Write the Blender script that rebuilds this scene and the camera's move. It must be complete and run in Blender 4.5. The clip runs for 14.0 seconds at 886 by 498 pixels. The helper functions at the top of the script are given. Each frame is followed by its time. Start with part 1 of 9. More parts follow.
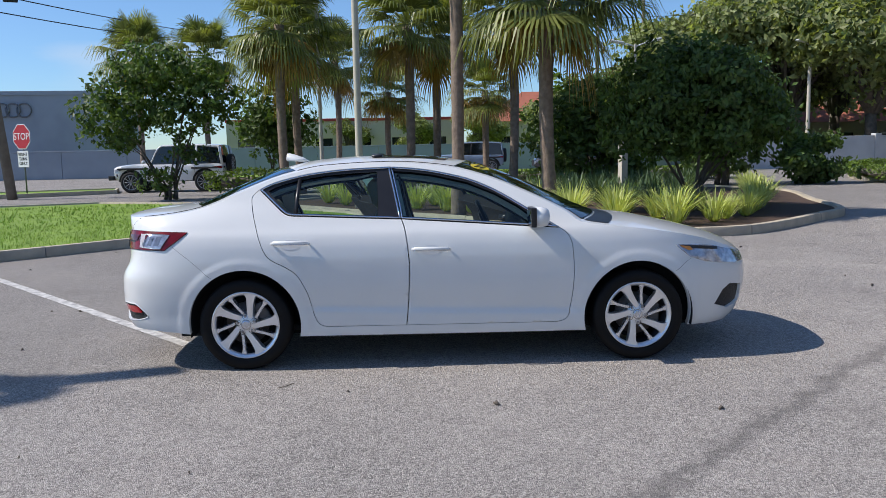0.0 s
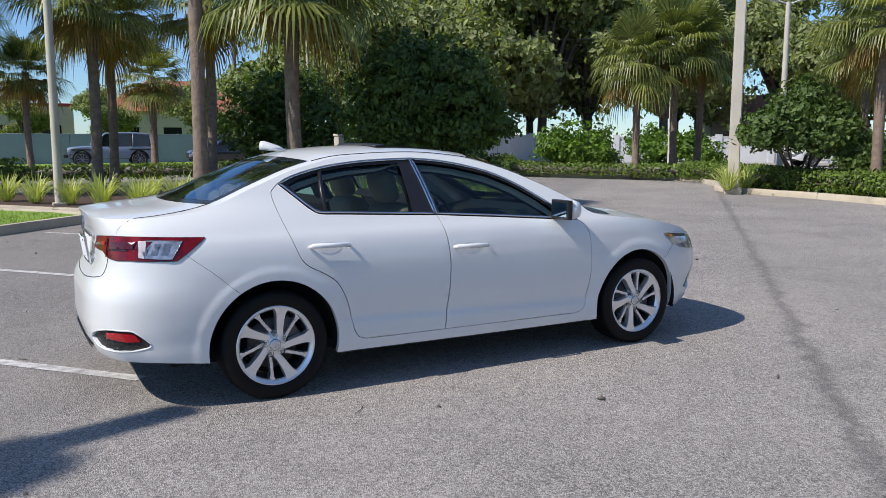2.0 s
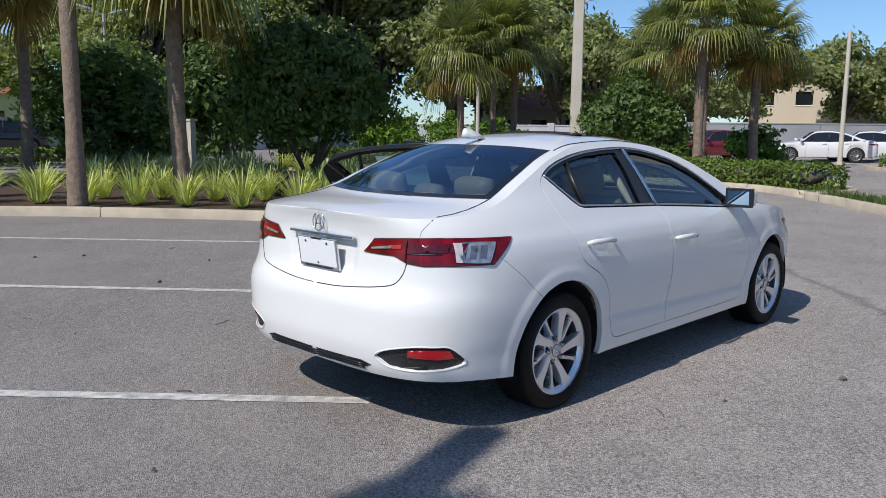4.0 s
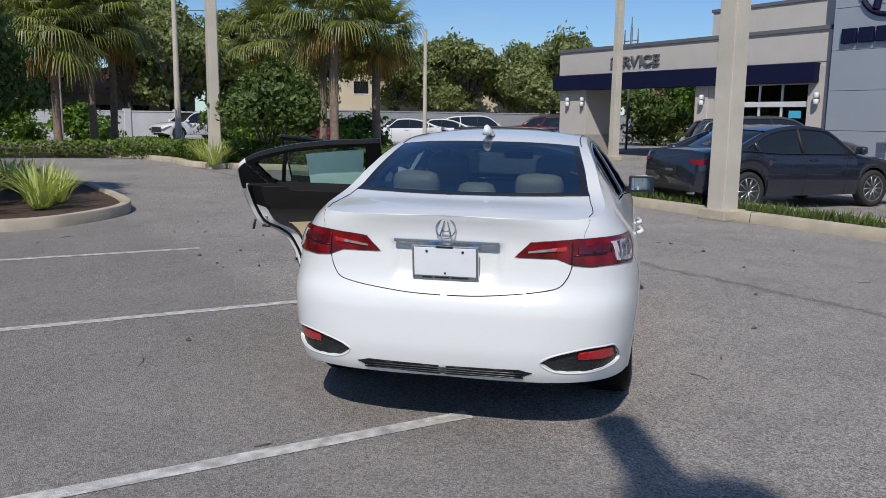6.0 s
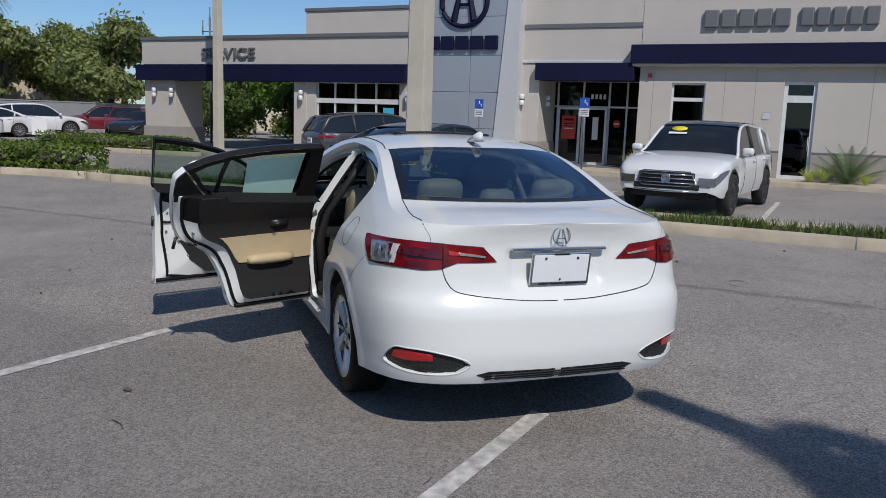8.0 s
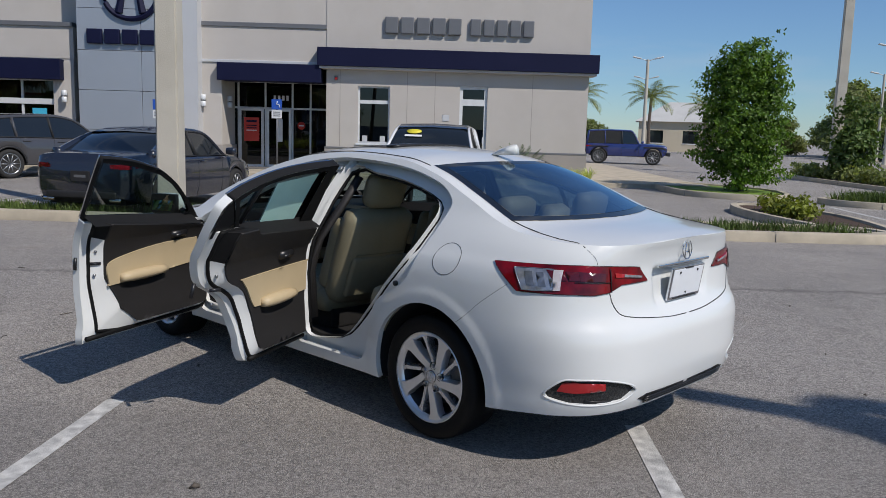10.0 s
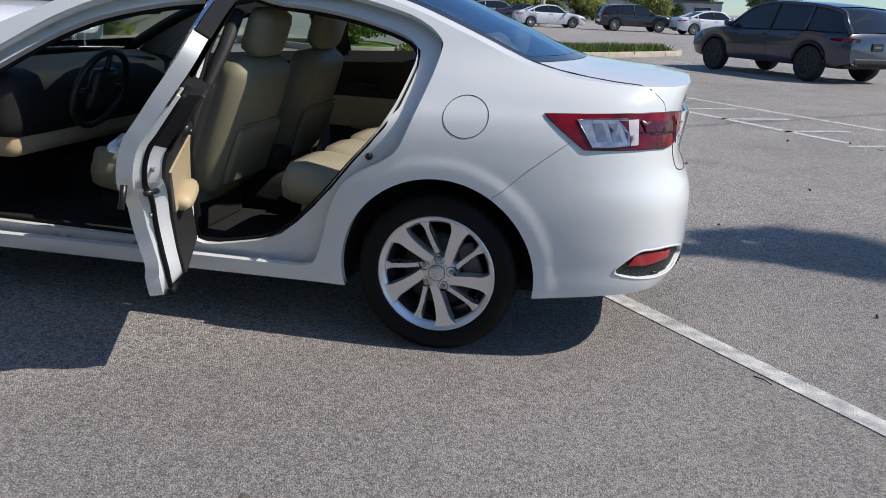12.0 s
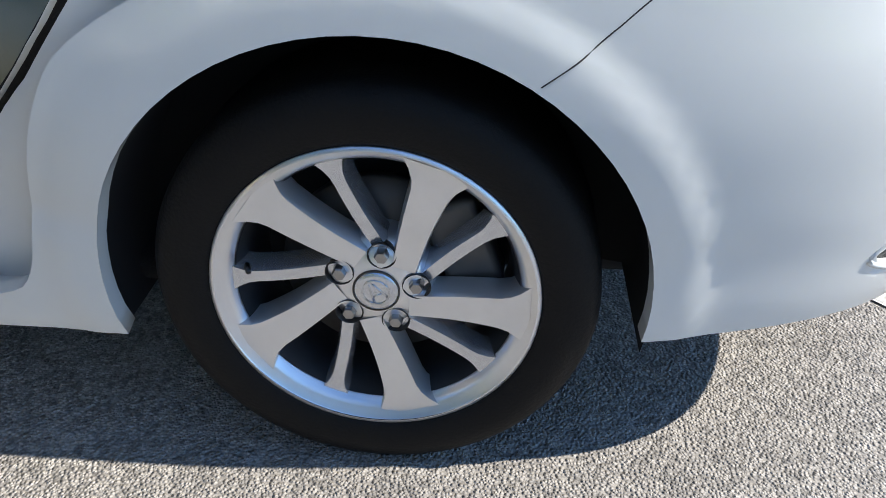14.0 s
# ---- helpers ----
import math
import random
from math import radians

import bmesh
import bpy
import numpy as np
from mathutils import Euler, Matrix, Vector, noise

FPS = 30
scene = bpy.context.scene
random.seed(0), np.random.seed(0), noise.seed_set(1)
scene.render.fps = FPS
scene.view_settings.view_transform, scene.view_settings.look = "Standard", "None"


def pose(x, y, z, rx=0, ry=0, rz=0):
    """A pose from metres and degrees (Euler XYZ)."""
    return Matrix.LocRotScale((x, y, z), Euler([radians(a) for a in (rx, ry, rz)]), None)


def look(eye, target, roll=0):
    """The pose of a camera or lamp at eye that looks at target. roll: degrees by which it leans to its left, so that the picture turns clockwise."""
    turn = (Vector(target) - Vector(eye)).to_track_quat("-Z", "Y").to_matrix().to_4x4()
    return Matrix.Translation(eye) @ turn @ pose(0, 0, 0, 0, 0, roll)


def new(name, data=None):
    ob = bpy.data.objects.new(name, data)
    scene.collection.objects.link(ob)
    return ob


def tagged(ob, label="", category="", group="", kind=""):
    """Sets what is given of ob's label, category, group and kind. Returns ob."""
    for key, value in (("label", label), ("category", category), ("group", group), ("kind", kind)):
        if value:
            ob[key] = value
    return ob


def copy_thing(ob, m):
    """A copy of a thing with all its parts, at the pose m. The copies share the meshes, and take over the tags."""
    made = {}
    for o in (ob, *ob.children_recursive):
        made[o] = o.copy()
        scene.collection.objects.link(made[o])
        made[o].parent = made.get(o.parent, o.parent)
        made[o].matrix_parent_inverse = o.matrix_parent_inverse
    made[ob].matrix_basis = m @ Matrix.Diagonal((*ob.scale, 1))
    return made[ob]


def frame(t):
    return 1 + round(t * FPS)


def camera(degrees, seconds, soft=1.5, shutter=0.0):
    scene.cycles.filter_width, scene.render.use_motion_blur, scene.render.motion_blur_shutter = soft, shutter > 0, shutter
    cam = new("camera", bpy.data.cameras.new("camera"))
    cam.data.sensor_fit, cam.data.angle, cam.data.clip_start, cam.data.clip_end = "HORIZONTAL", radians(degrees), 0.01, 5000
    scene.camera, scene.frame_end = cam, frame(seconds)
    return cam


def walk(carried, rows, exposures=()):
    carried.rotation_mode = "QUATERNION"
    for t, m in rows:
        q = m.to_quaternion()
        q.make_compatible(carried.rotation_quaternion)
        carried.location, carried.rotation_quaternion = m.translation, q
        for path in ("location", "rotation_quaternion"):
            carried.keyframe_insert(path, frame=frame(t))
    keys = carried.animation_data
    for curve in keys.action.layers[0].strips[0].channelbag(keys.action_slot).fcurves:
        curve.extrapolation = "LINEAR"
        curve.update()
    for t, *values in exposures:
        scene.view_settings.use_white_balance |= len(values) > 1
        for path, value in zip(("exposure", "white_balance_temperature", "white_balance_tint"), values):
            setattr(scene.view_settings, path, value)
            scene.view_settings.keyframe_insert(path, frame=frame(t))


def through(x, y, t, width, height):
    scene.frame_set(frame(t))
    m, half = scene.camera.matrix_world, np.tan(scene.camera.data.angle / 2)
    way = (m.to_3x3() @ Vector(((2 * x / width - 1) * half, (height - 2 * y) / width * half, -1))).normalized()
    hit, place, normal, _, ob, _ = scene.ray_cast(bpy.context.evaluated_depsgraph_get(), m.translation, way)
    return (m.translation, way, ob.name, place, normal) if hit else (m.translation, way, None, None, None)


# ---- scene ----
cam = camera(57.31, 14.0, soft=0.65)
PATH = [
    (0, (-0.171, -6.267, 1.462), (-0.106, -4.283, 1.218), -1.14),
    (0.5, (-0.846, -6.154, 1.467), (-0.505, -4.200, 1.214), -0.71),
    (1, (-1.471, -5.890, 1.455), (-0.917, -3.985, 1.203), -0.60),
    (1.5, (-2.077, -5.596, 1.473), (-1.274, -3.784, 1.205), -0.45),
    (2, (-2.668, -5.221, 1.462), (-1.710, -3.486, 1.195), 0.00),
    (2.5, (-3.270, -4.810, 1.474), (-2.187, -3.154, 1.181), 0.53),
    (2.7, (-3.477, -4.640, 1.457), (-2.335, -3.025, 1.162), 0.87),
    (4.8, (-5.280, -2.228, 1.461), (-3.701, -1.037, 1.163), -0.33),
    (5, (-5.389, -1.967, 1.485), (-3.765, -0.838, 1.188), -0.42),
    (5.5, (-5.650, -1.383, 1.483), (-3.852, -0.560, 1.182), -0.78),
    (6, (-5.833, -0.785, 1.492), (-3.905, -0.360, 1.172), 0.74),
    (6.5, (-5.939, -0.135, 1.517), (-3.965, -0.095, 1.196), 1.94),
    (7, (-5.956, 0.532, 1.517), (-4.002, 0.254, 1.197), 2.73),
    (7.5, (-5.820, 1.197, 1.528), (-3.912, 0.683, 1.216), 2.70),
    (8, (-5.639, 1.827, 1.520), (-3.780, 1.160, 1.204), 1.89),
    (8.5, (-5.353, 2.428, 1.538), (-3.583, 1.553, 1.219), 0.93),
    (8.7, (-5.210, 2.621, 1.551), (-3.505, 1.627, 1.231), 0.98),
    (10.8, (-3.228, 3.988, 1.499), (-2.051, 2.404, 1.174), 1.79),
    (11, (-3.018, 4.025, 1.496), (-1.904, 2.403, 1.140), 1.77),
    (11.5, (-2.456, 3.957, 1.444), (-1.576, 2.216, 1.002), 1.95),
    (12, (-1.978, 3.722, 1.306), (-1.574, 1.852, 0.724), 2.39),
    (12.5, (-1.687, 3.225, 1.230), (-1.520, 1.359, 0.528), 2.12),
    (13, (-1.525, 2.692, 1.152), (-1.461, 0.858, 0.358), 1.28),
    (13.5, (-1.474, 2.191, 1.059), (-1.406, 0.413, 0.146), 1.21),
    (14, (-1.497, 1.759, 0.962), (-1.369, 0.070, -0.102), 0.48),
]
walk(cam, [(t, look(eye, target, roll)) for t, eye, target, roll in PATH],
     [(0, 0.34, 6680, 13), (2.7, 0.34, 6690, 13), (4.8, 0.0, 6680, 13), (5.5, -0.03, 6680, 12), (6.5, -0.20, 6690, 12), (7.5, -0.26, 6690, 12), (8.7, -0.28, 6710, 12), (11, 0.0, 6690, 12), (12, 0.20, 6760, 12), (13, 0.39, 6760, 12), (13.5, 0.75, 6760, 10), (14, 1.06, 6800, 8)])

# ---- light ----
SUN_AZ, SUN_EL = 0.5, 46.6          # heading of the light over the ground, height of the sun
to_sun = Vector((-math.cos(radians(SUN_AZ)), -math.sin(radians(SUN_AZ)), math.tan(radians(SUN_EL)))).normalized()
world = bpy.data.worlds.new("sky")
scene.world = world
world.use_nodes = True
wn, wl = world.node_tree.nodes, world.node_tree.links
sky = wn.new("ShaderNodeTexSky")
sky.sky_type, sky.sun_disc = "NISHITA", False
sky.sun_elevation, sky.sun_rotation = radians(SUN_EL), math.atan2(to_sun.x, to_sun.y)
sky.air_density, sky.dust_density, sky.ozone_density = 1.0, 0.0, 4.0
coords = wn.new("ShaderNodeTexCoord")
squash = wn.new("ShaderNodeMapping")
squash.inputs["Scale"].default_value = (1.2, 1.2, 6.0)
wisps = wn.new("ShaderNodeTexNoise")
wisps.inputs["Scale"].default_value, wisps.inputs["Detail"].default_value = 1.6, 6.0
ramp = wn.new("ShaderNodeValToRGB")
ramp.color_ramp.elements[0].position, ramp.color_ramp.elements[1].position = 0.56, 0.9
blend = wn.new("ShaderNodeMixRGB")
blend.inputs[2].default_value = (5.0, 5.6, 6.4, 1)
wl.new(coords.outputs["Generated"], squash.inputs["Vector"])
wl.new(squash.outputs["Vector"], wisps.inputs["Vector"])
wl.new(wisps.outputs["Fac"], ramp.inputs["Fac"])
wl.new(ramp.outputs["Color"], blend.inputs[0])
clear_air = wn.new("ShaderNodeMixRGB")
clear_air.blend_type, clear_air.inputs[0].default_value = "MULTIPLY", 1.0
height = wn.new("ShaderNodeSeparateXYZ")
depth_of_blue = wn.new("ShaderNodeValToRGB")
depth_of_blue.color_ramp.elements[0].color = (0.56, 0.76, 0.98, 1)
depth_of_blue.color_ramp.elements[1].position, depth_of_blue.color_ramp.elements[1].color = 0.5, (0.86, 0.98, 1.10, 1)
wl.new(coords.outputs["Generated"], height.inputs[0])
wl.new(height.outputs["Z"], depth_of_blue.inputs["Fac"])
wl.new(depth_of_blue.outputs[0], clear_air.inputs[2])
wl.new(sky.outputs["Color"], clear_air.inputs[1])
wl.new(clear_air.outputs[0], blend.inputs[1])
wn["Background"].inputs["Strength"].default_value = 0.109
wl.new(blend.outputs[0], wn["Background"].inputs["Color"])
sun = new("sun", bpy.data.lights.new("sun", "SUN"))
sun.data.energy, sun.data.angle, sun.data.color = 4.15, radians(0.53), (1.0, 0.96, 0.90)
sun.matrix_world = look((0, 0, 40), Vector((0, 0, 40)) - to_sun)

# ---- materials ----


def nodes_of(m):
    m.use_nodes = True
    return m.node_tree.nodes, m.node_tree.links


def paint(name, color, rough=0.6, metal=0.0, spots=None, grain=0.0, scale=8.0, bump=0.0, bump_scale=60.0, coat=0.0, spec=0.5, island=0.0, detail=5.0):
    """A surface with two scales of colour variation and fine relief. spots: second colour; grain: how much of it."""
    m = bpy.data.materials.new(name)
    n, l = nodes_of(m)
    p = n["Principled BSDF"]
    p.inputs["Roughness"].default_value, p.inputs["Metallic"].default_value = rough, metal
    p.inputs["Coat Weight"].default_value, p.inputs["Specular IOR Level"].default_value = coat, spec
    p.inputs["Coat Roughness"].default_value = 0.04
    p.inputs["Base Color"].default_value = (*color, 1)
    at = n.new("ShaderNodeTexCoord").outputs["Object"]
    last = None
    if spots is not None:
        big = n.new("ShaderNodeTexNoise")
        big.inputs["Scale"].default_value, big.inputs["Detail"].default_value = scale, detail
        l.new(at, big.inputs["Vector"])
        r = n.new("ShaderNodeMapRange")
        r.inputs["From Min"].default_value, r.inputs["From Max"].default_value = 0.35, 0.7
        r.inputs["To Max"].default_value = grain
        l.new(big.outputs["Fac"], r.inputs["Value"])
        mix = n.new("ShaderNodeMixRGB")
        mix.inputs[1].default_value, mix.inputs[2].default_value = (*color, 1), (*spots, 1)
        l.new(r.outputs[0], mix.inputs[0])
        last = mix.outputs[0]
    if island:
        geo = n.new("ShaderNodeNewGeometry")
        hsv = n.new("ShaderNodeHueSaturation")
        rr = n.new("ShaderNodeMapRange")
        rr.inputs["To Min"].default_value, rr.inputs["To Max"].default_value = 1 - island, 1 + island
        l.new(geo.outputs["Random Per Island"], rr.inputs["Value"])
        l.new(rr.outputs[0], hsv.inputs["Value"])
        if last is None:
            hsv.inputs["Color"].default_value = (*color, 1)
        else:
            l.new(last, hsv.inputs["Color"])
        last = hsv.outputs[0]
    if last is not None:
        l.new(last, p.inputs["Base Color"])
    if bump:
        fine = n.new("ShaderNodeTexNoise")
        fine.inputs["Scale"].default_value, fine.inputs["Detail"].default_value = bump_scale, 4.0
        l.new(at, fine.inputs["Vector"])
        b = n.new("ShaderNodeBump")
        b.inputs["Strength"].default_value, b.inputs["Distance"].default_value = bump, 0.02
        l.new(fine.outputs["Fac"], b.inputs["Height"])
        l.new(b.outputs[0], p.inputs["Normal"])
    return m


def window_glass(name, tint, gloss=0.04, rough=0.0, sheen=(0.8, 0.8, 0.8)):
    """Thin clear pane: tinted passage plus a mirror that grows at grazing angles."""
    m = bpy.data.materials.new(name)
    n, l = nodes_of(m)
    n.remove(n["Principled BSDF"])
    tr, gl, mix, fr = n.new("ShaderNodeBsdfTransparent"), n.new("ShaderNodeBsdfGlossy"), n.new("ShaderNodeMixShader"), n.new("ShaderNodeLayerWeight")
    tr.inputs["Color"].default_value = (*tint, 1)
    gl.inputs["Roughness"].default_value, gl.inputs["Color"].default_value = rough, (*sheen, 1)
    fr.inputs["Blend"].default_value = 0.5
    steep, rise = n.new("ShaderNodeMath"), n.new("ShaderNodeMapRange")
    steep.operation, steep.inputs[1].default_value = "POWER", 3.0
    rise.inputs["To Min"].default_value = gloss * 1.4
    l.new(fr.outputs["Facing"], steep.inputs[0])
    l.new(steep.outputs[0], rise.inputs["Value"])
    l.new(rise.outputs[0], mix.inputs[0])
    l.new(tr.outputs[0], mix.inputs[1])
    l.new(gl.outputs[0], mix.inputs[2])
    l.new(mix.outputs[0], n["Material Output"].inputs["Surface"])
    return m


def asphalt_material():
    m = bpy.data.materials.new("asphalt")
    n, l = nodes_of(m)
    p = n["Principled BSDF"]
    p.inputs["Roughness"].default_value, p.inputs["Specular IOR Level"].default_value = 0.82, 0.35
    at = n.new("ShaderNodeTexCoord").outputs["Object"]

    def tex(kind, scale, **more):
        t = n.new(kind)
        t.inputs["Scale"].default_value = scale
        for k, v in more.items():
            t.inputs[k].default_value = v
        l.new(at, t.inputs["Vector"])
        return t

    def mapped(socket, a, b, c, d):
        r = n.new("ShaderNodeMapRange")
        for k, v in zip(("From Min", "From Max", "To Min", "To Max"), (a, b, c, d)):
            r.inputs[k].default_value = v
        l.new(socket, r.inputs["Value"])
        return r.outputs[0]

    def mixed(fac, a, b, how="MIX"):
        x = n.new("ShaderNodeMixRGB")
        x.blend_type = how
        for k, v in ((0, fac), (1, a), (2, b)):
            if hasattr(v, "is_linked"):
                l.new(v, x.inputs[k])
            elif k:
                x.inputs[k].default_value = (*v, 1)
            else:
                x.inputs[k].default_value = v
        return x.outputs[0]

    stones = tex("ShaderNodeTexVoronoi", 175.0)
    tone = mixed(mapped(stones.outputs["Color"], 0.15, 0.85, 0.0, 1.0), (0.075, 0.070, 0.066), (0.70, 0.65, 0.595))
    gaps = mapped(stones.outputs["Distance"], 0.25, 0.75, 0.0, 0.75)
    tone = mixed(gaps, tone, (0.065, 0.061, 0.058))
    wear = tex("ShaderNodeTexNoise", 0.45, Detail=6.0, Roughness=0.62)
    tone = mixed(mapped(wear.outputs["Fac"], 0.32, 0.68, 0.05, 0.5), tone, (0.52, 0.475, 0.43))
    dirt = tex("ShaderNodeTexNoise", 1.7, Detail=5.0, Roughness=0.6)
    tone = mixed(mapped(dirt.outputs["Fac"], 0.52, 0.72, 0.0, 0.38), tone, (0.15, 0.138, 0.128))
    rust = tex("ShaderNodeTexNoise", 0.9, Detail=5.0, Roughness=0.7, Distortion=0.6)
    tone = mixed(mapped(rust.outputs["Fac"], 0.6, 0.78, 0.0, 0.35), tone, (0.33, 0.25, 0.20))
    mottle = tex("ShaderNodeTexNoise", 11.0, Detail=6.0, Roughness=0.75)
    tone = mixed(mapped(mottle.outputs["Fac"], 0.50, 0.70, 0.0, 0.34), tone, (0.11, 0.102, 0.094))
    tone = mixed(mapped(mottle.outputs["Fac"], 0.48, 0.32, 0.0, 0.24), tone, (0.56, 0.52, 0.465))
    pebble = tex("ShaderNodeTexVoronoi", 95.0)
    tone = mixed(mapped(pebble.outputs["Color"], 0.62, 0.80, 0.0, 0.26), tone, (0.66, 0.62, 0.56))
    tone = mixed(mapped(pebble.outputs["Color"], 0.36, 0.20, 0.0, 0.44), tone, (0.06, 0.057, 0.054))
    speck = tex("ShaderNodeTexNoise", 48.0, Detail=3.0, Roughness=0.8)
    tone = mixed(mapped(speck.outputs["Fac"], 0.52, 0.68, 0.0, 0.5), tone, (0.085, 0.08, 0.076))
    tone = mixed(mapped(speck.outputs["Fac"], 0.46, 0.34, 0.0, 0.35), tone, (0.62, 0.58, 0.54))
    # an old tar joint along the drive lane, speckled and ragged
    across = n.new("ShaderNodeVectorMath")
    across.operation, across.inputs[1].default_value = "DOT_PRODUCT", (-0.6984, 0.7157, 0)
    l.new(at, across.inputs[0])
    ragged = tex("ShaderNodeTexNoise", 4.0, Detail=8.0, Roughness=0.7)
    place = n.new("ShaderNodeMath")
    place.operation, place.inputs[1].default_value = "ADD", 2.72
    l.new(across.outputs["Value"], place.inputs[0])
    shift = n.new("ShaderNodeMath")
    shift.operation = "MULTIPLY_ADD"
    shift.inputs[1].default_value = 0.5
    l.new(ragged.outputs["Fac"], shift.inputs[0])
    l.new(place.outputs[0], shift.inputs[2])
    far = n.new("ShaderNodeMath")
    far.operation, far.inputs[1].default_value = "SUBTRACT", 0.25
    l.new(shift.outputs[0], far.inputs[0])
    size = n.new("ShaderNodeMath")
    size.operation = "ABSOLUTE"
    l.new(far.outputs[0], size.inputs[0])
    tone = mixed(mapped(place.outputs[0], 3.75, 4.1, 0.0, 0.34), tone, (0.135, 0.128, 0.122))
    tone = mixed(mapped(size.outputs[0], 0.0, 0.10, 0.55, 0.0), tone, (0.085, 0.08, 0.076))
    l.new(tone, p.inputs["Base Color"])
    b = n.new("ShaderNodeBump")
    b.inputs["Strength"].default_value, b.inputs["Distance"].default_value = 0.8, 0.007
    l.new(mapped(stones.outputs["Distance"], 0.0, 0.8, 1.0, 0.0), b.inputs["Height"])
    l.new(b.outputs[0], p.inputs["Normal"])
    return m


ASPHALT = asphalt_material()
ROAD_LINE = paint("line_paint", (0.64, 0.63, 0.60), 0.75, spots=(0.20, 0.195, 0.19), grain=0.75, scale=13.0, bump=0.5, bump_scale=120, detail=8)
CONCRETE = paint("concrete", (0.50, 0.435, 0.33), 0.85, spots=(0.27, 0.24, 0.19), grain=0.6, scale=2.6, bump=0.4, bump_scale=70)
POLE_CONCRETE = paint("pole_concrete", (0.52, 0.485, 0.41), 0.8, spots=(0.36, 0.33, 0.27), grain=0.5, scale=1.4, bump=0.25, bump_scale=90)
STUCCO = paint("stucco", (0.50, 0.47, 0.435), 0.9, spots=(0.44, 0.41, 0.375), grain=0.5, scale=1.2, bump=0.25, bump_scale=120)
STUCCO_DARK = paint("stucco_base", (0.33, 0.305, 0.28), 0.9, spots=(0.27, 0.25, 0.23), grain=0.5, scale=1.5, bump=0.25, bump_scale=120)
NAVY = paint("navy_metal", (0.005, 0.007, 0.032), 0.6, spots=(0.008, 0.010, 0.040), grain=0.5, scale=1.0, spec=0.2)
PANEL_GREY = paint("aluminium_panel", (0.36, 0.40, 0.45), 0.42, metal=0.25, spots=(0.32, 0.36, 0.41), grain=0.6, scale=0.7)
PANEL_LIGHT = paint("light_panel", (0.55, 0.56, 0.57), 0.45, metal=0.1, spots=(0.49, 0.50, 0.52), grain=0.5, scale=0.7)
CAP_GREY = paint("parapet_cap", (0.17, 0.175, 0.185), 0.5, metal=0.3, spots=(0.13, 0.135, 0.145), grain=0.5, scale=1.0)
ALU = paint("window_frame", (0.68, 0.70, 0.71), 0.45, metal=0.1, spots=(0.52, 0.54, 0.55), grain=0.5, scale=5)
DARK_GLASS = paint("dark_glazing", (0.012, 0.016, 0.018), 0.04, spec=0.6, spots=(0.02, 0.026, 0.028), grain=0.5, scale=0.4)
GRASS = paint("grass", (0.19, 0.30, 0.035), 0.9, spots=(0.11, 0.19, 0.025), grain=0.7, scale=1.3, bump=0.9, bump_scale=45)
BLADE = paint("grass_blade", (0.26, 0.40, 0.045), 0.7, spots=(0.16, 0.27, 0.03), grain=0.6, scale=2.0, island=0.35)
MULCH = paint("mulch", (0.055, 0.032, 0.022), 0.95, spots=(0.11, 0.07, 0.05), grain=0.8, scale=30, bump=1.0, bump_scale=60)

# ---- building helpers ----


def mesh_of(bm, name, material, smooth=True):
    me = bpy.data.meshes.new(name)
    bm.normal_update()
    bm.to_mesh(me)
    bm.free()
    for f in me.polygons:
        f.use_smooth = smooth
    for m in material if isinstance(material, (list, tuple)) else [material]:
        me.materials.append(m)
    return me


def part(name, bm, material, parent=None, label="", smooth=True, at=None, sharp=0.0):
    """Links a bmesh as one mesh object, under a thing or a part."""
    me = mesh_of(bm, name, material, smooth)
    if sharp:
        me.set_sharp_from_angle(angle=radians(sharp))
    ob = new(name, me)
    if parent is not None:
        ob.parent = parent
    if at is not None:
        ob.matrix_basis = at
    if label:
        ob["label"] = label
    return ob


def thing(name, label, category, group="", kind="", at=None):
    ob = new(name)
    ob.empty_display_size = 0.2
    if at is not None:
        ob.matrix_basis = at
    return tagged(ob, label, category, group, kind)


def solid(name, bm, material, label, category="", group="", kind="", at=None, smooth=True, sharp=0.0):
    return tagged(part(name, bm, material, None, "", smooth, at, sharp), label, category, group, kind)


def add_box(bm, lo, hi, bevel=0.0, m=None):
    c, d = [(a + b) / 2 for a, b in zip(lo, hi)], [b - a for a, b in zip(lo, hi)]
    r = bmesh.ops.create_cube(bm, size=1, matrix=Matrix.Translation(c) @ Matrix.Diagonal((*d, 1)))
    vs = r["verts"]
    if bevel:
        es = list({e for v in vs for e in v.link_edges})
        vs = list({v for f in bmesh.ops.bevel(bm, geom=es, offset=bevel, segments=2, affect="EDGES", profile=0.6)["faces"] for v in f.verts} | {v for v in vs if v.is_valid})
    if m is not None:
        bmesh.ops.transform(bm, matrix=m, verts=vs)
    return vs


def box(lo, hi, bevel=0.0):
    bm = bmesh.new()
    add_box(bm, lo, hi, bevel)
    return bm


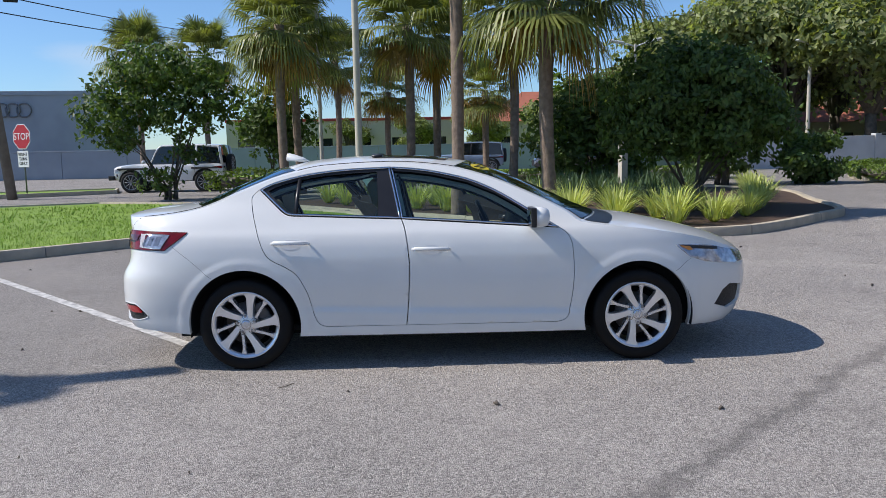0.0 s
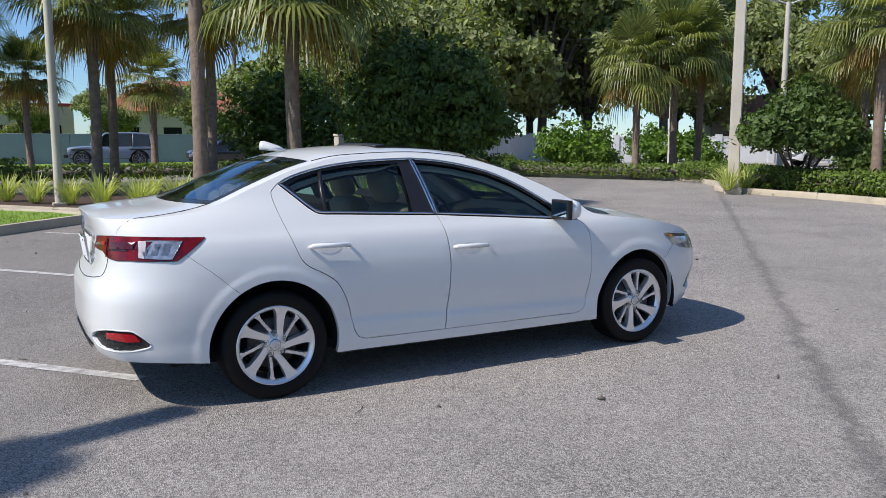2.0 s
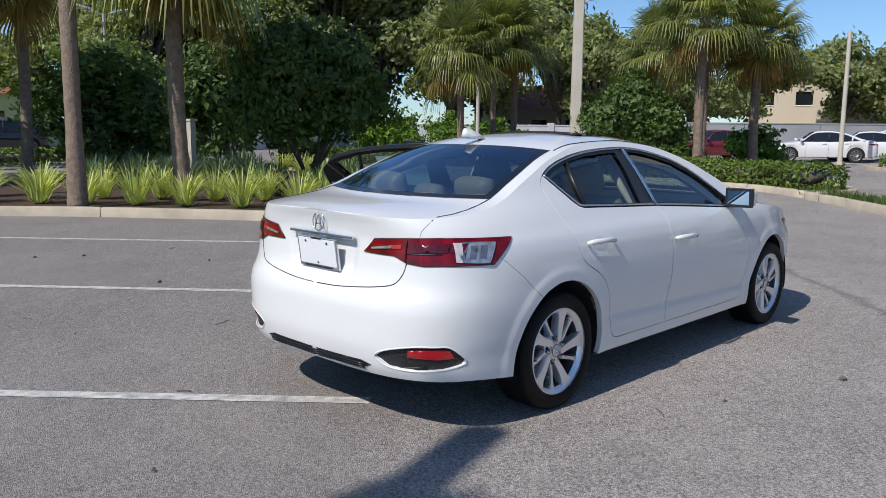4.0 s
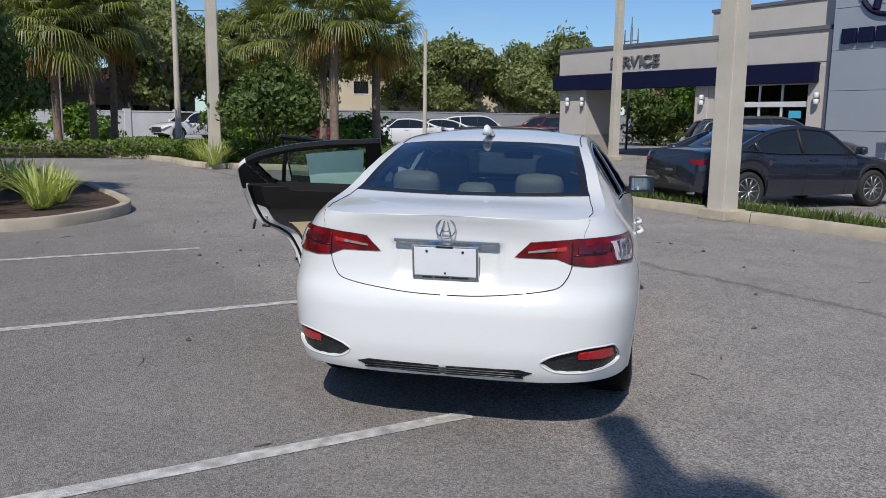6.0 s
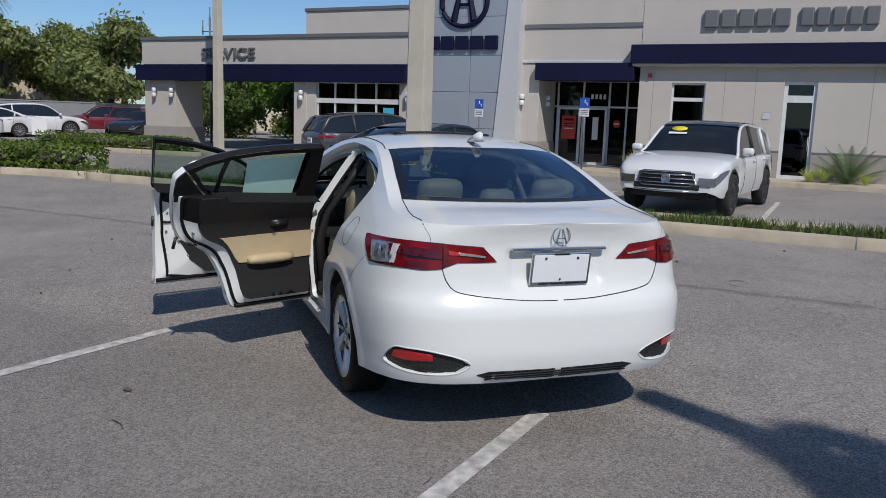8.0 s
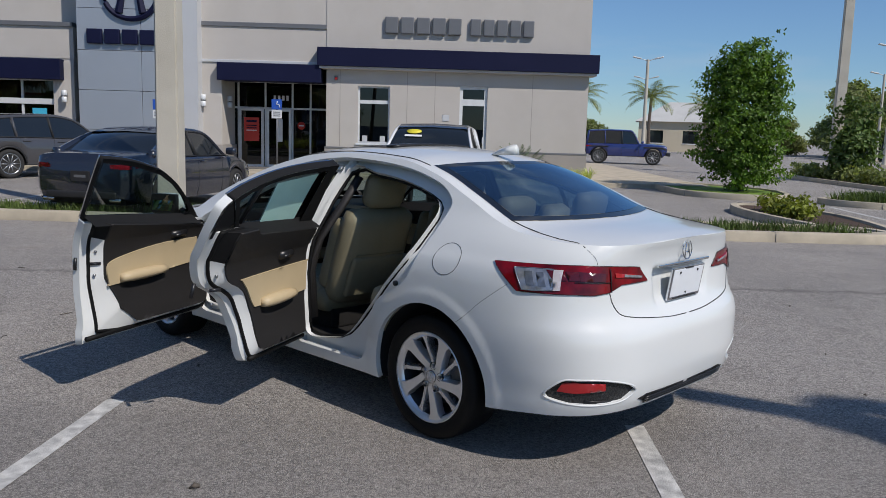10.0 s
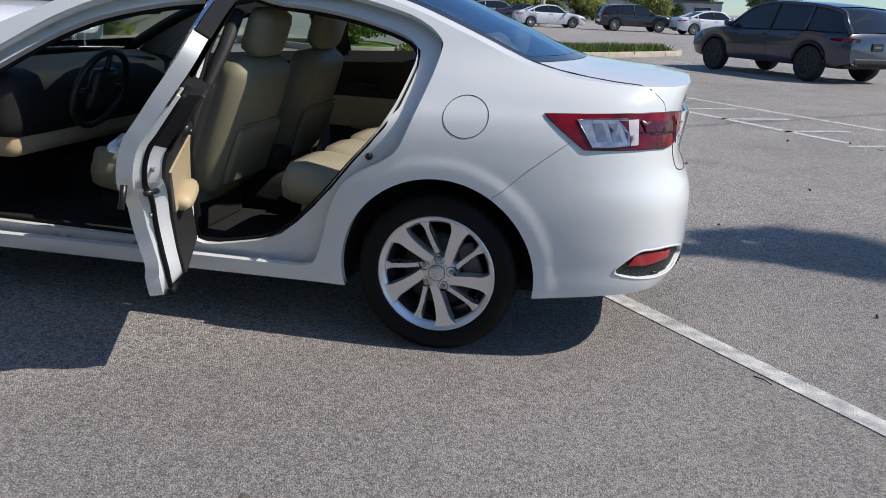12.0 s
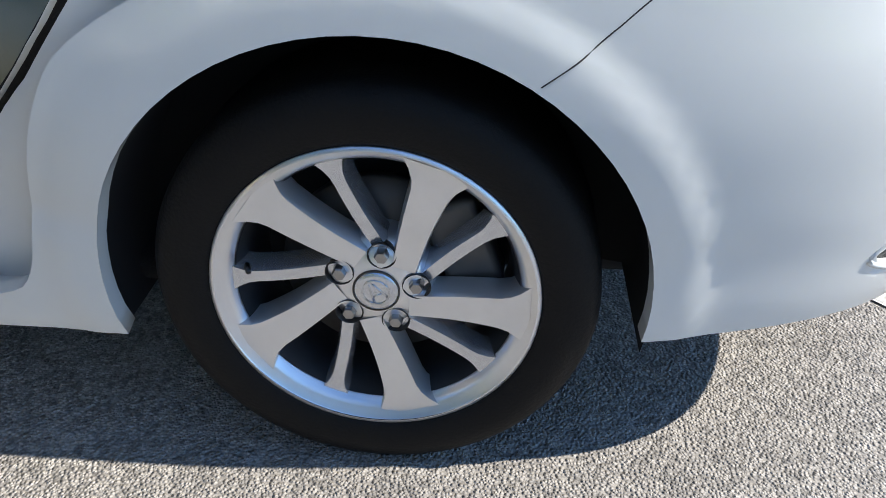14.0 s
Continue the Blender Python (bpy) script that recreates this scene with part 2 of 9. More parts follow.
def add_lathe(bm, profile, seg=48, axis="z", m=None, closed=False):
    """Turns (radius, height) points round an axis."""
    rings = []
    for r, h in profile:
        ring = []
        for k in range(seg):
            a = 2 * math.pi * k / seg
            p = (r * math.cos(a), r * math.sin(a), h) if axis == "z" else (r * math.cos(a), h, r * math.sin(a))
            ring.append(bm.verts.new(m @ Vector(p) if m is not None else p))
        rings.append(ring)
    pairs = list(zip(rings, rings[1:])) + ([(rings[-1], rings[0])] if closed else [])
    for a, b in pairs:
        for k in range(seg):
            q = (a[k], a[(k + 1) % seg], b[(k + 1) % seg], b[k])
            bm.faces.new(q if axis == "z" else q[::-1])
    return rings


def lathe(profile, seg=48, axis="z", caps=True):
    bm = bmesh.new()
    rings = add_lathe(bm, profile, seg, axis)
    if caps:
        for ring in (rings[0], rings[-1]):
            bm.faces.new(ring)
        bmesh.ops.recalc_face_normals(bm, faces=bm.faces)
    return bm


def add_tube(bm, points, radius, seg=6, closed=False, flat=1.0):
    """A round bar along points."""
    pts = [Vector(p) for p in points]
    rings = []
    for i, p in enumerate(pts):
        a, b = pts[i - 1] if i or closed else p, pts[(i + 1) % len(pts)] if i + 1 < len(pts) or closed else p
        d = (b - a).normalized()
        x = d.cross((0, 0, 1)) if abs(d.z) < 0.95 else d.cross((1, 0, 0))
        x.normalize()
        y = x.cross(d)
        rad = radius[i] if isinstance(radius, (list, tuple)) else radius
        rings.append([bm.verts.new(p + rad * (x * math.cos(2 * math.pi * k / seg) + flat * y * math.sin(2 * math.pi * k / seg))) for k in range(seg)])
    for i in range(len(rings) - (0 if closed else 1)):
        a, b = rings[i], rings[(i + 1) % len(rings)]
        for k in range(seg):
            bm.faces.new((a[k], a[(k + 1) % seg], b[(k + 1) % seg], b[k]))
    if not closed:
        bm.faces.new(rings[0][::-1])
        bm.faces.new(rings[-1])


def tube(points, radius, seg=6, closed=False, flat=1.0):
    bm = bmesh.new()
    add_tube(bm, points, radius, seg, closed, flat)
    return bm


def extrude_outline(points, z0, z1, bevel=0.0):
    """A slab with the plan outline points between two heights."""
    bm = bmesh.new()
    f = bm.faces.new([bm.verts.new((x, y, z0)) for x, y in points])
    r = bmesh.ops.extrude_face_region(bm, geom=[f])
    top = [v for v in r["geom"] if isinstance(v, bmesh.types.BMVert)]
    bmesh.ops.translate(bm, verts=top, vec=(0, 0, z1 - z0))
    bmesh.ops.recalc_face_normals(bm, faces=bm.faces)
    if bevel:
        es = [e for e in bm.edges if all(abs(v.co.z - z1) < 1e-5 for v in e.verts)]
        bmesh.ops.bevel(bm, geom=es, offset=bevel, segments=2, affect="EDGES")
    return bm


def smooth_line(points, n=8, closed=False):
    """Catmull-Rom through plan points."""
    out, k = [], len(points)
    for i in range(k if closed else k - 1):
        g = lambda j: np.array(points[j % k] if closed else points[min(max(j, 0), k - 1)], float)
        a, b, c, d = g(i - 1), g(i), g(i + 1), g(i + 2)
        for t in np.linspace(0, 1, n, endpoint=False):
            out.append(tuple(0.5 * (2 * b + (c - a) * t + (2 * a - 5 * b + 4 * c - d) * t * t + (3 * b - a - 3 * c + d) * t**3)))
    if not closed:
        out.append(tuple(map(float, points[-1])))
    return out


def table(pairs):
    """A smooth curve through (x, value) pairs (monotone in x)."""
    xs, ys = [np.array(v, float) for v in zip(*sorted(pairs))]
    d = np.diff(ys) / np.diff(xs)
    m = np.r_[d[0], [0 if a * b <= 0 else 2 * a * b / (a + b) for a, b in zip(d, d[1:])], d[-1]]

    def f(x):
        x = min(max(x, xs[0]), xs[-1])
        i = min(max(int(np.searchsorted(xs, x)) - 1, 0), len(xs) - 2)
        h = xs[i + 1] - xs[i]
        t = (x - xs[i]) / h
        return (1 + 2 * t) * (1 - t) ** 2 * ys[i] + t * (1 - t) ** 2 * h * m[i] + t * t * (3 - 2 * t) * ys[i + 1] + t * t * (t - 1) * h * m[i + 1]

    return f


def text_mesh(words, size, depth=0.01, align="CENTER"):
    """Raised letters in the built-in font, in the xz plane, facing -y."""
    c = bpy.data.curves.new("letters", "FONT")
    c.body, c.size, c.extrude, c.align_x, c.align_y = words, size, depth, align, "CENTER"
    ob = bpy.data.objects.new("letters", c)
    scene.collection.objects.link(ob)
    me = bpy.data.meshes.new_from_object(ob.evaluated_get(bpy.context.evaluated_depsgraph_get()))
    bpy.data.objects.remove(ob)
    bm = bmesh.new()
    bm.from_mesh(me)
    bpy.data.meshes.remove(me)
    bmesh.ops.rotate(bm, cent=(0, 0, 0), matrix=Matrix.Rotation(radians(90), 3, "X"), verts=bm.verts)
    return bm


U, N = Vector((0.7157, 0.6984, 0)).normalized(), Vector((-0.6984, 0.7157, 0)).normalized()


def lot(s, n, z=0.0):
    """A place by its way along the building's front and out from it."""
    return U * s + N * n + Vector((0, 0, z))


LOT = Matrix(((U.x, N.x, 0, 0), (U.y, N.y, 0, 0), (0, 0, 1, 0), (0, 0, 0, 1)))


def pane_wall(x0, x1, z0, z1, y0, y1, holes=()):
    """A wall with through openings (x0, x1, z0, z1), between two depths."""
    xs = sorted({x0, x1, *[v for h in holes for v in h[:2]]})
    zs = sorted({z0, z1, *[v for h in holes for v in h[2:]]})
    xs, zs = [v for v in xs if x0 <= v <= x1], [v for v in zs if z0 <= v <= z1]
    full = {}
    for i in range(len(xs) - 1):
        for j in range(len(zs) - 1):
            cx, cz = (xs[i] + xs[i + 1]) / 2, (zs[j] + zs[j + 1]) / 2
            full[i, j] = not any(a < cx < b and c < cz < d for a, b, c, d in holes)
    bm = bmesh.new()
    made = {}

    def v(i, j, k):
        if (i, j, k) not in made:
            made[i, j, k] = bm.verts.new((xs[i], y1 if k else y0, zs[j]))
        return made[i, j, k]

    for (i, j), on in full.items():
        if not on:
            continue
        for k in (0, 1):
            bm.faces.new([v(i, j, k), v(i + 1, j, k), v(i + 1, j + 1, k), v(i, j + 1, k)])
        for di, dj, a, b in ((-1, 0, (i, j), (i, j + 1)), (1, 0, (i + 1, j), (i + 1, j + 1)), (0, -1, (i, j), (i + 1, j)), (0, 1, (i, j + 1), (i + 1, j + 1))):
            if not full.get((i + di, j + dj), False):
                bm.faces.new([v(*a, 0), v(*b, 0), v(*b, 1), v(*a, 1)])
    bmesh.ops.recalc_face_normals(bm, faces=bm.faces)
    return bm

# ---- ground ----
bm = bmesh.new()
bmesh.ops.create_grid(bm, x_segments=40, y_segments=40, size=900)
solid("ground", bm, ASPHALT, "worn light grey asphalt of a car park", "ground", kind="structure", smooth=False)


def kerb_island(name, outline, label, fill, fill_label, width=0.16, height=0.15):
    """A kerb of cast concrete lengths round an outline in lot places, and the bed inside it."""
    pts = [lot(*p) for p in outline]
    k = len(pts)
    inner = []
    for i, p in enumerate(pts):
        a, b = (p - pts[i - 1]).normalized(), (pts[(i + 1) % k] - p).normalized()
        n = Vector((-(a.y + b.y), a.x + b.x, 0)).normalized()
        inner.append(p + n * width)
    area = sum(p.x * q.y - q.x * p.y for p, q in zip(pts, pts[1:] + pts[:1]))
    if area < 0:
        inner = [p + (p - q) for p, q in zip(pts, inner)]
    bm = bmesh.new()
    rim = [((0.0, 0.0), 0.0), ((0.02, 0.0), height * 0.8), ((0.10, 0.0), height), ((0.9, 0.0), height), ((1.0, 0.0), height - 0.05)]
    rings = [[bm.verts.new(p.lerp(q, f[0]) + Vector((0, 0, z))) for p, q in zip(pts, inner)] for f, z in rim]
    for a, b in zip(rings, rings[1:]):
        for i in range(k):
            bm.faces.new((a[i], a[(i + 1) % k], b[(i + 1) % k], b[i]))
    bmesh.ops.recalc_face_normals(bm, faces=bm.faces)
    ob = solid(name, bm, CONCRETE, label, "kerb", kind="structure", sharp=35)
    run = 0.0
    for p, q, nxt in zip(pts, inner, pts[1:]):
        run += (nxt - p).length
        if run > 2.8:
            run = 0.0
            out = (p - q).normalized() * 0.003
            part("joint", tube([p + out, p.lerp(q, 0.02) + out + Vector((0, 0, height * 0.82)), p.lerp(q, 0.1) + Vector((0, 0, height + 0.002)), p.lerp(q, 0.9) + Vector((0, 0, height + 0.002))], 0.006, 4), CAP_GREY, ob)
    bm = bmesh.new()
    bm.faces.new([bm.verts.new(p + Vector((0, 0, height - 0.045))) for p in (inner if area > 0 else inner[::-1])])
    bmesh.ops.triangulate(bm, faces=bm.faces)
    solid(name.replace("kerb", "bed"), bm, fill, fill_label, "ground", kind="structure", smooth=False)
    return ob


def road_line(a, b, width=0.10, z=0.004):
    """A painted stripe between two places."""
    a, b = Vector((*a[:2], 0)), Vector((*b[:2], 0))
    d = (b - a).normalized()
    n = Vector((-d.y, d.x, 0)) * width / 2
    bm = bmesh.new()
    k = max(1, int((b - a).length / 0.25))
    rows = []
    for i in range(k + 1):
        p = a.lerp(b, i / k)
        j = 0.004
        rows.append([bm.verts.new(p + n * (1 + random.uniform(-j, j) * 8) + Vector((0, 0, z))), bm.verts.new(p - n * (1 + random.uniform(-j, j) * 8) + Vector((0, 0, z)))])
    for r, q in zip(rows, rows[1:]):
        bm.faces.new((r[0], q[0], q[1], r[1]))
    bmesh.ops.recalc_face_normals(bm, faces=bm.faces)
    return solid("parking_line", bm, ROAD_LINE, "worn white painted parking bay line on asphalt", "road marking", "bay lines", "structure", smooth=False)



for (s0, n0), (s1, n1) in (((-1.45, 1.31), (-1.15, 7.9)), ((1.36, 1.11), (1.85, 7.9)), ((4.4, 1.08), (4.9, 7.9)), ((-4.3, 1.4), (-4.05, 7.9)), ((-7.1, 1.5), (-6.95, 7.9))):
    road_line(lot(s0, n0), lot(s1, n1))
# bays by the building, hatched walkway and far bays
for s0 in (-1.6, 1.9, 5.2, 7.6):
    road_line(lot(s0, -9.2), lot(s0, -13.4))
for a, b in (((2.6, -16.5), (-5.2, -7.2)), ((1.0, -12.9), (-4.4, -5.9)), ((-0.9, -18.5), (-3.0, -16.3)), ((-3.1, -20.1), (-5.0, -15.3)), ((-0.5, -25.3), (-3.3, -26.4)), ((0.6, -20.9), (-1.0, -22.6))):
    road_line(a, b, 0.12)
for k in range(8):
    p = Vector((-0.32, -11.72, 0)) + Vector((-0.553, 0.833, 0)) * 1.04 * k
    road_line(p, p + Vector((-0.9, -0.44, 0)), 0.11)
for k in range(4):
    p = lot(6.0 + k * 0.55, -17.6)
    road_line(p, p - N * -1.8 - U * 0.9, 0.10)

LAWN = [(-30, 8.05), (-12, 7.95), (0, 8.05), (6.6, 8.3), (7.1, 9.6), (7.2, 12.5), (7.0, 15.5), (5.6, 19.0), (2.0, 20.6), (-8, 22.4), (-30, 25.5)]
kerb_island("kerb_lawn", LAWN, "grey concrete kerb along a lawn", GRASS, "bright green mown lawn with thin worn spots")
PLANTER = smooth_line([(7.3, 9.0), (7.3, 6.8), (7.0, 4.3), (6.75, 2.7), (7.25, 1.8), (8.15, 1.12), (9.3, 0.92), (11.2, 0.95), (13.0, 1.1), (15.6, 2.6), (18.7, 4.3), (20.0, 6.0), (20.2, 8.5), (18.5, 10.5), (14.5, 12.5), (10.5, 14.5), (8.0, 14.0), (7.5, 11.5)], 5, True)
kerb_island("kerb_planter", PLANTER, "cast concrete kerb round a planted bed", MULCH, "dark bark mulch of a planted bed")
STRIP = smooth_line([(-7.6, -7.3), (-7.2, -6.75), (-5.5, -6.65), (0, -6.65), (6, -6.8), (10.4, -6.93), (11.7, -6.95), (11.8, -7.4), (11.7, -8.0), (6, -8.05), (0, -8.0), (-6.5, -8.0)], 4, True)
kerb_island("kerb_strip", STRIP, "pale concrete kerb of a narrow grass strip", MULCH, "scrubby grass of a narrow strip", width=0.2)
HEDGE_BED = smooth_line([(11.95, -7.5), (12.05, -6.97), (12.8, -6.93), (14.0, -6.6), (16.4, -4.95), (17.9, -3.5), (19.3, -2.65), (22, -2.6), (25, -1.2), (27, 4.4), (33, 7.3), (40, 8.5), (41, 5.5), (33, 3.2), (30, -2.6), (26, -6.2), (20, -8.2), (15.6, -9.2), (12.6, -8.6)], 5, True)
kerb_island("kerb_hedge", HEDGE_BED, "pale concrete kerb round a hedge bed", MULCH, "leaf-strewn bed under a hedge and palms", width=0.22)
SERVICE_BED = smooth_line([(17.6, -15.6), (24.5, -15.2), (25.6, -16.2), (24.4, -17.2), (17.8, -17.2), (17.0, -16.4)], 4, True)
kerb_island("kerb_service", SERVICE_BED, "pale concrete kerb of a small hedge island", MULCH, "mulch bed under a clipped hedge")
ISLES = {
    "kerb_bed": ([(-0.45, -10.3), (0.3, -10.1), (2.6, -11.9), (3.6, -13.4), (3.0, -14.0), (1.2, -13.0), (-0.2, -11.2)], MULCH, "mulch bed with yellow-green shrubs"),
    "kerb_turf": ([(2.4, -16.9), (3.2, -17.4), (2.6, -18.8), (0.2, -21.2), (-2.8, -24.0), (-3.4, -23.2), (-0.9, -19.4), (1.2, -17.2)], MULCH, "dark soil of a kerbed island under weeds"),
    "kerb_shrub": ([(1.6, -24.6), (3.0, -24.2), (8.6, -30.0), (9.4, -32.4), (8.0, -32.6), (4.6, -29.0), (1.9, -25.6)], MULCH, "mulch bed with low shrubs"),
    "kerb_tree": ([(4.2, -16.6), (6.2, -16.3), (8.4, -18.6), (8.0, -20.0), (5.4, -19.6), (4.0, -17.8)], GRASS, "grass island round a clipped tree"),
}
for name, (outline, fill, words) in ISLES.items():
    flat = [(Vector((*p, 0)).dot(U), Vector((*p, 0)).dot(N)) for p in outline]
    kerb_island(name, smooth_line(flat, 4, True), "pale concrete kerb of a car park island", fill, words)
VERGE = [(-40, 33), (2, 28), (9.5, 26.5), (10.5, 28.5), (4, 31.5), (-40, 37.5)]
kerb_island("kerb_verge", VERGE, "concrete kerb along a grass verge", GRASS, "mown grass verge beside the road")
FARGREEN = [(22, 34), (60, 12), (110, -10), (110, 60), (40, 80), (20, 60)]
bm = bmesh.new()
bm.faces.new([bm.verts.new(lot(*p, 0.03)) for p in FARGREEN])
solid("lawn", bm, GRASS, "shaded grass and leaf litter under old oaks", "ground", kind="structure", smooth=False)
bm = extrude_outline([tuple(lot(*p)[:2]) for p in [(-8.5, -18.6), (6.4, -18.6), (15.9, -18.9), (15.9, -21), (16.0, -36), (-8.5, -36)]], 0.0, 0.13, 0.02)
solid("pavement", bm, CONCRETE, "pale concrete walkway along the building", "pavement", kind="structure", smooth=False)

# ---- dealership building: x along the front towards the service end, y out of the front ----
building = thing("dealership_building", "beige stucco car dealership with navy awnings and a grey tower", "building", at=LOT @ pose(0, -20.4, 0))


def block(name, lo, hi, mat, label="", bevel=0.015, parent=None):
    return part(name, box(lo, hi, bevel), mat, parent or building, label, smooth=False)


def glazing(name, x0, x1, z0, z1, y, uprights=(), rails=(), width=0.06, glass=None, parent=None):
    """A framed window: bars of aluminium, a pane in each field."""
    w = part(name, pane_wall(x0, x1, z0, z1, y - 0.05, y + 0.03, [(a + width / 2, b - width / 2, c + width / 2, d - width / 2)
             for a, b in zip((x0, *sorted(uprights)), (*sorted(uprights), x1)) for c, d in zip((z0, *sorted(rails)), (*sorted(rails), z1))]), ALU, parent or building, smooth=False)
    for a, b in zip((x0, *sorted(uprights)), (*sorted(uprights), x1)):
        for c, d in zip((z0, *sorted(rails)), (*sorted(rails), z1)):
            p = part("pane", box((a + width / 2, y - 0.02, c + width / 2), (b - width / 2, y - 0.012, d - width / 2)), glass or SHOP_GLASS, w, smooth=False)
    return w


SHOP_GLASS = window_glass("shop_glass", (0.075, 0.09, 0.09), 0.04)
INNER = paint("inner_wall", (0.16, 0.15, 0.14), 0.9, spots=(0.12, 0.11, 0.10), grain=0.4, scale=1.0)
# showroom front with window and door
part("wall", pane_wall(-5.05, 3.15, 0.9, 5.75, -0.28, 0.0, [(1.16, 2.16, 1.06, 2.84), (-1.9, -1.03, 0.9, 2.92)]), STUCCO, building, smooth=False)
part("wall_base", pane_wall(-5.09, 3.19, 0.1, 0.86, -0.3, 0.03, [(-1.9, -1.03, 0.1, 0.86)]), STUCCO_DARK, building, "darker stucco base course", smooth=False)
for x0, x1 in ((-5.1, -1.9), (-1.03, 3.2)):
    block("base_stripe", (x0, -0.3, 0.86), (x1, 0.035, 0.93), CAP_GREY, "dark painted stripe above the base")
for x in (-3.3, -0.25, 0.62, 2.72):
    block("joint", (x - 0.008, -0.02, 0.95), (x + 0.008, 0.003, 3.3), STUCCO_DARK, "control joint in stucco", 0)
glazing("window", 1.16, 2.16, 1.06, 2.84, -0.12, (), (2.35,), 0.11)
block("window_sill", (1.1, -0.1, 1.0), (2.22, 0.06, 1.06), ALU)
door = glazing("door", -1.9, -1.03, 0.13, 2.92, -0.1, (), (2.42,), 0.2)
part("handle", tube([(-1.78, 0.0, 0.95), (-1.78, 0.03, 1.0), (-1.78, 0.03, 1.3), (-1.78, 0.0, 1.35)], 0.012), ALU, door, "steel pull handle")
for x in (1.3, 1.86):
    block("sticker", (x, -0.105, 1.12), (x + 0.16, -0.1, 1.3), PANEL_LIGHT, "small pale sticker on the glass", 0)
block("awning", (-5.3, -0.5, 3.40), (3.4, 0.34, 3.96), NAVY)
block("awning_edge", (-5.24, -0.5, 3.32), (3.34, 0.28, 3.40), STUCCO)
block("parapet_cap", (-5.12, -0.4, 5.75), (3.22, 0.07, 5.87), CAP_GREY)
block("warning_sign", (-0.72, 0, 1.82), (-0.5, 0.012, 2.02), PANEL_LIGHT, "small white warning sign")
beacon = block("alarm_beacon", (2.78, 0, 2.98), (2.9, 0.07, 3.12), CAP_GREY, "dark alarm box with a red strobe")
part("lens", box((2.8, 0.07, 3.0), (2.88, 0.1, 3.08), 0.01), paint("red_lens", (0.45, 0.02, 0.02), 0.25), beacon, "red strobe lens")
# maker's name as plain raised blocks
for x0, x1, k in ((-1.05, 1.38, 5), (-3.3, -1.25, 5)):
    step = (x1 - x0) / k
    for i in range(k):
        block("letter_block", (x0 + i * step + 0.04, 0, 4.45), (x0 + (i + 1) * step - 0.04, 0.12, 4.95), CAP_GREY, "raised dark grey letter of the name, drawn as a plain block", 0.03)
# entrance bay
part("wall", pane_wall(3.15, 7.42, 3.42, 5.6, -0.5, -0.02), STUCCO, building, smooth=False)
block("band", (3.15, -0.1, 4.52), (7.42, 0.02, 4.66), CAP_GREY, "grey band across the stucco")
block("band", (3.15, -0.1, 3.43), (7.42, 0.03, 3.52), PANEL_LIGHT, "pale band across the stucco")
block("parapet_cap", (3.15, -0.6, 5.6), (7.42, 0.05, 5.72), CAP_GREY)
block("awning", (3.29, -0.6, 2.88), (6.5, 0.26, 3.42), NAVY)
block("column", (6.42, -1.7, 0.88), (7.32, -0.01, 3.42), STUCCO)
block("column_base", (6.38, -1.75, 0.13), (7.36, 0.03, 0.88), STUCCO_DARK)
glazing("storefront", 3.2, 6.7, 0.13, 2.95, -1.7, (3.9, 4.5, 5.4, 6.3), (2.1,), 0.06)
for x0, x1 in ((4.5, 5.38), (5.42, 6.3)):
    leaf = glazing("door_leaf", x0 + 0.03, x1 - 0.03, 0.15, 2.08, -1.62, (), (), 0.16)
    part("handle", tube([(5.3 if x0 < 5 else 5.5, -1.58, 0.9), (5.3 if x0 < 5 else 5.5, -1.52, 0.95), (5.3 if x0 < 5 else 5.5, -1.52, 1.25), (5.3 if x0 < 5 else 5.5, -1.58, 1.3)], 0.012), ALU, leaf, "steel pull handle")
RED_CARD = paint("red_card", (0.55, 0.045, 0.03), 0.6, spots=(0.45, 0.035, 0.025), grain=0.4, scale=6)
WHITE_CARD = paint("white_card", (0.72, 0.73, 0.73), 0.6, spots=(0.62, 0.63, 0.64), grain=0.4, scale=6)
BLUE_SIGN = paint("blue_sign", (0.02, 0.09, 0.42), 0.45, spots=(0.03, 0.1, 0.38), grain=0.3, scale=6)
poster = block("poster", (5.6, -1.61, 1.0), (6.1, -1.6, 1.78), RED_CARD, "red paper poster with pale bars on a glass door", 0)
for z in (1.62, 1.5, 1.42, 1.34):
    part("bar", box((5.68, -1.6, z), (6.02, -1.596, z + (0.07 if z > 1.6 else 0.03))), WHITE_CARD if z < 1.4 else NAVY, poster, smooth=False)
block("notice", (4.82, -1.61, 1.0), (5.02, -1.6, 1.75), WHITE_CARD, "white paper notice on a glass door", 0)
disc = part("round_notice", lathe([(0.13, 0), (0.13, 0.01)], 24, "y"), RED_CARD, building, "round red notice on the glass", at=pose(4.2, -1.66, 1.55))
part("bar", box((-0.08, 0.01, -0.02), (0.08, 0.014, 0.02)), WHITE_CARD, disc, smooth=False)
for i in range(4):
    block("number_bar", (4.62 + i * 0.14, -1.64, 2.36), (4.7 + i * 0.14, -1.63, 2.52), WHITE_CARD, "white number over the door as a plain bar", 0)
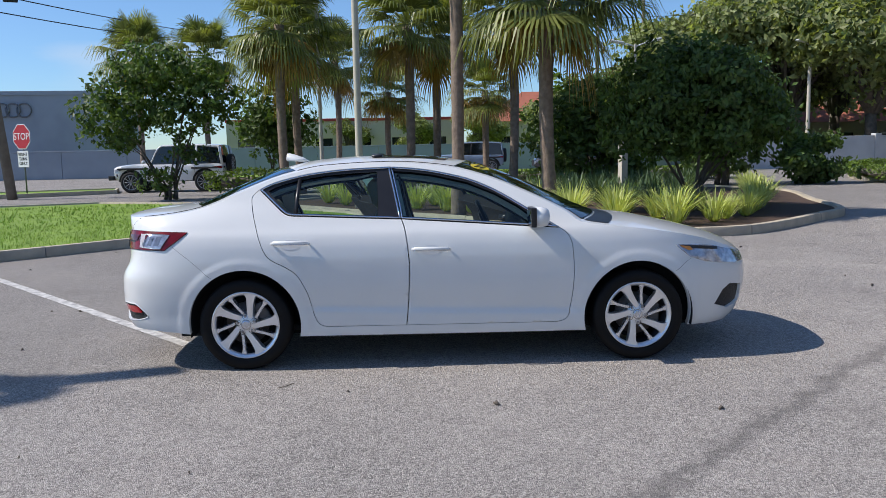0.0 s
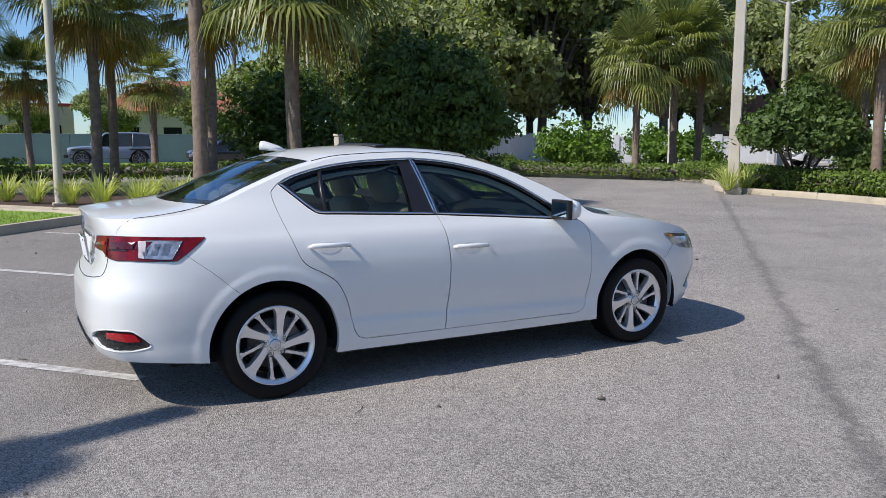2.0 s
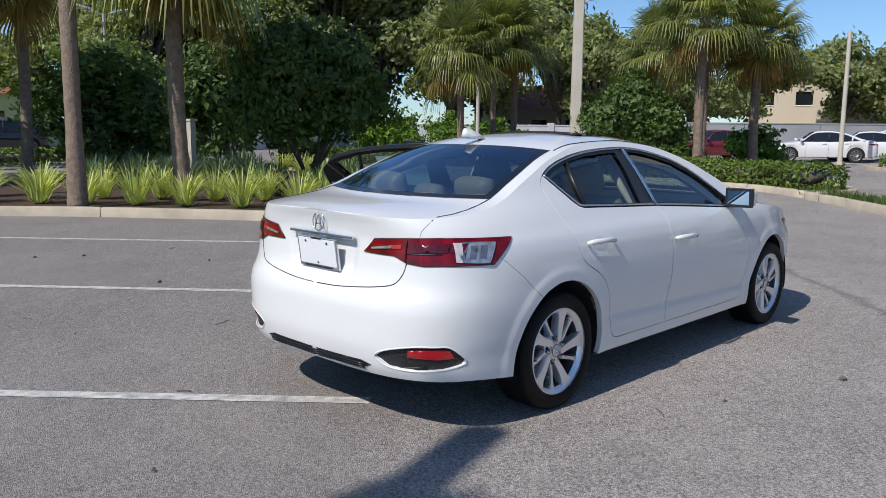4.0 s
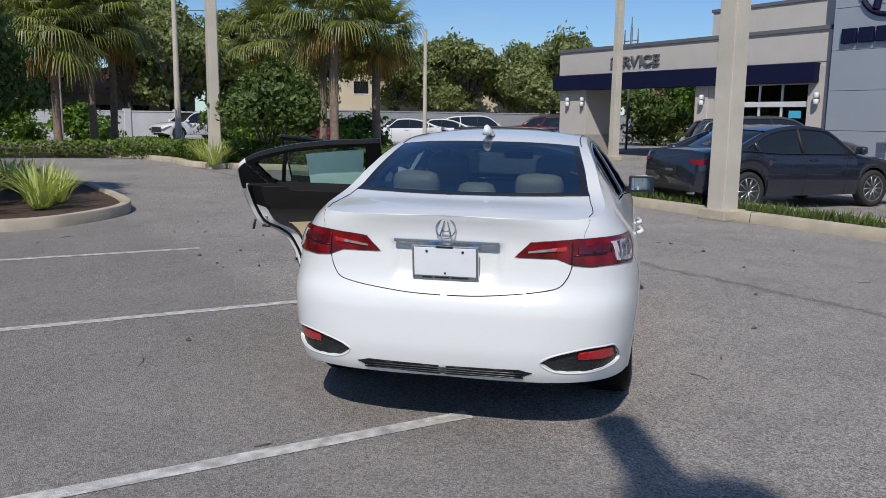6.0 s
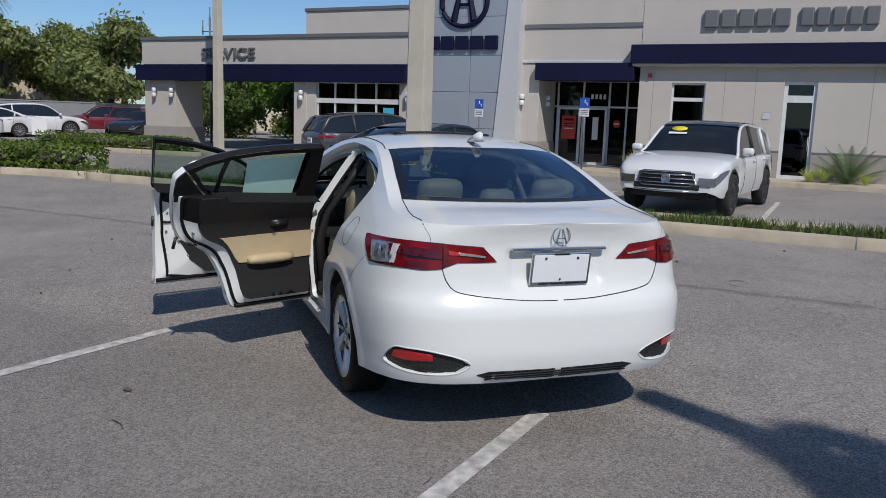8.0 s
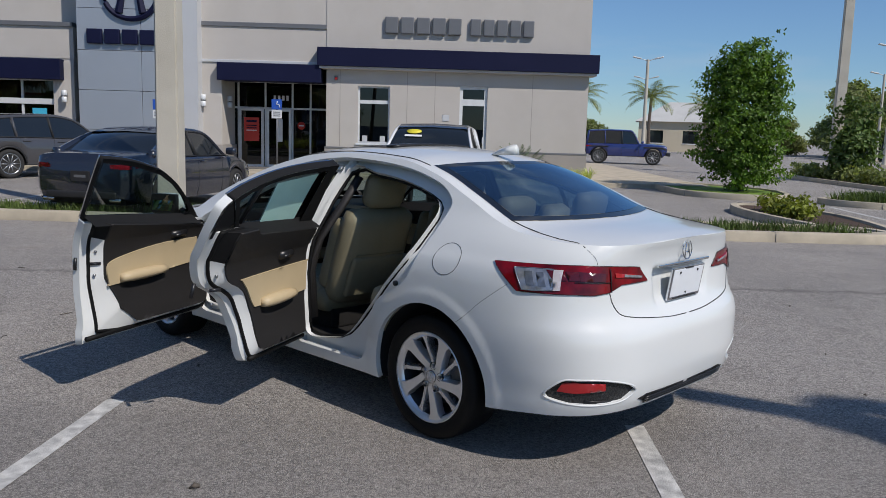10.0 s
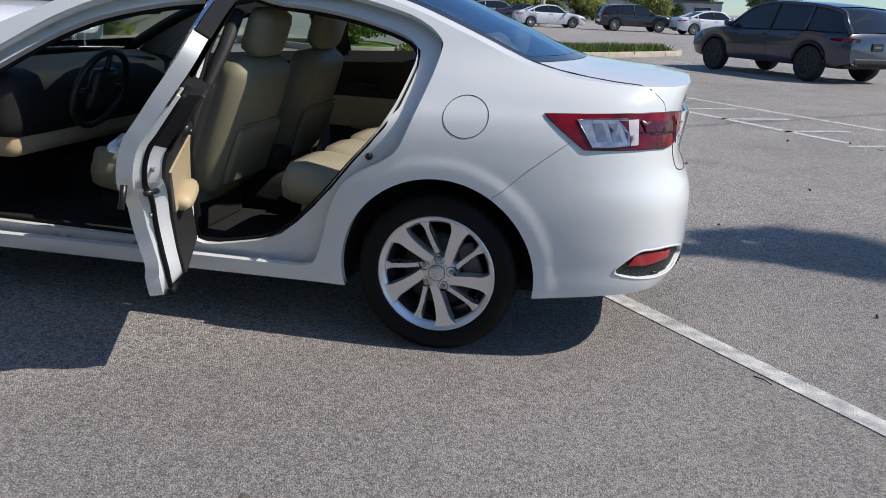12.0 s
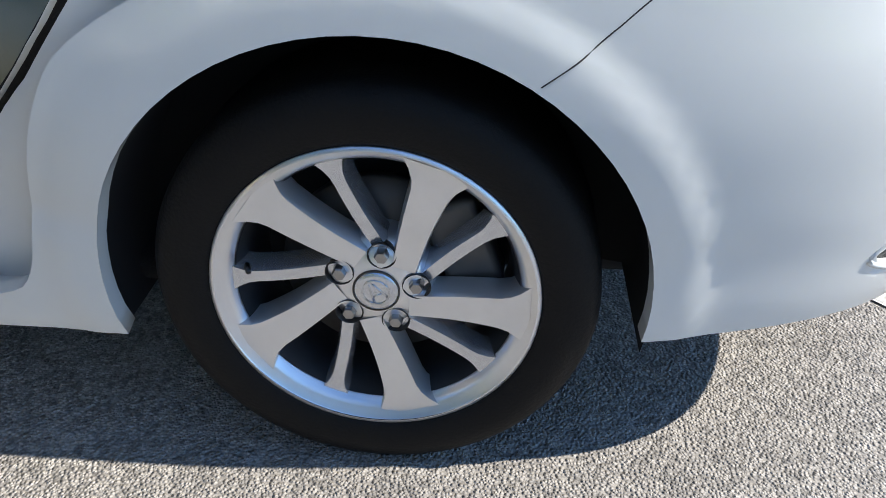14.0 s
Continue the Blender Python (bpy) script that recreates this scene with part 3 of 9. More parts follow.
# tower of aluminium panels, each panel proud of its joints
tower = block("tower", (7.55, -7, 0.13), (10.62, -0.02, 8.4), CAP_GREY, "grey aluminium panel tower")
rows_z = [0.15, 1.25, 2.45, 3.65, 4.9, 6.1, 7.3, 8.4]
for a, b in zip(rows_z, rows_z[1:]):
    edge = 7.86 - 0.078 * (a + b) / 2
    for x0, x1 in ((edge, 8.75), (8.75, 10.7)):
        part("panel", box((x0 + 0.006, -0.015, a + 0.006), (x1 - 0.006, 0.4, b - 0.006), 0.008), PANEL_GREY, tower, smooth=False)
bm = bmesh.new()
quad = [(7.86, 0.15), (7.02, 0.15), (7.02, 8.4), (7.22, 8.4)]
a, b = [[bm.verts.new((x, y, z)) for x, z in quad] for y in (-0.4, 0.46)]
for f in (a, b[::-1], *[(a[i], b[i], b[(i + 1) % 4], a[(i + 1) % 4]) for i in range(4)]):
    bm.faces.new(f)
bmesh.ops.recalc_face_normals(bm, faces=bm.faces)
part("fin", bm, PANEL_LIGHT, tower, "pale slanted metal fin", smooth=False)
block("edge", (10.62, -7, 0.13), (10.98, -0.3, 5.35), CAP_GREY, "dark recessed edge beside the tower")
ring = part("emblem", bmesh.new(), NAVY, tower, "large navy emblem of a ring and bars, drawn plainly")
bm = bmesh.new()
add_tube(bm, [(9.02 + 0.82 * math.cos(t) * (1 - 0.06 * math.sin(t)), 0.44, 5.42 + 0.82 * math.sin(t)) for t in np.linspace(0, 2 * math.pi, 40, endpoint=False)], 0.085, 6, True)
for sx in (-1, 1):
    add_tube(bm, [(9.02 + sx * 0.36, 0.44, 4.78), (9.02 + sx * 0.12, 0.44, 5.95)], [0.12, 0.06], 6)
add_tube(bm, [(8.86, 0.44, 5.3), (9.18, 0.44, 5.3)], 0.05, 6)
bm.to_mesh(ring.data)
bm.free()
for i in range(5):
    x = 7.76 + i * 0.535
    block("letter_block", (x, 0.4, 3.84), (x + 0.46, 0.52, 4.28), NAVY, "raised navy letter drawn as a plain block", 0.03)
# service wing
part("wall", pane_wall(10.98, 24.05, 3.4, 4.36, -0.4, 0.0), STUCCO, building, smooth=False)
block("parapet_cap", (10.98, -0.5, 4.36), (24.12, 0.06, 4.5), CAP_GREY)
part("wall", pane_wall(10.98, 15.95, 4.5, 5.35, -4.0, -0.35), STUCCO, building, smooth=False)
block("parapet_cap", (10.98, -4.1, 5.35), (16.0, -0.3, 5.47), CAP_GREY)
block("canopy_end", (23.75, -11.5, 3.4), (24.05, -0.4, 4.36), STUCCO)
block("canopy_ceiling", (11.0, -12, 3.3), (24.0, -0.02, 3.4), STUCCO, bevel=0)
block("awning", (11.3, -0.4, 2.74), (24.15, 0.3, 3.36), NAVY)
block("column", (22.25, -1.6, 0.85), (23.95, 0, 2.9), STUCCO)
block("column_base", (22.2, -1.66, 0.0), (24.0, 0.05, 0.85), STUCCO_DARK)
block("column", (22.25, -11.6, 0.0), (23.95, -10.4, 3.3), STUCCO)
block("column", (15.65, -0.6, 0.0), (16.23, 0.04, 2.8), STUCCO)
block("column", (15.25, -0.5, 0.0), (15.65, 0, 3.3), STUCCO)
block("column", (10.98, -0.5, 0.85), (11.65, 0.02, 3.3), STUCCO)
block("column_base", (10.95, -0.5, 0.0), (11.68, 0.05, 0.85), STUCCO_DARK)
glazing("window", 11.65, 15.25, 0.13, 2.74, -0.15, (12.69, 13.57, 14.47), (2.05,), 0.07)
block("transom", (11.65, -0.2, 1.98), (15.25, -0.08, 2.16), ALU, "broad aluminium rail between windows")
block("sticker", (11.95, -0.15, 1.62), (12.4, -0.14, 1.86), paint("cyan_card", (0.05, 0.42, 0.62), 0.5), "bright blue sticker on the glass", 0)
part("lettering", text_mesh("SERVICE", 0.56, 0.05), CAP_GREY, building, "raised dark service lettering", smooth=False, at=pose(19.41, 0.05, 3.80, 0, 0, 180) @ Matrix.Diagonal((1.33, 1, 1, 1)))
# sides, back, roof and inside, which close the building
block("side_wall", (-5.05, -14, 0.1), (-4.8, -0.3, 5.6), STUCCO)
block("back_wall", (-5.05, -14.3, 0.1), (16.2, -14.0, 4.4), STUCCO)
block("side_wall", (15.95, -14, 0.0), (16.2, -0.6, 3.3), STUCCO)
block("roof", (-4.8, -14, 3.95), (10.9, -0.6, 4.15), CAP_GREY, bevel=0)
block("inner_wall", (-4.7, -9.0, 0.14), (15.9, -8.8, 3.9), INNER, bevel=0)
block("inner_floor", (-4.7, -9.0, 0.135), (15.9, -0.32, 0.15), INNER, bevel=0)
block("reception_desk", (3.4, -6.5, 0.15), (5.6, -5.8, 1.2), PANEL_LIGHT, "pale desk inside")
# wall lamps: two short cylinders on a plate
for x, y in ((23.3, 0.0), (22.35, 0.0), (15.82, 0.04), (11.25, 0.02), (6.95, 0.0), (6.36, -0.9)):
    lamp = part("wall_lamp", box((x - 0.05, y, 2.14), (x + 0.05, y + 0.06, 2.34), 0.008), CAP_GREY, building, "silver up-and-down wall lamp", smooth=False)
    for z in (2.06, 2.26):
        part("cylinder", lathe([(0.075, 0), (0.085, 0.02), (0.085, 0.15), (0.06, 0.17)], 16), ALU, lamp, at=pose(x, y + 0.14, z))
mast = thing("antenna_mast", "dark antenna mast with short whips behind the building", "antenna", at=LOT @ pose(25.4, -26.0, 0))
part("pole", tube([(0, 0, 0), (0, 0, 6.0)], 0.06), CAP_GREY, mast)
for dx in (-0.45, 0.0, 0.45):
    part("whip", tube([(dx, 0, 5.2 if dx else 5.7), (dx, 0, 5.9 if dx else 6.5)], 0.03), CAP_GREY, mast)
part("crossbar", tube([(-0.5, 0, 5.35), (0.5, 0, 5.35)], 0.025), CAP_GREY, mast)

# parking signs with a plain wheelchair pictogram
def parking_sign(s, n, top):
    t = thing("parking_sign", "blue and white accessible parking sign on a thin post", "sign", "parking signs", at=LOT @ pose(s, n, 0.1, rz=180))
    part("post", tube([(0, 0, 0), (0, 0, top - 0.05)], 0.025), CAP_GREY, t)
    plate = part("blue_plate", box((-0.15, -0.035, top - 0.3), (0.15, -0.025, top), 0.004), BLUE_SIGN, t, smooth=False)
    part("pictogram", tube([(0.02, -0.04, top - 0.06), (0.0, -0.04, top - 0.15), (0.07, -0.04, top - 0.16), (0.09, -0.04, top - 0.24)], 0.014, 5), WHITE_CARD, plate)
    plate = part("white_plate", box((-0.15, -0.035, top - 0.56), (0.15, -0.025, top - 0.32), 0.004), WHITE_CARD, t, smooth=False)
    for k in range(3):
        part("bar", box((-0.11, -0.039, top - 0.5 + k * 0.055), (0.11, -0.035, top - 0.475 + k * 0.055)), CAP_GREY, plate, smooth=False)


parking_sign(8.0, -19.2, 2.1)
parking_sign(4.4, -18.9, 2.2)

# ---- the white sedan ----
WHITE = paint("pearl_white_paint", (0.69, 0.706, 0.698), 0.32, spots=(0.66, 0.678, 0.672), grain=0.5, scale=3.0, coat=0.85, spec=0.3)
BLACK_TRIM = paint("black_trim", (0.012, 0.012, 0.014), 0.35, spots=(0.02, 0.02, 0.022), grain=0.4, scale=12)
RUBBER = paint("rubber", (0.005, 0.005, 0.0053), 0.6, spec=0.2, spots=(0.0085, 0.008, 0.0078), grain=0.5, scale=14, bump=0.15, bump_scale=200)
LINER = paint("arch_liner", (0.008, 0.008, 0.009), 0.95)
GAP = paint("panel_gap", (0.03, 0.03, 0.032), 0.9)
DOOR_CARD = paint("dark_plastic", (0.014, 0.013, 0.013), 0.6, spots=(0.02, 0.018, 0.018), grain=0.5, scale=20, bump=0.2, bump_scale=300)
FRAME_BLACK = paint("frame_black", (0.010, 0.010, 0.0105), 0.75, spots=(0.014, 0.014, 0.015), grain=0.5, scale=20, spec=0.2)
BEIGE = paint("beige_leather", (0.50, 0.40, 0.25), 0.5, spots=(0.44, 0.345, 0.21), grain=0.5, scale=9, bump=0.12, bump_scale=260)
# front seats: seat leather darkened in its colour for the shade inside the cabin
SHADED_LEATHER = paint("olive_leather", (0.235, 0.212, 0.138), 0.5, spots=(0.19, 0.17, 0.11), grain=0.5, scale=9, bump=0.12, bump_scale=260)
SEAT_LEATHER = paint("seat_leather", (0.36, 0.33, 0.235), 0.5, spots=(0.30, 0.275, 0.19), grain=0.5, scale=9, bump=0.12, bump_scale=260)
CARPET = paint("carpet", (0.009, 0.0085, 0.008), 0.98, bump=0.6, bump_scale=400, spots=(0.014, 0.013, 0.012), grain=0.5, scale=40)
HEADLINER = paint("headliner", (0.42, 0.39, 0.33), 0.9, spots=(0.38, 0.35, 0.30), grain=0.4, scale=15)
CHROME = paint("chrome", (0.62, 0.64, 0.67), 0.12, metal=1.0, spots=(0.55, 0.57, 0.6), grain=0.3, scale=6)
SIDE_GLASS = window_glass("side_glass", (0.50, 0.62, 0.58), 0.036)
# rear window: blue of the reflected sky put into the mirror colour
BACK_GLASS = window_glass("back_glass", (0.24, 0.33, 0.40), 0.13, sheen=(0.60, 0.78, 0.92))
FRIT = paint("glass_border", (0.01, 0.012, 0.016), 0.08, spec=0.6)
RED_LENS = paint("red_lens", (0.20, 0.003, 0.008), 0.14, spots=(0.05, 0.001, 0.003), grain=0.9, scale=14, coat=0.15, spec=0.35)
CLEAR_LENS = paint("clear_lens", (0.52, 0.53, 0.56), 0.14, metal=0.6, spots=(0.20, 0.21, 0.24), grain=0.9, scale=26, coat=0.7)
DEEP_RED = paint("deep_red_lens", (0.085, 0.002, 0.006), 0.2, spots=(0.04, 0.001, 0.003), grain=0.7, scale=40, coat=0.3)
RIB_GREY = paint("lens_rib", (0.30, 0.31, 0.34), 0.22, metal=0.7, spots=(0.14, 0.15, 0.17), grain=0.7, scale=35)
REFLECTOR = paint("red_reflector", (0.42, 0.012, 0.016), 0.2, spots=(0.3, 0.008, 0.01), grain=0.5, scale=60, coat=0.8)
DARK_GRILLE = paint("black_grille", (0.01, 0.01, 0.011), 0.5, bump=0.5, bump_scale=90, spots=(0.018, 0.018, 0.018), grain=0.5, scale=30)

PW, QW = 4.5, 3.75                    # roundness of the plan
REAR = table([(0.2, -2.165), (0.27, -2.22), (0.34, -2.257), (0.45, -2.275), (0.6, -2.273), (0.66, -2.258), (0.70, -2.232), (0.74, -2.212), (0.8, -2.2), (0.92, -2.193), (1.0, -2.208), (1.05, -2.225), (1.1, -2.2), (1.4, -2.15)])
FRONT = table([(0.18, 2.12), (0.26, 2.20), (0.38, 2.25), (0.5, 2.268), (0.6, 2.262), (0.68, 2.23), (0.78, 2.17), (1.4, 2.08)])
WIDE = table([(0.18, 0.835), (0.24, 0.862), (0.30, 0.870), (0.38, 0.876), (0.48, 0.889), (0.6, 0.897), (0.72, 0.895), (0.82, 0.884), (0.88, 0.868), (0.92, 0.850), (0.95, 0.827), (1.0, 0.793), (1.1, 0.733), (1.2, 0.672), (1.3, 0.605), (1.38, 0.545), (1.45, 0.48)])
EDGE_Z = table([(2.31, 0.66), (2.2, 0.70), (2.05, 0.765), (1.85, 0.83), (1.5, 0.895), (1.15, 0.935), (1.0, 0.96), (0.9, 1.03), (0.6, 1.175), (0.3, 1.285), (0.0, 1.35), (-0.35, 1.376), (-0.8, 1.36), (-1.1, 1.30), (-1.4, 1.19), (-1.6, 1.105), (-1.75, 1.065), (-1.95, 1.045), (-2.1, 1.04), (-2.3, 1.05)])
SILL_Z = table([(2.31, 0.215), (1.9, 0.21), (1.69, 0.22), (0.98, 0.215), (-0.9, 0.225), (-1.7, 0.258), (-2.0, 0.282), (-2.3, 0.288)])
WHEEL_X, WHEEL_R, ARCH_R = 1.335, 0.312, 0.374


def make_plan():
    """The plan's outline from nose to tail: length along it, share of the length, share of the width at the roof, the lamps and the bumper."""
    rows = [(1 - v**q) ** (1 / p) for p, q in ((PW, QW), (10.0, 4.4), (11.0, 3.7)) for v in np.linspace(0, 0.97, 130)]
    ts = np.array(sorted({*np.round(rows, 7), *np.round([-r for r in rows], 7), *np.round(np.linspace(-0.86, 0.86, 300), 7)}, reverse=True))
    share = lambda p, q: np.maximum(1 - np.abs(ts) ** p, 0) ** (1 / q)
    high = share(PW, QW)
    mid = np.where(ts < 0, share(10.0, 4.4), high)
    low = np.where(ts < 0, share(11.0, 3.7), share(5.5, 3.4))
    s = np.r_[0, np.cumsum(np.hypot(2.27 * np.diff(ts), 0.89 * np.diff((mid + low) / 2)))]
    return s, ts, high, mid, low


PLAN_S, PLAN_T, PLAN_HIGH, PLAN_MID, PLAN_LOW = make_plan()
S_END = float(PLAN_S[-1])


def ease(k):
    k = min(max(k, 0), 1)
    return k * k * (3 - 2 * k)


def plan_mix(z):
    """How much of the roof's, the lamps' and the bumper's plan holds at a height."""
    h, k = ease((z - 0.98) / 0.18), ease((z - 0.60) / 0.25)
    return h, (1 - h) * k, (1 - h) * (1 - k)


def s_of_x(x, z):
    t = x / (FRONT(z) if x > 0 else -REAR(z))
    return float(np.interp(-min(max(t, -1), 1), -PLAN_T, PLAN_S))


def s_of_y(y, z, rear=True):
    v, (a, b, c) = min(abs(y) / WIDE(z), 1), plan_mix(z)
    half = PLAN_T < -0.3 if rear else PLAN_T > 0.3
    shape = (a * PLAN_HIGH + b * PLAN_MID + c * PLAN_LOW)[half]
    ss = PLAN_S[half]
    return float(np.interp(v, shape[::-1], ss[::-1]) if rear else np.interp(v, shape, ss))


def skin(s, z, side=1, off=0.0):
    """A point of the body's outside: s along the plan from nose to tail, z up; side 1 is the car's left."""
    fine = off > -0.03

    def raw(s, z):
        a, b, c = plan_mix(z)
        t = np.interp(s, PLAN_S, PLAN_T)
        v = a * np.interp(s, PLAN_S, PLAN_HIGH) + b * np.interp(s, PLAN_S, PLAN_MID) + c * np.interp(s, PLAN_S, PLAN_LOW)
        x, y = t * (FRONT(z) if t > 0 else -REAR(z)), v * WIDE(z)
        # flat band round each wheel arch
        for wx in (WHEEL_X, -WHEEL_X):
            d = math.hypot(x - wx, z - WHEEL_R)
            if fine and d < 0.46 and z < 0.80:
                y += 0.006 * ease((0.453 - d) / 0.024)
        # ledge along the doors, falling towards the nose
        ledge = 0.372 - 0.032 * x
        if fine and -1.0 < x < 1.0 and z > ledge:
            y -= 0.016 * min(1, (1.0 - abs(x)) / 0.15) * ease((z - ledge) / 0.022) * math.exp(-(((z - ledge) / 0.16) ** 2))
        # hollow for the number plate
        if t < -0.9 and 0.70 < z < 0.94 and y < 0.32:
            x += 0.022 * ease((0.275 - 0.12 * max(0, 0.87 - z) - y) / 0.03) * ease((0.925 - z) / 0.02) * ease((z - 0.72) / 0.07)
        return Vector((x, y, z))
    p = raw(s, z)
    if off:
        e = 0.004
        a, b = raw(min(s + e, S_END), z) - raw(max(s - e, 0), z), raw(s, z + e) - raw(s, z - e)
        n = b.cross(a)
        if n.length > 1e-9:
            n.normalize()
            if n.y < 0:
                n = -n
            p = p + n * off
    return Vector((p.x, p.y * side, p.z))


def within(poly, pts):
    """Which of the points lie inside the outline."""
    x, y, hit = pts[:, 0], pts[:, 1], np.zeros(len(pts), bool)
    for (x1, y1), (x2, y2) in zip(poly, poly[1:] + poly[:1]):
        if y1 != y2:
            hit ^= ((y1 > y) != (y2 > y)) & (x < (x2 - x1) * (y - y1) / (y2 - y1) + x1)
    return hit


def shrink(poly, d):
    """The outline moved inwards by d."""
    area = sum(a[0] * b[1] - b[0] * a[1] for a, b in zip(poly, poly[1:] + poly[:1]))
    sg, out = (1 if area > 0 else -1), []
    for i, p in enumerate(poly):
        a, b = np.subtract(p, poly[i - 1]), np.subtract(poly[(i + 1) % len(poly)], p)
        a, b = a / (np.linalg.norm(a) + 1e-9), b / (np.linalg.norm(b) + 1e-9)
        n = np.array([-(a[1] + b[1]), a[0] + b[0]])
        n = n / (np.linalg.norm(n) + 1e-9)
        out.append((p[0] + sg * n[0] * d, p[1] + sg * n[1] * d))
    return out


def dense(poly, step=0.03):
    out = []
    for a, b in zip(poly, poly[1:] + poly[:1]):
        k = max(1, int(math.hypot(b[0] - a[0], b[1] - a[1]) / step))
        out += [(a[0] + (b[0] - a[0]) * i / k, a[1] + (b[1] - a[1]) * i / k) for i in range(k)]
    return out


def skin_panel(outline, holes=(), side=1, off=0.0, flange=0.02, step=0.03, surface=None):
    """A sheet of the skin within an outline in (s, z), less its holes, with its edges folded inwards."""
    from mathutils.geometry import delaunay_2d_cdt
    surface = surface or skin
    loops = [dense(list(l), step) for l in (outline, *holes)]
    pts, edges = [], []
    for l in loops:
        k = len(pts)
        pts += [Vector(p) for p in l]
        edges += [(k + i, k + (i + 1) % len(l)) for i in range(len(l))]
    xs, ys = [p[0] for p in loops[0]], [p[1] for p in loops[0]]
    rim_pts = np.array([p[:] for p in pts])
    gx, gy = np.meshgrid(np.arange(min(xs) + step / 2, max(xs), step), np.arange(min(ys) + step / 2, max(ys), step), indexing="ij")
    gy = gy + (step / 2) * (np.arange(gx.shape[0]) % 2)[:, None]
    grid = np.stack([gx.ravel(), gy.ravel()], 1)
    ok = within(loops[0], grid)
    for h in loops[1:]:
        ok &= ~within(h, grid)
    grid = grid[ok]
    for c in range(0, len(grid), 400):
        g = grid[c:c + 400]
        far = ((g[:, None, :] - rim_pts[None]) ** 2).sum(-1).min(1) > (0.35 * step) ** 2
        pts += [Vector(q) for q in g[far].tolist()]
    vs, _, fs, _, _, _ = delaunay_2d_cdt(pts, edges, [], 0, 1e-6)
    bm = bmesh.new()
    made = [bm.verts.new(surface(v.x, v.y, side, off)) for v in vs]
    mid = np.array([[sum(vs[i].x for i in f) / 3, sum(vs[i].y for i in f) / 3] for f in fs])
    good = within(loops[0], mid)
    for h in loops[1:]:
        good &= ~within(h, mid)
    for f, g in zip(fs, good):
        if g:
            bm.faces.new([made[i] for i in (f if side > 0 else reversed(f))])
    bmesh.ops.delete(bm, geom=[v for v in bm.verts if not v.link_faces], context="VERTS")
    flip = sum(f.normal.y * side * f.calc_area() for f in bm.faces if not f.normal_update()) < 0
    if flip:
        bmesh.ops.reverse_faces(bm, faces=bm.faces)
    bm.normal_update()
    if flange:
        rim = [e for e in bm.edges if len(e.link_faces) == 1]
        keep = {v: v.normal.copy() for e in rim for v in e.verts}
        r = bmesh.ops.extrude_edge_only(bm, edges=rim)
        fresh = [v for v in r["geom"] if isinstance(v, bmesh.types.BMVert)]
        for v in fresh:
            old = next((e.other_vert(v) for e in v.link_edges if e.other_vert(v) in keep), None)
            if old is not None:
                v.co = v.co - keep[old] * flange
        bm.normal_update()
        for e in rim:
            if e.is_valid:
                e.smooth = False
    return bm


X = lambda x, z: (s_of_x(x, z), z)
Y = lambda y, z: (s_of_y(y, z), z)
YF = lambda y, z: (s_of_y(y, z, False), z)
curved = lambda pts, n=5: smooth_line(pts, n)

# outlines on the skin: along the car (x) or across its tail (y), and up (z)
B_LINE = [(-0.25, 0.285), (-0.232, 0.46), (-0.222, 0.687), (-0.232, 0.835), (-0.25, 0.944), (-0.27, 1.0)]
B_UPPER = [(-0.27, 1.0), (-0.31, 1.2), (-0.345, 1.35)]
REAR_SHUT = [(-1.238, 1.212), (-1.28, 1.175), (-1.288, 1.14), (-1.273, 1.058), (-1.252, 0.985), (-1.22, 0.885), (-1.183, 0.795), (-1.135, 0.747), (-1.05, 0.702), (-0.98, 0.652), (-0.938, 0.586), (-0.905, 0.509), (-0.88, 0.411), (-0.864, 0.353), (-0.836, 0.306), (-0.785, 0.288)]
FRONT_SHUT = [(0.80, 0.925), (0.855, 0.876), (0.881, 0.799), (0.889, 0.645), (0.881, 0.488), (0.858, 0.34), (0.828, 0.295), (0.77, 0.28)]
REAR_TOP = [(-0.345, 1.35), (-0.58, 1.343), (-0.775, 1.329), (-0.96, 1.303), (-1.146, 1.256), (-1.238, 1.212)]
FRONT_TOP = [(-0.345, 1.35), (-0.197, 1.339), (-0.042, 1.317), (0.188, 1.263), (0.376, 1.184), (0.559, 1.076), (0.703, 0.986), (0.80, 0.925)]
REAR_BELT = [(-0.27, 1.0), (-0.60, 1.015), (-0.9, 1.03), (-1.022, 1.037), (-1.075, 1.063), (-1.147, 1.128), (-1.238, 1.212)]
FRONT_BELT = [(-0.27, 1.0), (0.15, 0.971), (0.458, 0.948), (0.80, 0.925)]
joined = lambda *lines: [X(*p) for k, l in enumerate(lines) for p in curved(l, 3)[1 if k else 0:]]
turned = lambda l: l[::-1]
REAR_DOOR = joined(B_LINE, B_UPPER, REAR_TOP, REAR_SHUT)
FRONT_DOOR = joined(B_LINE, B_UPPER, FRONT_TOP, FRONT_SHUT)
REAR_LOWER, REAR_UPPER = joined(B_LINE, REAR_BELT, REAR_SHUT), joined(B_UPPER, REAR_TOP, turned(REAR_BELT))[:-1]
FRONT_LOWER, FRONT_UPPER = joined(B_LINE, FRONT_BELT, FRONT_SHUT), joined(B_UPPER, FRONT_TOP, turned(FRONT_BELT))[:-1]
REAR_LIGHT_GAP = [X(*p) for p in [(-0.425, 1.024), (-0.435, 1.318), (-0.58, 1.314), (-0.775, 1.302), (-0.961, 1.276), (-1.11, 1.236), (-1.178, 1.203), (-1.10, 1.118), (-1.055, 1.072), (-1.01, 1.053), (-0.7, 1.036)]]
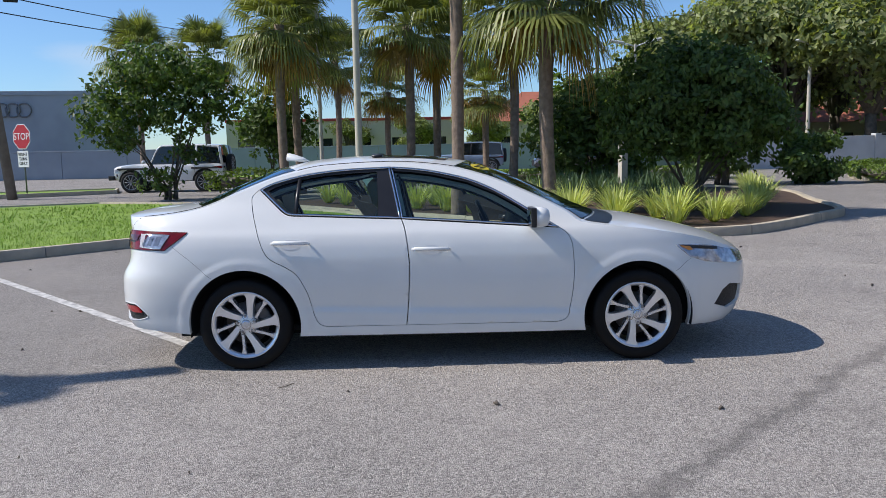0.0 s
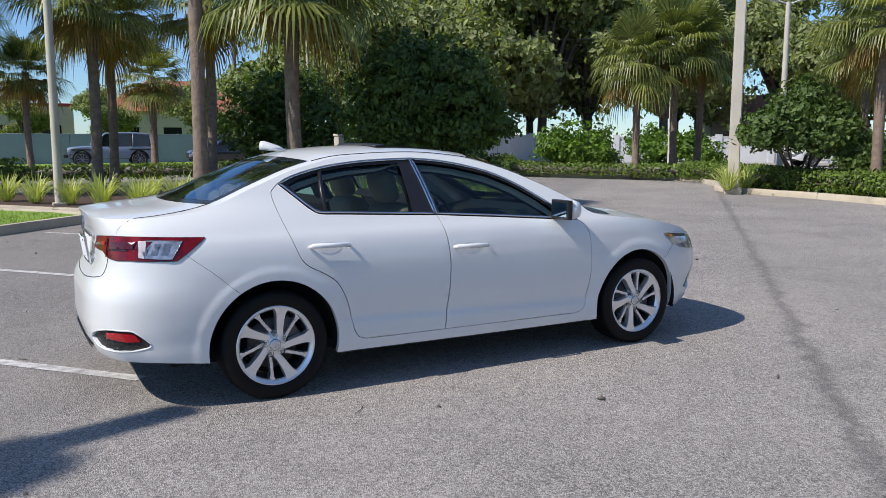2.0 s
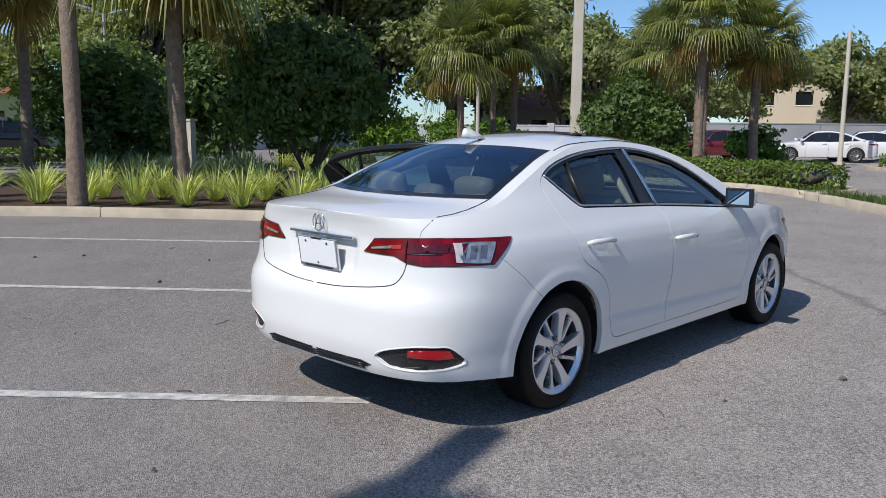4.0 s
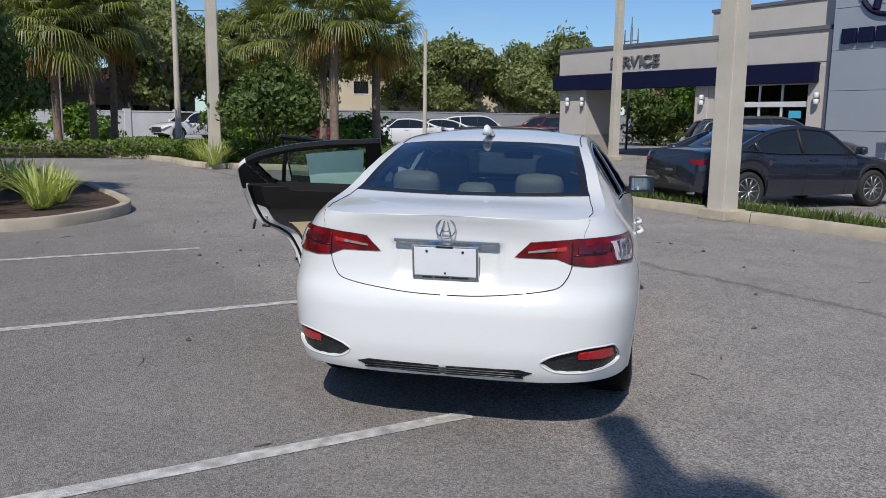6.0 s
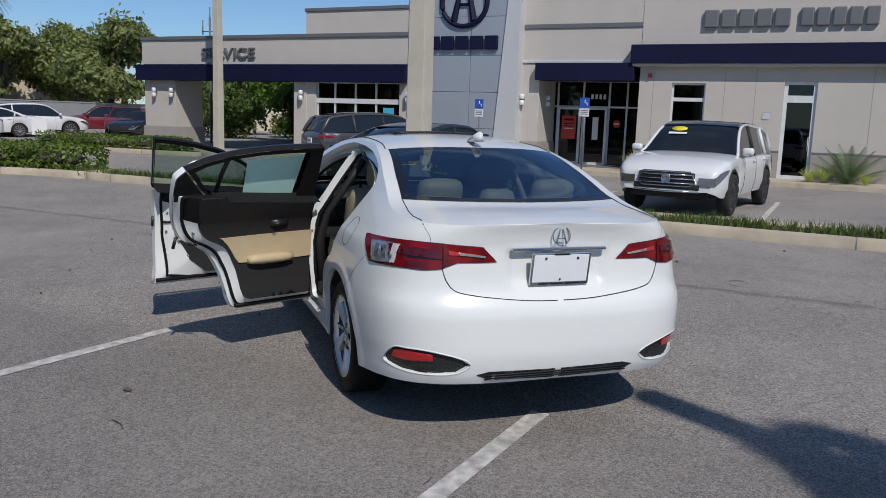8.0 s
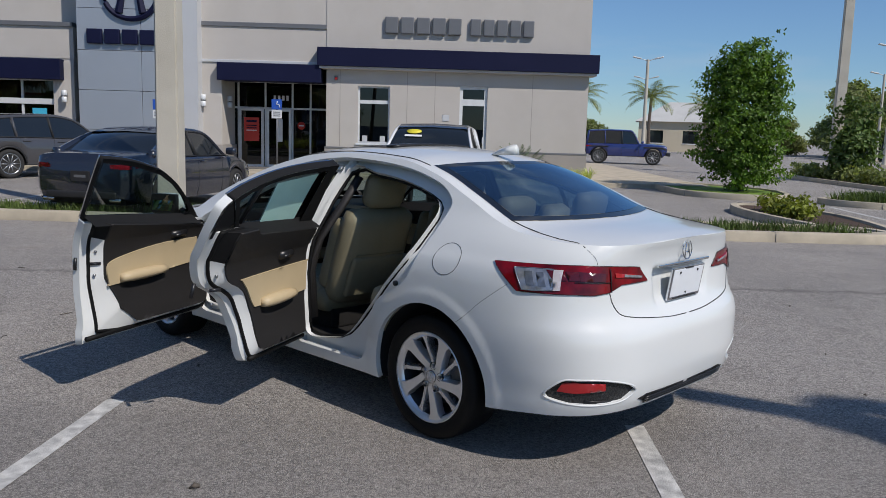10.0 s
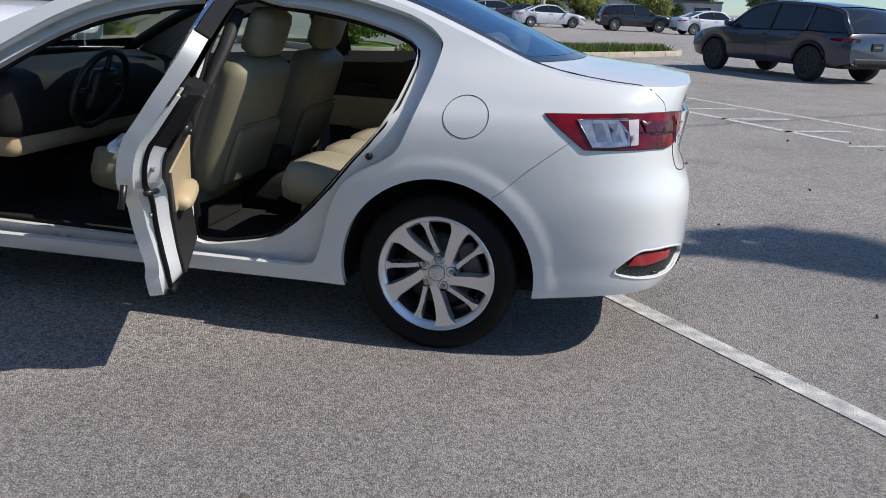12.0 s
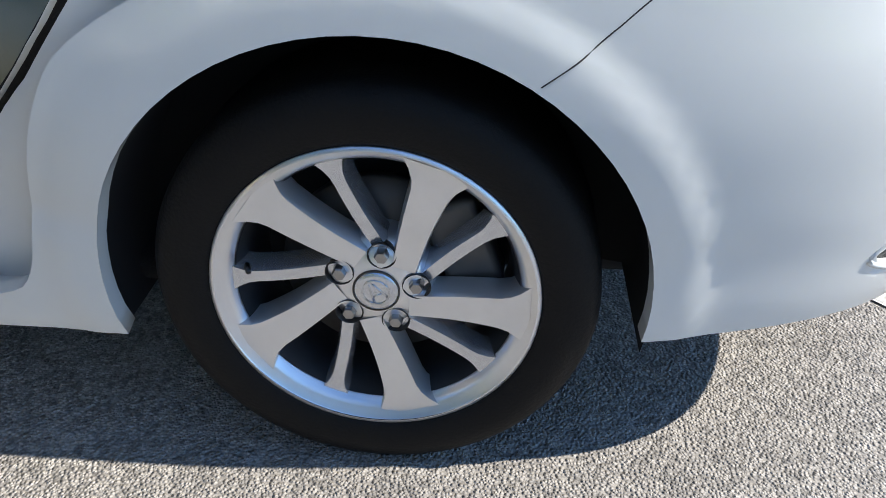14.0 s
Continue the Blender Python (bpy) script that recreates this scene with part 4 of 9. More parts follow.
FRONT_LIGHT_GAP = [X(*p) for p in [(-0.26, 1.012), (-0.325, 1.322), (-0.197, 1.312), (-0.042, 1.29), (0.188, 1.236), (0.376, 1.158), (0.53, 1.07), (0.655, 0.975), (0.6, 0.957), (0.15, 0.986)]]
TAIL_LAMP = [X(-1.70, 0.94), X(-1.85, 0.945), X(-2.0, 0.951), Y(0.69, 0.953), Y(0.60, 0.952), Y(0.446, 0.941), Y(0.39, 0.935), Y(0.322, 0.868), Y(0.51, 0.866), Y(0.585, 0.836), Y(0.66, 0.828), X(-2.08, 0.832), X(-1.85, 0.829), X(-1.78, 0.88)]
FOG_POCKET = [Y(0.455, 0.390), Y(0.52, 0.428), Y(0.65, 0.457), Y(0.74, 0.461), X(-2.075, 0.455), X(-2.0, 0.392), X(-2.01, 0.367), Y(0.75, 0.345), Y(0.65, 0.336), Y(0.52, 0.345)]
HEAD_LAMP = [X(1.60, 0.785), X(1.75, 0.782), X(1.88, 0.765), YF(0.68, 0.735), YF(0.50, 0.69), YF(0.52, 0.635), YF(0.66, 0.632), X(1.93, 0.645), X(1.80, 0.665), X(1.70, 0.70)]
FRONT_POCKET = [X(1.90, 0.35), X(1.96, 0.45), X(2.02, 0.49), YF(0.6, 0.47), YF(0.55, 0.34), X(2.02, 0.31)]


def body_outline():
    low, s = [], 0.0
    arcs = [(WHEEL_X, 0.22), (-WHEEL_X, 0.24)]
    bottom = [(0.0, SILL_Z(2.3))] + [(s_of_x(x, 0.22), SILL_Z(x)) for x in (2.15, 2.0, 1.85)]
    for wx, zz in arcs:
        a0 = math.asin((SILL_Z(wx + 0.36) - WHEEL_R) / ARCH_R)
        a1 = math.pi - math.asin((SILL_Z(wx - 0.36) - WHEEL_R) / ARCH_R)
        bottom += [X(wx + ARCH_R * math.cos(a), WHEEL_R + ARCH_R * math.sin(a) * 1.008) for a in np.linspace(a0, a1, 40)]
        if wx > 0:
            bottom += [X(x, SILL_Z(x)) for x in np.linspace(0.9, -0.9, 30)]
    bottom += [X(x, SILL_Z(x)) for x in (-1.75, -1.85, -1.95, -2.03)] + [Y(y, SILL_Z(-2.15)) for y in (0.66, 0.5, 0.35, 0.2)] + [(S_END, SILL_Z(-2.3))]
    top = [(s, edge_z(s)) for s in np.linspace(S_END, 0, 190)]
    return bottom + top


def edge_z(s):
    t = np.interp(s, PLAN_S, PLAN_T)
    return EDGE_Z(t * (2.25 if t > 0 else 2.2))


CENTRE_X = table([(2.31, 2.31), (1.7, 1.72), (1.3, 1.42), (1.0, 1.22), (0.92, 1.16), (0.6, 0.80), (0.3, 0.47), (0.06, 0.2), (-0.2, -0.18), (-0.5, -0.52), (-0.8, -0.86), (-0.98, -1.12), (-1.3, -1.45), (-1.62, -1.80), (-1.75, -1.87), (-1.95, -1.98), (-2.3, -2.3)])
CENTRE_Z = table([(2.31, 0.66), (2.2, 0.735), (2.1, 0.785), (1.93, 0.84), (1.7, 0.895), (1.47, 0.94), (1.22, 0.965), (1.16, 0.985), (0.8, 1.15), (0.47, 1.295), (0.2, 1.378), (-0.18, 1.418), (-0.52, 1.424), (-0.86, 1.405), (-1.12, 1.358), (-1.45, 1.235), (-1.8, 1.098), (-1.87, 1.087), (-1.98, 1.08), (-2.12, 1.068), (-2.225, 1.05), (-2.3, 1.04)])
POWER = table([(2.31, 2.2), (1.2, 2.4), (1.0, 3.0), (0, 2.6), (-0.9, 2.6), (-1.1, 3.2), (-1.7, 3.2), (-2.3, 2.2)])


def crown(s, v, off=0.0):
    """A point of the top: s of its edge, v from -1 (right edge) to 1 (left edge)."""
    e = skin(s, edge_z(s))
    xc = CENTRE_X(e.x)
    zc = CENTRE_Z(xc)
    a = abs(v)
    return Vector((xc + (e.x - xc) * a * a, e.y * v, e.z + (zc - e.z) * (1 - a ** POWER(e.x)) + off))


def crown_strip(sa, sb, rows, vs, off=0.0, keep=None):
    bm = bmesh.new()
    grid = [[bm.verts.new(crown(s, v, off)) for v in vs] for s in (sa + (sb - sa) * i / rows for i in range(rows + 1))]
    for i in range(rows):
        for j in range(len(vs) - 1):
            if keep is None or keep((i + 0.5) / rows, (vs[j] + vs[j + 1]) / 2):
                bm.faces.new((grid[i][j], grid[i][j + 1], grid[i + 1][j + 1], grid[i + 1][j]))
    bmesh.ops.delete(bm, geom=[v for v in bm.verts if not v.link_faces], context="VERTS")
    bmesh.ops.recalc_face_normals(bm, faces=bm.faces)
    if sum(f.normal.z for f in bm.faces) < 0:
        bmesh.ops.reverse_faces(bm, faces=bm.faces)
    return bm


car = thing("sedan", "pearl white four-door sedan with driver-side doors open", "car")
VS = sorted({*np.round(np.linspace(-1, 1, 29), 4), -0.955, 0.955, -0.9, 0.9, -0.985, 0.985})
S_COWL, S_SCREEN, S_HEADER, S_BACK, S_DECK = s_of_x(1.0, 0.96), s_of_x(0.93, 1.0), s_of_x(0.08, 1.33), s_of_x(-0.98, 1.32), s_of_x(-1.60, 1.10)

body_bm = bmesh.new()
for side in (1, -1):
    holes = [shrink(o, -0.001) for o in (FRONT_DOOR, REAR_DOOR)] + [TAIL_LAMP, FOG_POCKET, HEAD_LAMP, FRONT_POCKET]
    b = skin_panel(body_outline(), holes, side, 0.0, 0.03, 0.022)
    me = bpy.data.meshes.new("half")
    b.to_mesh(me)
    b.free()
    body_bm.from_mesh(me)
    bpy.data.meshes.remove(me)
for sa, sb, rows, keep in ((0.0, S_COWL, 40, None), (S_COWL, S_SCREEN, 2, None), (S_SCREEN, S_HEADER, 24, lambda a, v: abs(v) > 0.93), (S_HEADER, S_BACK, 30, None), (S_BACK, S_DECK, 20, lambda a, v: abs(v) > 0.90), (S_DECK, S_END, 40, None)):
    b = crown_strip(sa, sb, rows, VS, 0.0, keep)
    me = bpy.data.meshes.new("half")
    b.to_mesh(me)
    b.free()
    body_bm.from_mesh(me)
    bpy.data.meshes.remove(me)
part("body", body_bm, WHITE, car)


def soft_block(size, m, bevel=0.05, cuts=3, puff=0.0):
    """A padded block: a box with well rounded edges, slightly swollen."""
    bm = bmesh.new()
    add_box(bm, [-v / 2 for v in size], [v / 2 for v in size], min(bevel, min(size) * 0.45))
    bmesh.ops.subdivide_edges(bm, edges=[e for e in bm.edges if e.calc_length() > 0.12], cuts=cuts, use_grid_fill=True)
    for v in bm.verts:
        q = Vector([2 * c / d for c, d in zip(v.co, size)])
        v.co += Vector([puff * (1 if c > 0 else -1) * (1 - min(1, q[(i + 1) % 3] ** 2)) * (1 - min(1, q[(i + 2) % 3] ** 2)) * (abs(q[i]) > 0.8) for i, c in enumerate(q)])
    bmesh.ops.transform(bm, matrix=m, verts=bm.verts)
    bmesh.ops.recalc_face_normals(bm, faces=bm.faces)
    return bm


def clip_line(poly, keep_above, a, b):
    """The part of an outline in (s, z) above (or below) the line z = a + b s."""
    out, f = [], lambda p: (p[1] - a - b * p[0]) * (1 if keep_above else -1)
    for p, q in zip(poly, poly[1:] + poly[:1]):
        if f(p) >= 0:
            out.append(p)
        if (f(p) >= 0) != (f(q) >= 0):
            k = f(p) / (f(p) - f(q))
            out.append((p[0] + (q[0] - p[0]) * k, p[1] + (q[1] - p[1]) * k))
    return out


# glass, lamps and trim of the body
VG = sorted({*np.round(np.linspace(-0.9, 0.9, 31), 4), -0.93, 0.93})
part("windscreen", crown_strip(S_SCREEN, S_HEADER, 24, VG, 0.003), SIDE_GLASS, car)
VB = sorted({*np.round(np.linspace(-0.84, 0.84, 29), 4), -0.905, 0.905, -0.87, 0.87})
part("rear_window", crown_strip(S_BACK, S_DECK, 24, VB, 0.003, lambda a, v: abs(v) < 0.85 and 0.08 < a < 0.93), BACK_GLASS, car).visible_shadow = False
part("rear_window_border", crown_strip(S_BACK, S_DECK, 24, VB, 0.002, lambda a, v: not (abs(v) < 0.85 and 0.08 < a < 0.93)), FRIT, car)
part("windscreen_border", crown_strip(S_SCREEN, S_SCREEN + (S_HEADER - S_SCREEN) * 0.1, 3, VG, 0.006), FRIT, car)
part("sunroof", crown_strip(s_of_x(-0.02, 1.35), s_of_x(-0.46, 1.37), 10, [v for v in np.round(np.linspace(-0.62, 0.62, 15), 3)], 0.004), FRIT, car)
bm = crown_strip(s_of_x(-0.40, 1.37), s_of_x(-0.47, 1.37), 2, [v for v in np.round(np.linspace(-0.6, 0.6, 15), 3)], 0.016)
bmesh.ops.solidify(bm, geom=bm.faces[:], thickness=0.012)
part("sunroof_edge", bm, BLACK_TRIM, car)
bm = crown_strip(s_of_x(1.12, 0.94), s_of_x(0.95, 0.98), 3, VG, 0.004)
part("cowl", bm, BLACK_TRIM, car)

for side in (1, -1):
    lens = part("tail_lamp", skin_panel(TAIL_LAMP, (), side, 0.007, 0.03, 0.02), RED_LENS, car, "red and clear tail lamp lens")
    clear_patch = [X(-1.815, 0.924), X(-1.90, 0.929), X(-1.985, 0.931), X(-2.0, 0.888), X(-2.005, 0.845), X(-1.935, 0.838), X(-1.875, 0.836), X(-1.85, 0.875)]
    clear = part("clear_lens", skin_panel(clear_patch, (), side, 0.0105, 0.006, 0.02), CLEAR_LENS, lens)
    part("lens_rim", tube([skin(*p, side, 0.0105) for p in dense(list(clear_patch), 0.02)], 0.0022, 5, True), RIB_GREY, clear)
    for u, w in ((0.0, 0.034), (0.052, 0.030), (0.10, 0.026)):
        part("lamp_reflector", skin_panel([X(-1.868 - u, 0.914), X(-1.868 - u - w, 0.916), X(-1.892 - u - w, 0.858), X(-1.892 - u, 0.856)], (), side, 0.0118, 0.003, 0.02), RIB_GREY, clear)
    part("white_strip", skin_panel([X(-1.987, 0.928), X(-2.022, 0.930), X(-2.028, 0.846), X(-2.003, 0.843)], (), side, 0.0128, 0.005, 0.02), paint("frosted_lens", (0.52, 0.50, 0.51), 0.3, spots=(0.40, 0.33, 0.35), grain=0.6, scale=40, coat=0.6), lens, "frosted white reversing strip")
    for y0 in (0.775, 0.735):
        part("dark_block", skin_panel([Y(y0, 0.926), Y(y0 - 0.034, 0.925), Y(y0 - 0.034, 0.889), Y(y0, 0.889)], (), side, 0.012, 0.004, 0.02), DEEP_RED, lens)
    part("dark_block", skin_panel([Y(0.70, 0.926), Y(0.60, 0.920), Y(0.60, 0.885), Y(0.70, 0.888)], (), side, 0.012, 0.004, 0.02), DEEP_RED, lens)
    part("lens_joint", tube([skin(*Y(0.575, z), side, 0.011) for z in np.linspace(0.938, 0.836, 8)], 0.0028, 5), BLACK_TRIM, lens)
    part("lens_joint", tube([skin(*Y(y, 0.882 - 0.02 * (0.7 - y)), side, 0.011) for y in np.linspace(0.72, 0.58, 6)], 0.002, 5), BLACK_TRIM, lens)
    part("lamp_bar", skin_panel([Y(0.55, 0.92), Y(0.42, 0.904), Y(0.42, 0.892), Y(0.55, 0.90)], (), side, 0.012, 0.006, 0.02), REFLECTOR, lens)
    part("lamp_bar", skin_panel([Y(0.50, 0.912), Y(0.38, 0.896), Y(0.38, 0.887), Y(0.50, 0.900)], (), side, 0.0145, 0.006, 0.02), CLEAR_LENS, lens)
    dark_edge = [skin(*p, side, 0.004) for p in dense(list(TAIL_LAMP), 0.02)]
    part("lamp_edge", tube(dark_edge, 0.0032, 5, True), BLACK_TRIM, lens)
    fog = part("bumper_vent", skin_panel(FOG_POCKET, (), side, -0.016, 0.0, 0.025), DARK_GRILLE, car)
    part("vent_lip", tube([skin(*p, side, -0.002) for p in smooth_line(FOG_POCKET, 4, True)], 0.005, 6, True), WHITE, fog)
    for zz in (0.338, 0.35):
        part("vent_bar", tube([skin(*Y(y, zz - 0.018 + (y - 0.5) * 0.1), side, -0.016) for y in np.linspace(0.5, 0.7, 6)], 0.004, 5), BLACK_TRIM, fog)
    part("reflector", skin_panel([Y(0.625, 0.402), Y(0.63, 0.436), Y(0.75, 0.446), X(-2.075, 0.44), X(-2.05, 0.40), Y(0.745, 0.394)], (), side, -0.008, 0.012, 0.02), REFLECTOR, fog, "red bumper reflector")
    head = part("headlamp", skin_panel(HEAD_LAMP, (), side, 0.004, 0.03, 0.02), CLEAR_LENS, car, "clear headlamp with dark surround")
    part("lamp_mask", skin_panel([X(1.62, 0.783), X(1.80, 0.768), X(1.92, 0.755), X(1.92, 0.735), X(1.70, 0.755)], (), side, 0.006, 0.008, 0.02), BLACK_TRIM, head)
    part("amber_marker", skin_panel([X(1.625, 0.778), X(1.70, 0.768), X(1.72, 0.745), X(1.69, 0.742)], (), side, 0.009, 0.004, 0.02), paint("amber_lens", (0.55, 0.20, 0.02), 0.2, coat=0.5), head, "amber side marker")
    part("bumper_vent", skin_panel(FRONT_POCKET, (), side, -0.02, 0.0, 0.03), DARK_GRILLE, car)
    # seams: bumper to wing, boot lid, fuel flap
    seam = lambda pts, r=0.0010, off=0.0: part("panel_seam", tube([skin(*p, side, off) for p in dense(list(pts), 0.012)[:max(2, len(dense(list(pts), 0.012)) - int(math.dist(pts[0], pts[-1]) / 0.012))]], r, 5), GAP, car)
    seam([X(-1.80, 0.852), X(-1.72, 0.79), X(-1.62, 0.705), X(-1.53, 0.63)])
    seam([X(1.72, 0.70), X(1.66, 0.66), X(1.61, 0.62), X(1.58, 0.605)])
    seam(smooth_line([Y(0.578, 0.833), Y(0.56, 0.777), Y(0.523, 0.734), Y(0.45, 0.715), Y(0.32, 0.698), Y(0.16, 0.684), (S_END, 0.68)], 6), 0.0028, 0.0)
    seam(smooth_line([Y(0.625, 0.957), Y(0.632, 0.99), Y(0.645, 1.03)], 4))
    deck = [skin(*Y(0.645, 1.03), side, 0.001)] + [crown(s_of_x(x, 1.05), v * side, 0.001) for x, v in ((-2.02, 0.975), (-1.93, 0.95), (-1.82, 0.92), (-1.70, 0.90), (-1.60, 0.905))]
    part("panel_seam", tube(deck, 0.0024, 5), GAP, car)
    if side > 0:
        ring = [X(-1.42 + 0.083 * math.cos(a), 0.915 + 0.073 * math.sin(a)) for a in np.linspace(0, 2 * math.pi, 40, endpoint=False)]
        part("fuel_flap", tube([skin(*p, side, 0.0) for p in ring], 0.0015, 5, True), GAP, car)

grille = part("lower_grille", skin_panel([Y(0.42, 0.337), Y(0.36, 0.352), Y(0.1, 0.348), (S_END, 0.346), (S_END, 0.30), Y(0.1, 0.302), Y(0.36, 0.312)], (), 1, 0.003, 0.012, 0.03), DARK_GRILLE, car, "black slatted lower grille")
part("grille_half", skin_panel([Y(0.42, 0.337), Y(0.36, 0.352), Y(0.1, 0.348), (S_END, 0.346), (S_END, 0.30), Y(0.1, 0.302), Y(0.36, 0.312)], (), -1, 0.003, 0.012, 0.03), DARK_GRILLE, grille)
for zz in (0.312, 0.324, 0.336):
    part("slat", tube([Vector((REAR(zz) - 0.008 + 0.10 * (y / 0.75) ** 4, y, zz)) for y in np.linspace(-0.38, 0.38, 15)], 0.004, 5), BLACK_TRIM, grille)

# number plate holder, badge, model letters
PLATE_M = pose(-2.222, 0, 0.83, 8, 0, -90)
plate = part("plate_holder", box((-0.157, -0.006, -0.08), (0.157, 0.008, 0.08), 0.004), CHROME, car, "chrome dealer plate frame with a blank white plate", at=PLATE_M, smooth=False)
PLATE_WHITE = paint("plate_white", (0.74, 0.76, 0.78), 0.5, spots=(0.68, 0.70, 0.73), grain=0.6, scale=8)
part("plate", box((-0.146, -0.0075, -0.064), (0.146, 0.0, 0.072), 0.002), PLATE_WHITE, plate, smooth=False)
for k, (a, b) in enumerate(((-0.11, -0.06), (-0.05, 0.02), (0.03, 0.11))):
    part("frame_marks", box((a, -0.0085, -0.0755), (b, -0.006, -0.068), 0.0), BLACK_TRIM, plate, smooth=False)
for a in (-0.085, 0.085):
    part("plate_screw", lathe([(0.006, -0.011), (0.006, -0.006)], 10, "y"), BLACK_TRIM, plate, at=Matrix.Translation((a, 0, 0.055)))
part("plate_screw", lathe([(0.005, -0.011), (0.005, -0.006)], 10, "y"), BLACK_TRIM, plate, at=Matrix.Translation((0, 0, -0.05)))
part("frame_marks", box((-0.04, -0.0085, 0.070), (0.04, -0.006, 0.079), 0.0), BLACK_TRIM, plate, smooth=False)
bm = bmesh.new()
add_box(bm, (-0.25, -0.008, -0.007), (0.25, 0.01, 0.007), 0.004)
part("plate_light_bar", bm, CHROME, car, at=pose(-2.207, 0, 0.925, 0, 0, -90), smooth=False)
bm = bmesh.new()
ring = [Vector((0.043 * math.cos(a) * (1 + 0.06 * math.cos(2 * a)), 0, 0.047 * math.sin(a))) for a in np.linspace(0, 2 * math.pi, 32, endpoint=False)]
add_tube(bm, ring, 0.0034, 6, True)
add_tube(bm, [(-0.026, 0, -0.036), (-0.008, 0, 0.03), (-0.006, 0, 0.036)], [0.0042, 0.0032, 0.002], 6)
add_tube(bm, [(0.026, 0, -0.036), (0.008, 0, 0.03), (0.006, 0, 0.036)], [0.0042, 0.0032, 0.002], 6)
add_tube(bm, [(-0.016, 0, -0.012), (0.016, 0, -0.012)], 0.003, 6)
BADGE_MESH = mesh_of(bm, "badge", CHROME)
ALLOY_BADGE = paint("badge_grey", (0.40, 0.41, 0.43), 0.4, metal=0.0, spots=(0.34, 0.35, 0.37), grain=0.4, scale=30)
ob = new("badge", BADGE_MESH)
ob.parent, ob.matrix_basis = car, pose(-2.219, 0, 0.988, -4, 0, -90)
bm = bmesh.new()
for x0, x1 in ((-0.055, -0.045), (-0.035, -0.005), (0.008, 0.045)):
    add_box(bm, (x0, -0.002, -0.009), (x1, 0.001, 0.009), 0.001)
part("model_badge", bm, ALLOY_BADGE, car, at=pose(-2.165, -0.475, 0.982, -3, 0, -82), smooth=False)
bm = bmesh.new()
fin = [(0.0, 0.0), (0.05, 0.03), (0.12, 0.052), (0.17, 0.062), (0.185, 0.055), (0.185, 0.0)]
lo = [[bm.verts.new((-x, sg * (0.028 - 0.018 * z / 0.06), z)) for x, z in fin] for sg in (-1, 1)]
for a, b in zip(range(len(fin)), list(range(1, len(fin))) + [0]):
    bm.faces.new((lo[0][a], lo[0][b], lo[1][b], lo[1][a]))
bm.faces.new(lo[0])
bm.faces.new(lo[1][::-1])
bmesh.ops.recalc_face_normals(bm, faces=bm.faces)
bmesh.ops.bevel(bm, geom=bm.edges[:], offset=0.006, segments=2, affect="EDGES")
part("roof_aerial", bm, WHITE, car, "shark-fin roof aerial", at=pose(-0.962, 0, 1.386, 0, 3, 0))
part("roof_join", tube([crown(s_of_x(x, 1.36), 0.93, 0.0015) for x in np.linspace(0.1, -0.97, 20)], 0.003, 5), GAP, car)
part("roof_join", tube([crown(s_of_x(x, 1.36), -0.93, 0.0015) for x in np.linspace(0.1, -0.97, 20)], 0.003, 5), GAP, car)

# underside and wheel wells
part("underbody", box((-1.86, -0.56, 0.175), (1.9, 0.56, 0.26), 0.02), LINER, car)
part("floor_pan", box((-0.93, -0.80, 0.20), (0.93, 0.80, 0.245), 0.01), LINER, car)
part("engine_bay", box((1.0, -0.62, 0.24), (2.05, 0.62, 0.62), 0.05), LINER, car)
part("boot_floor", box((-2.08, -0.62, 0.24), (-0.98, 0.62, 0.60), 0.05), LINER, car)
for wx in (WHEEL_X, -WHEEL_X):
    for side in (1, -1):
        bm = bmesh.new()
        rows = []
        for y in (0.845, 0.58, 0.58):
            rr = 0.02 if len(rows) == 2 else ARCH_R + 0.008
            rows.append([bm.verts.new((wx + rr * math.cos(a), y * side, WHEEL_R + rr * math.sin(a))) for a in np.linspace(-0.22, math.pi + 0.22, 36)])
        for a, b in zip(rows, rows[1:]):
            for k in range(35):
                bm.faces.new((a[k], a[k + 1], b[k + 1], b[k]))
        part("wheel_arch_liner", bm, LINER, car)

# ---- wheels: axis along y, outside at +y ----
ALLOY = paint("machined_alloy", (0.80, 0.81, 0.83), 0.30, metal=0.8, spots=(0.73, 0.74, 0.76), grain=0.5, scale=25, bump=0.04, bump_scale=400)
ALLOY_SIDE = paint("silver_alloy", (0.70, 0.72, 0.76), 0.27, metal=0.85, spots=(0.60, 0.62, 0.66), grain=0.5, scale=30)
DISC = paint("brake_iron", (0.12, 0.11, 0.10), 0.5, metal=0.6, spots=(0.10, 0.065, 0.045), grain=0.6, scale=20)
NUT_STEEL = paint("nut_steel", (0.36, 0.36, 0.37), 0.3, metal=1.0)


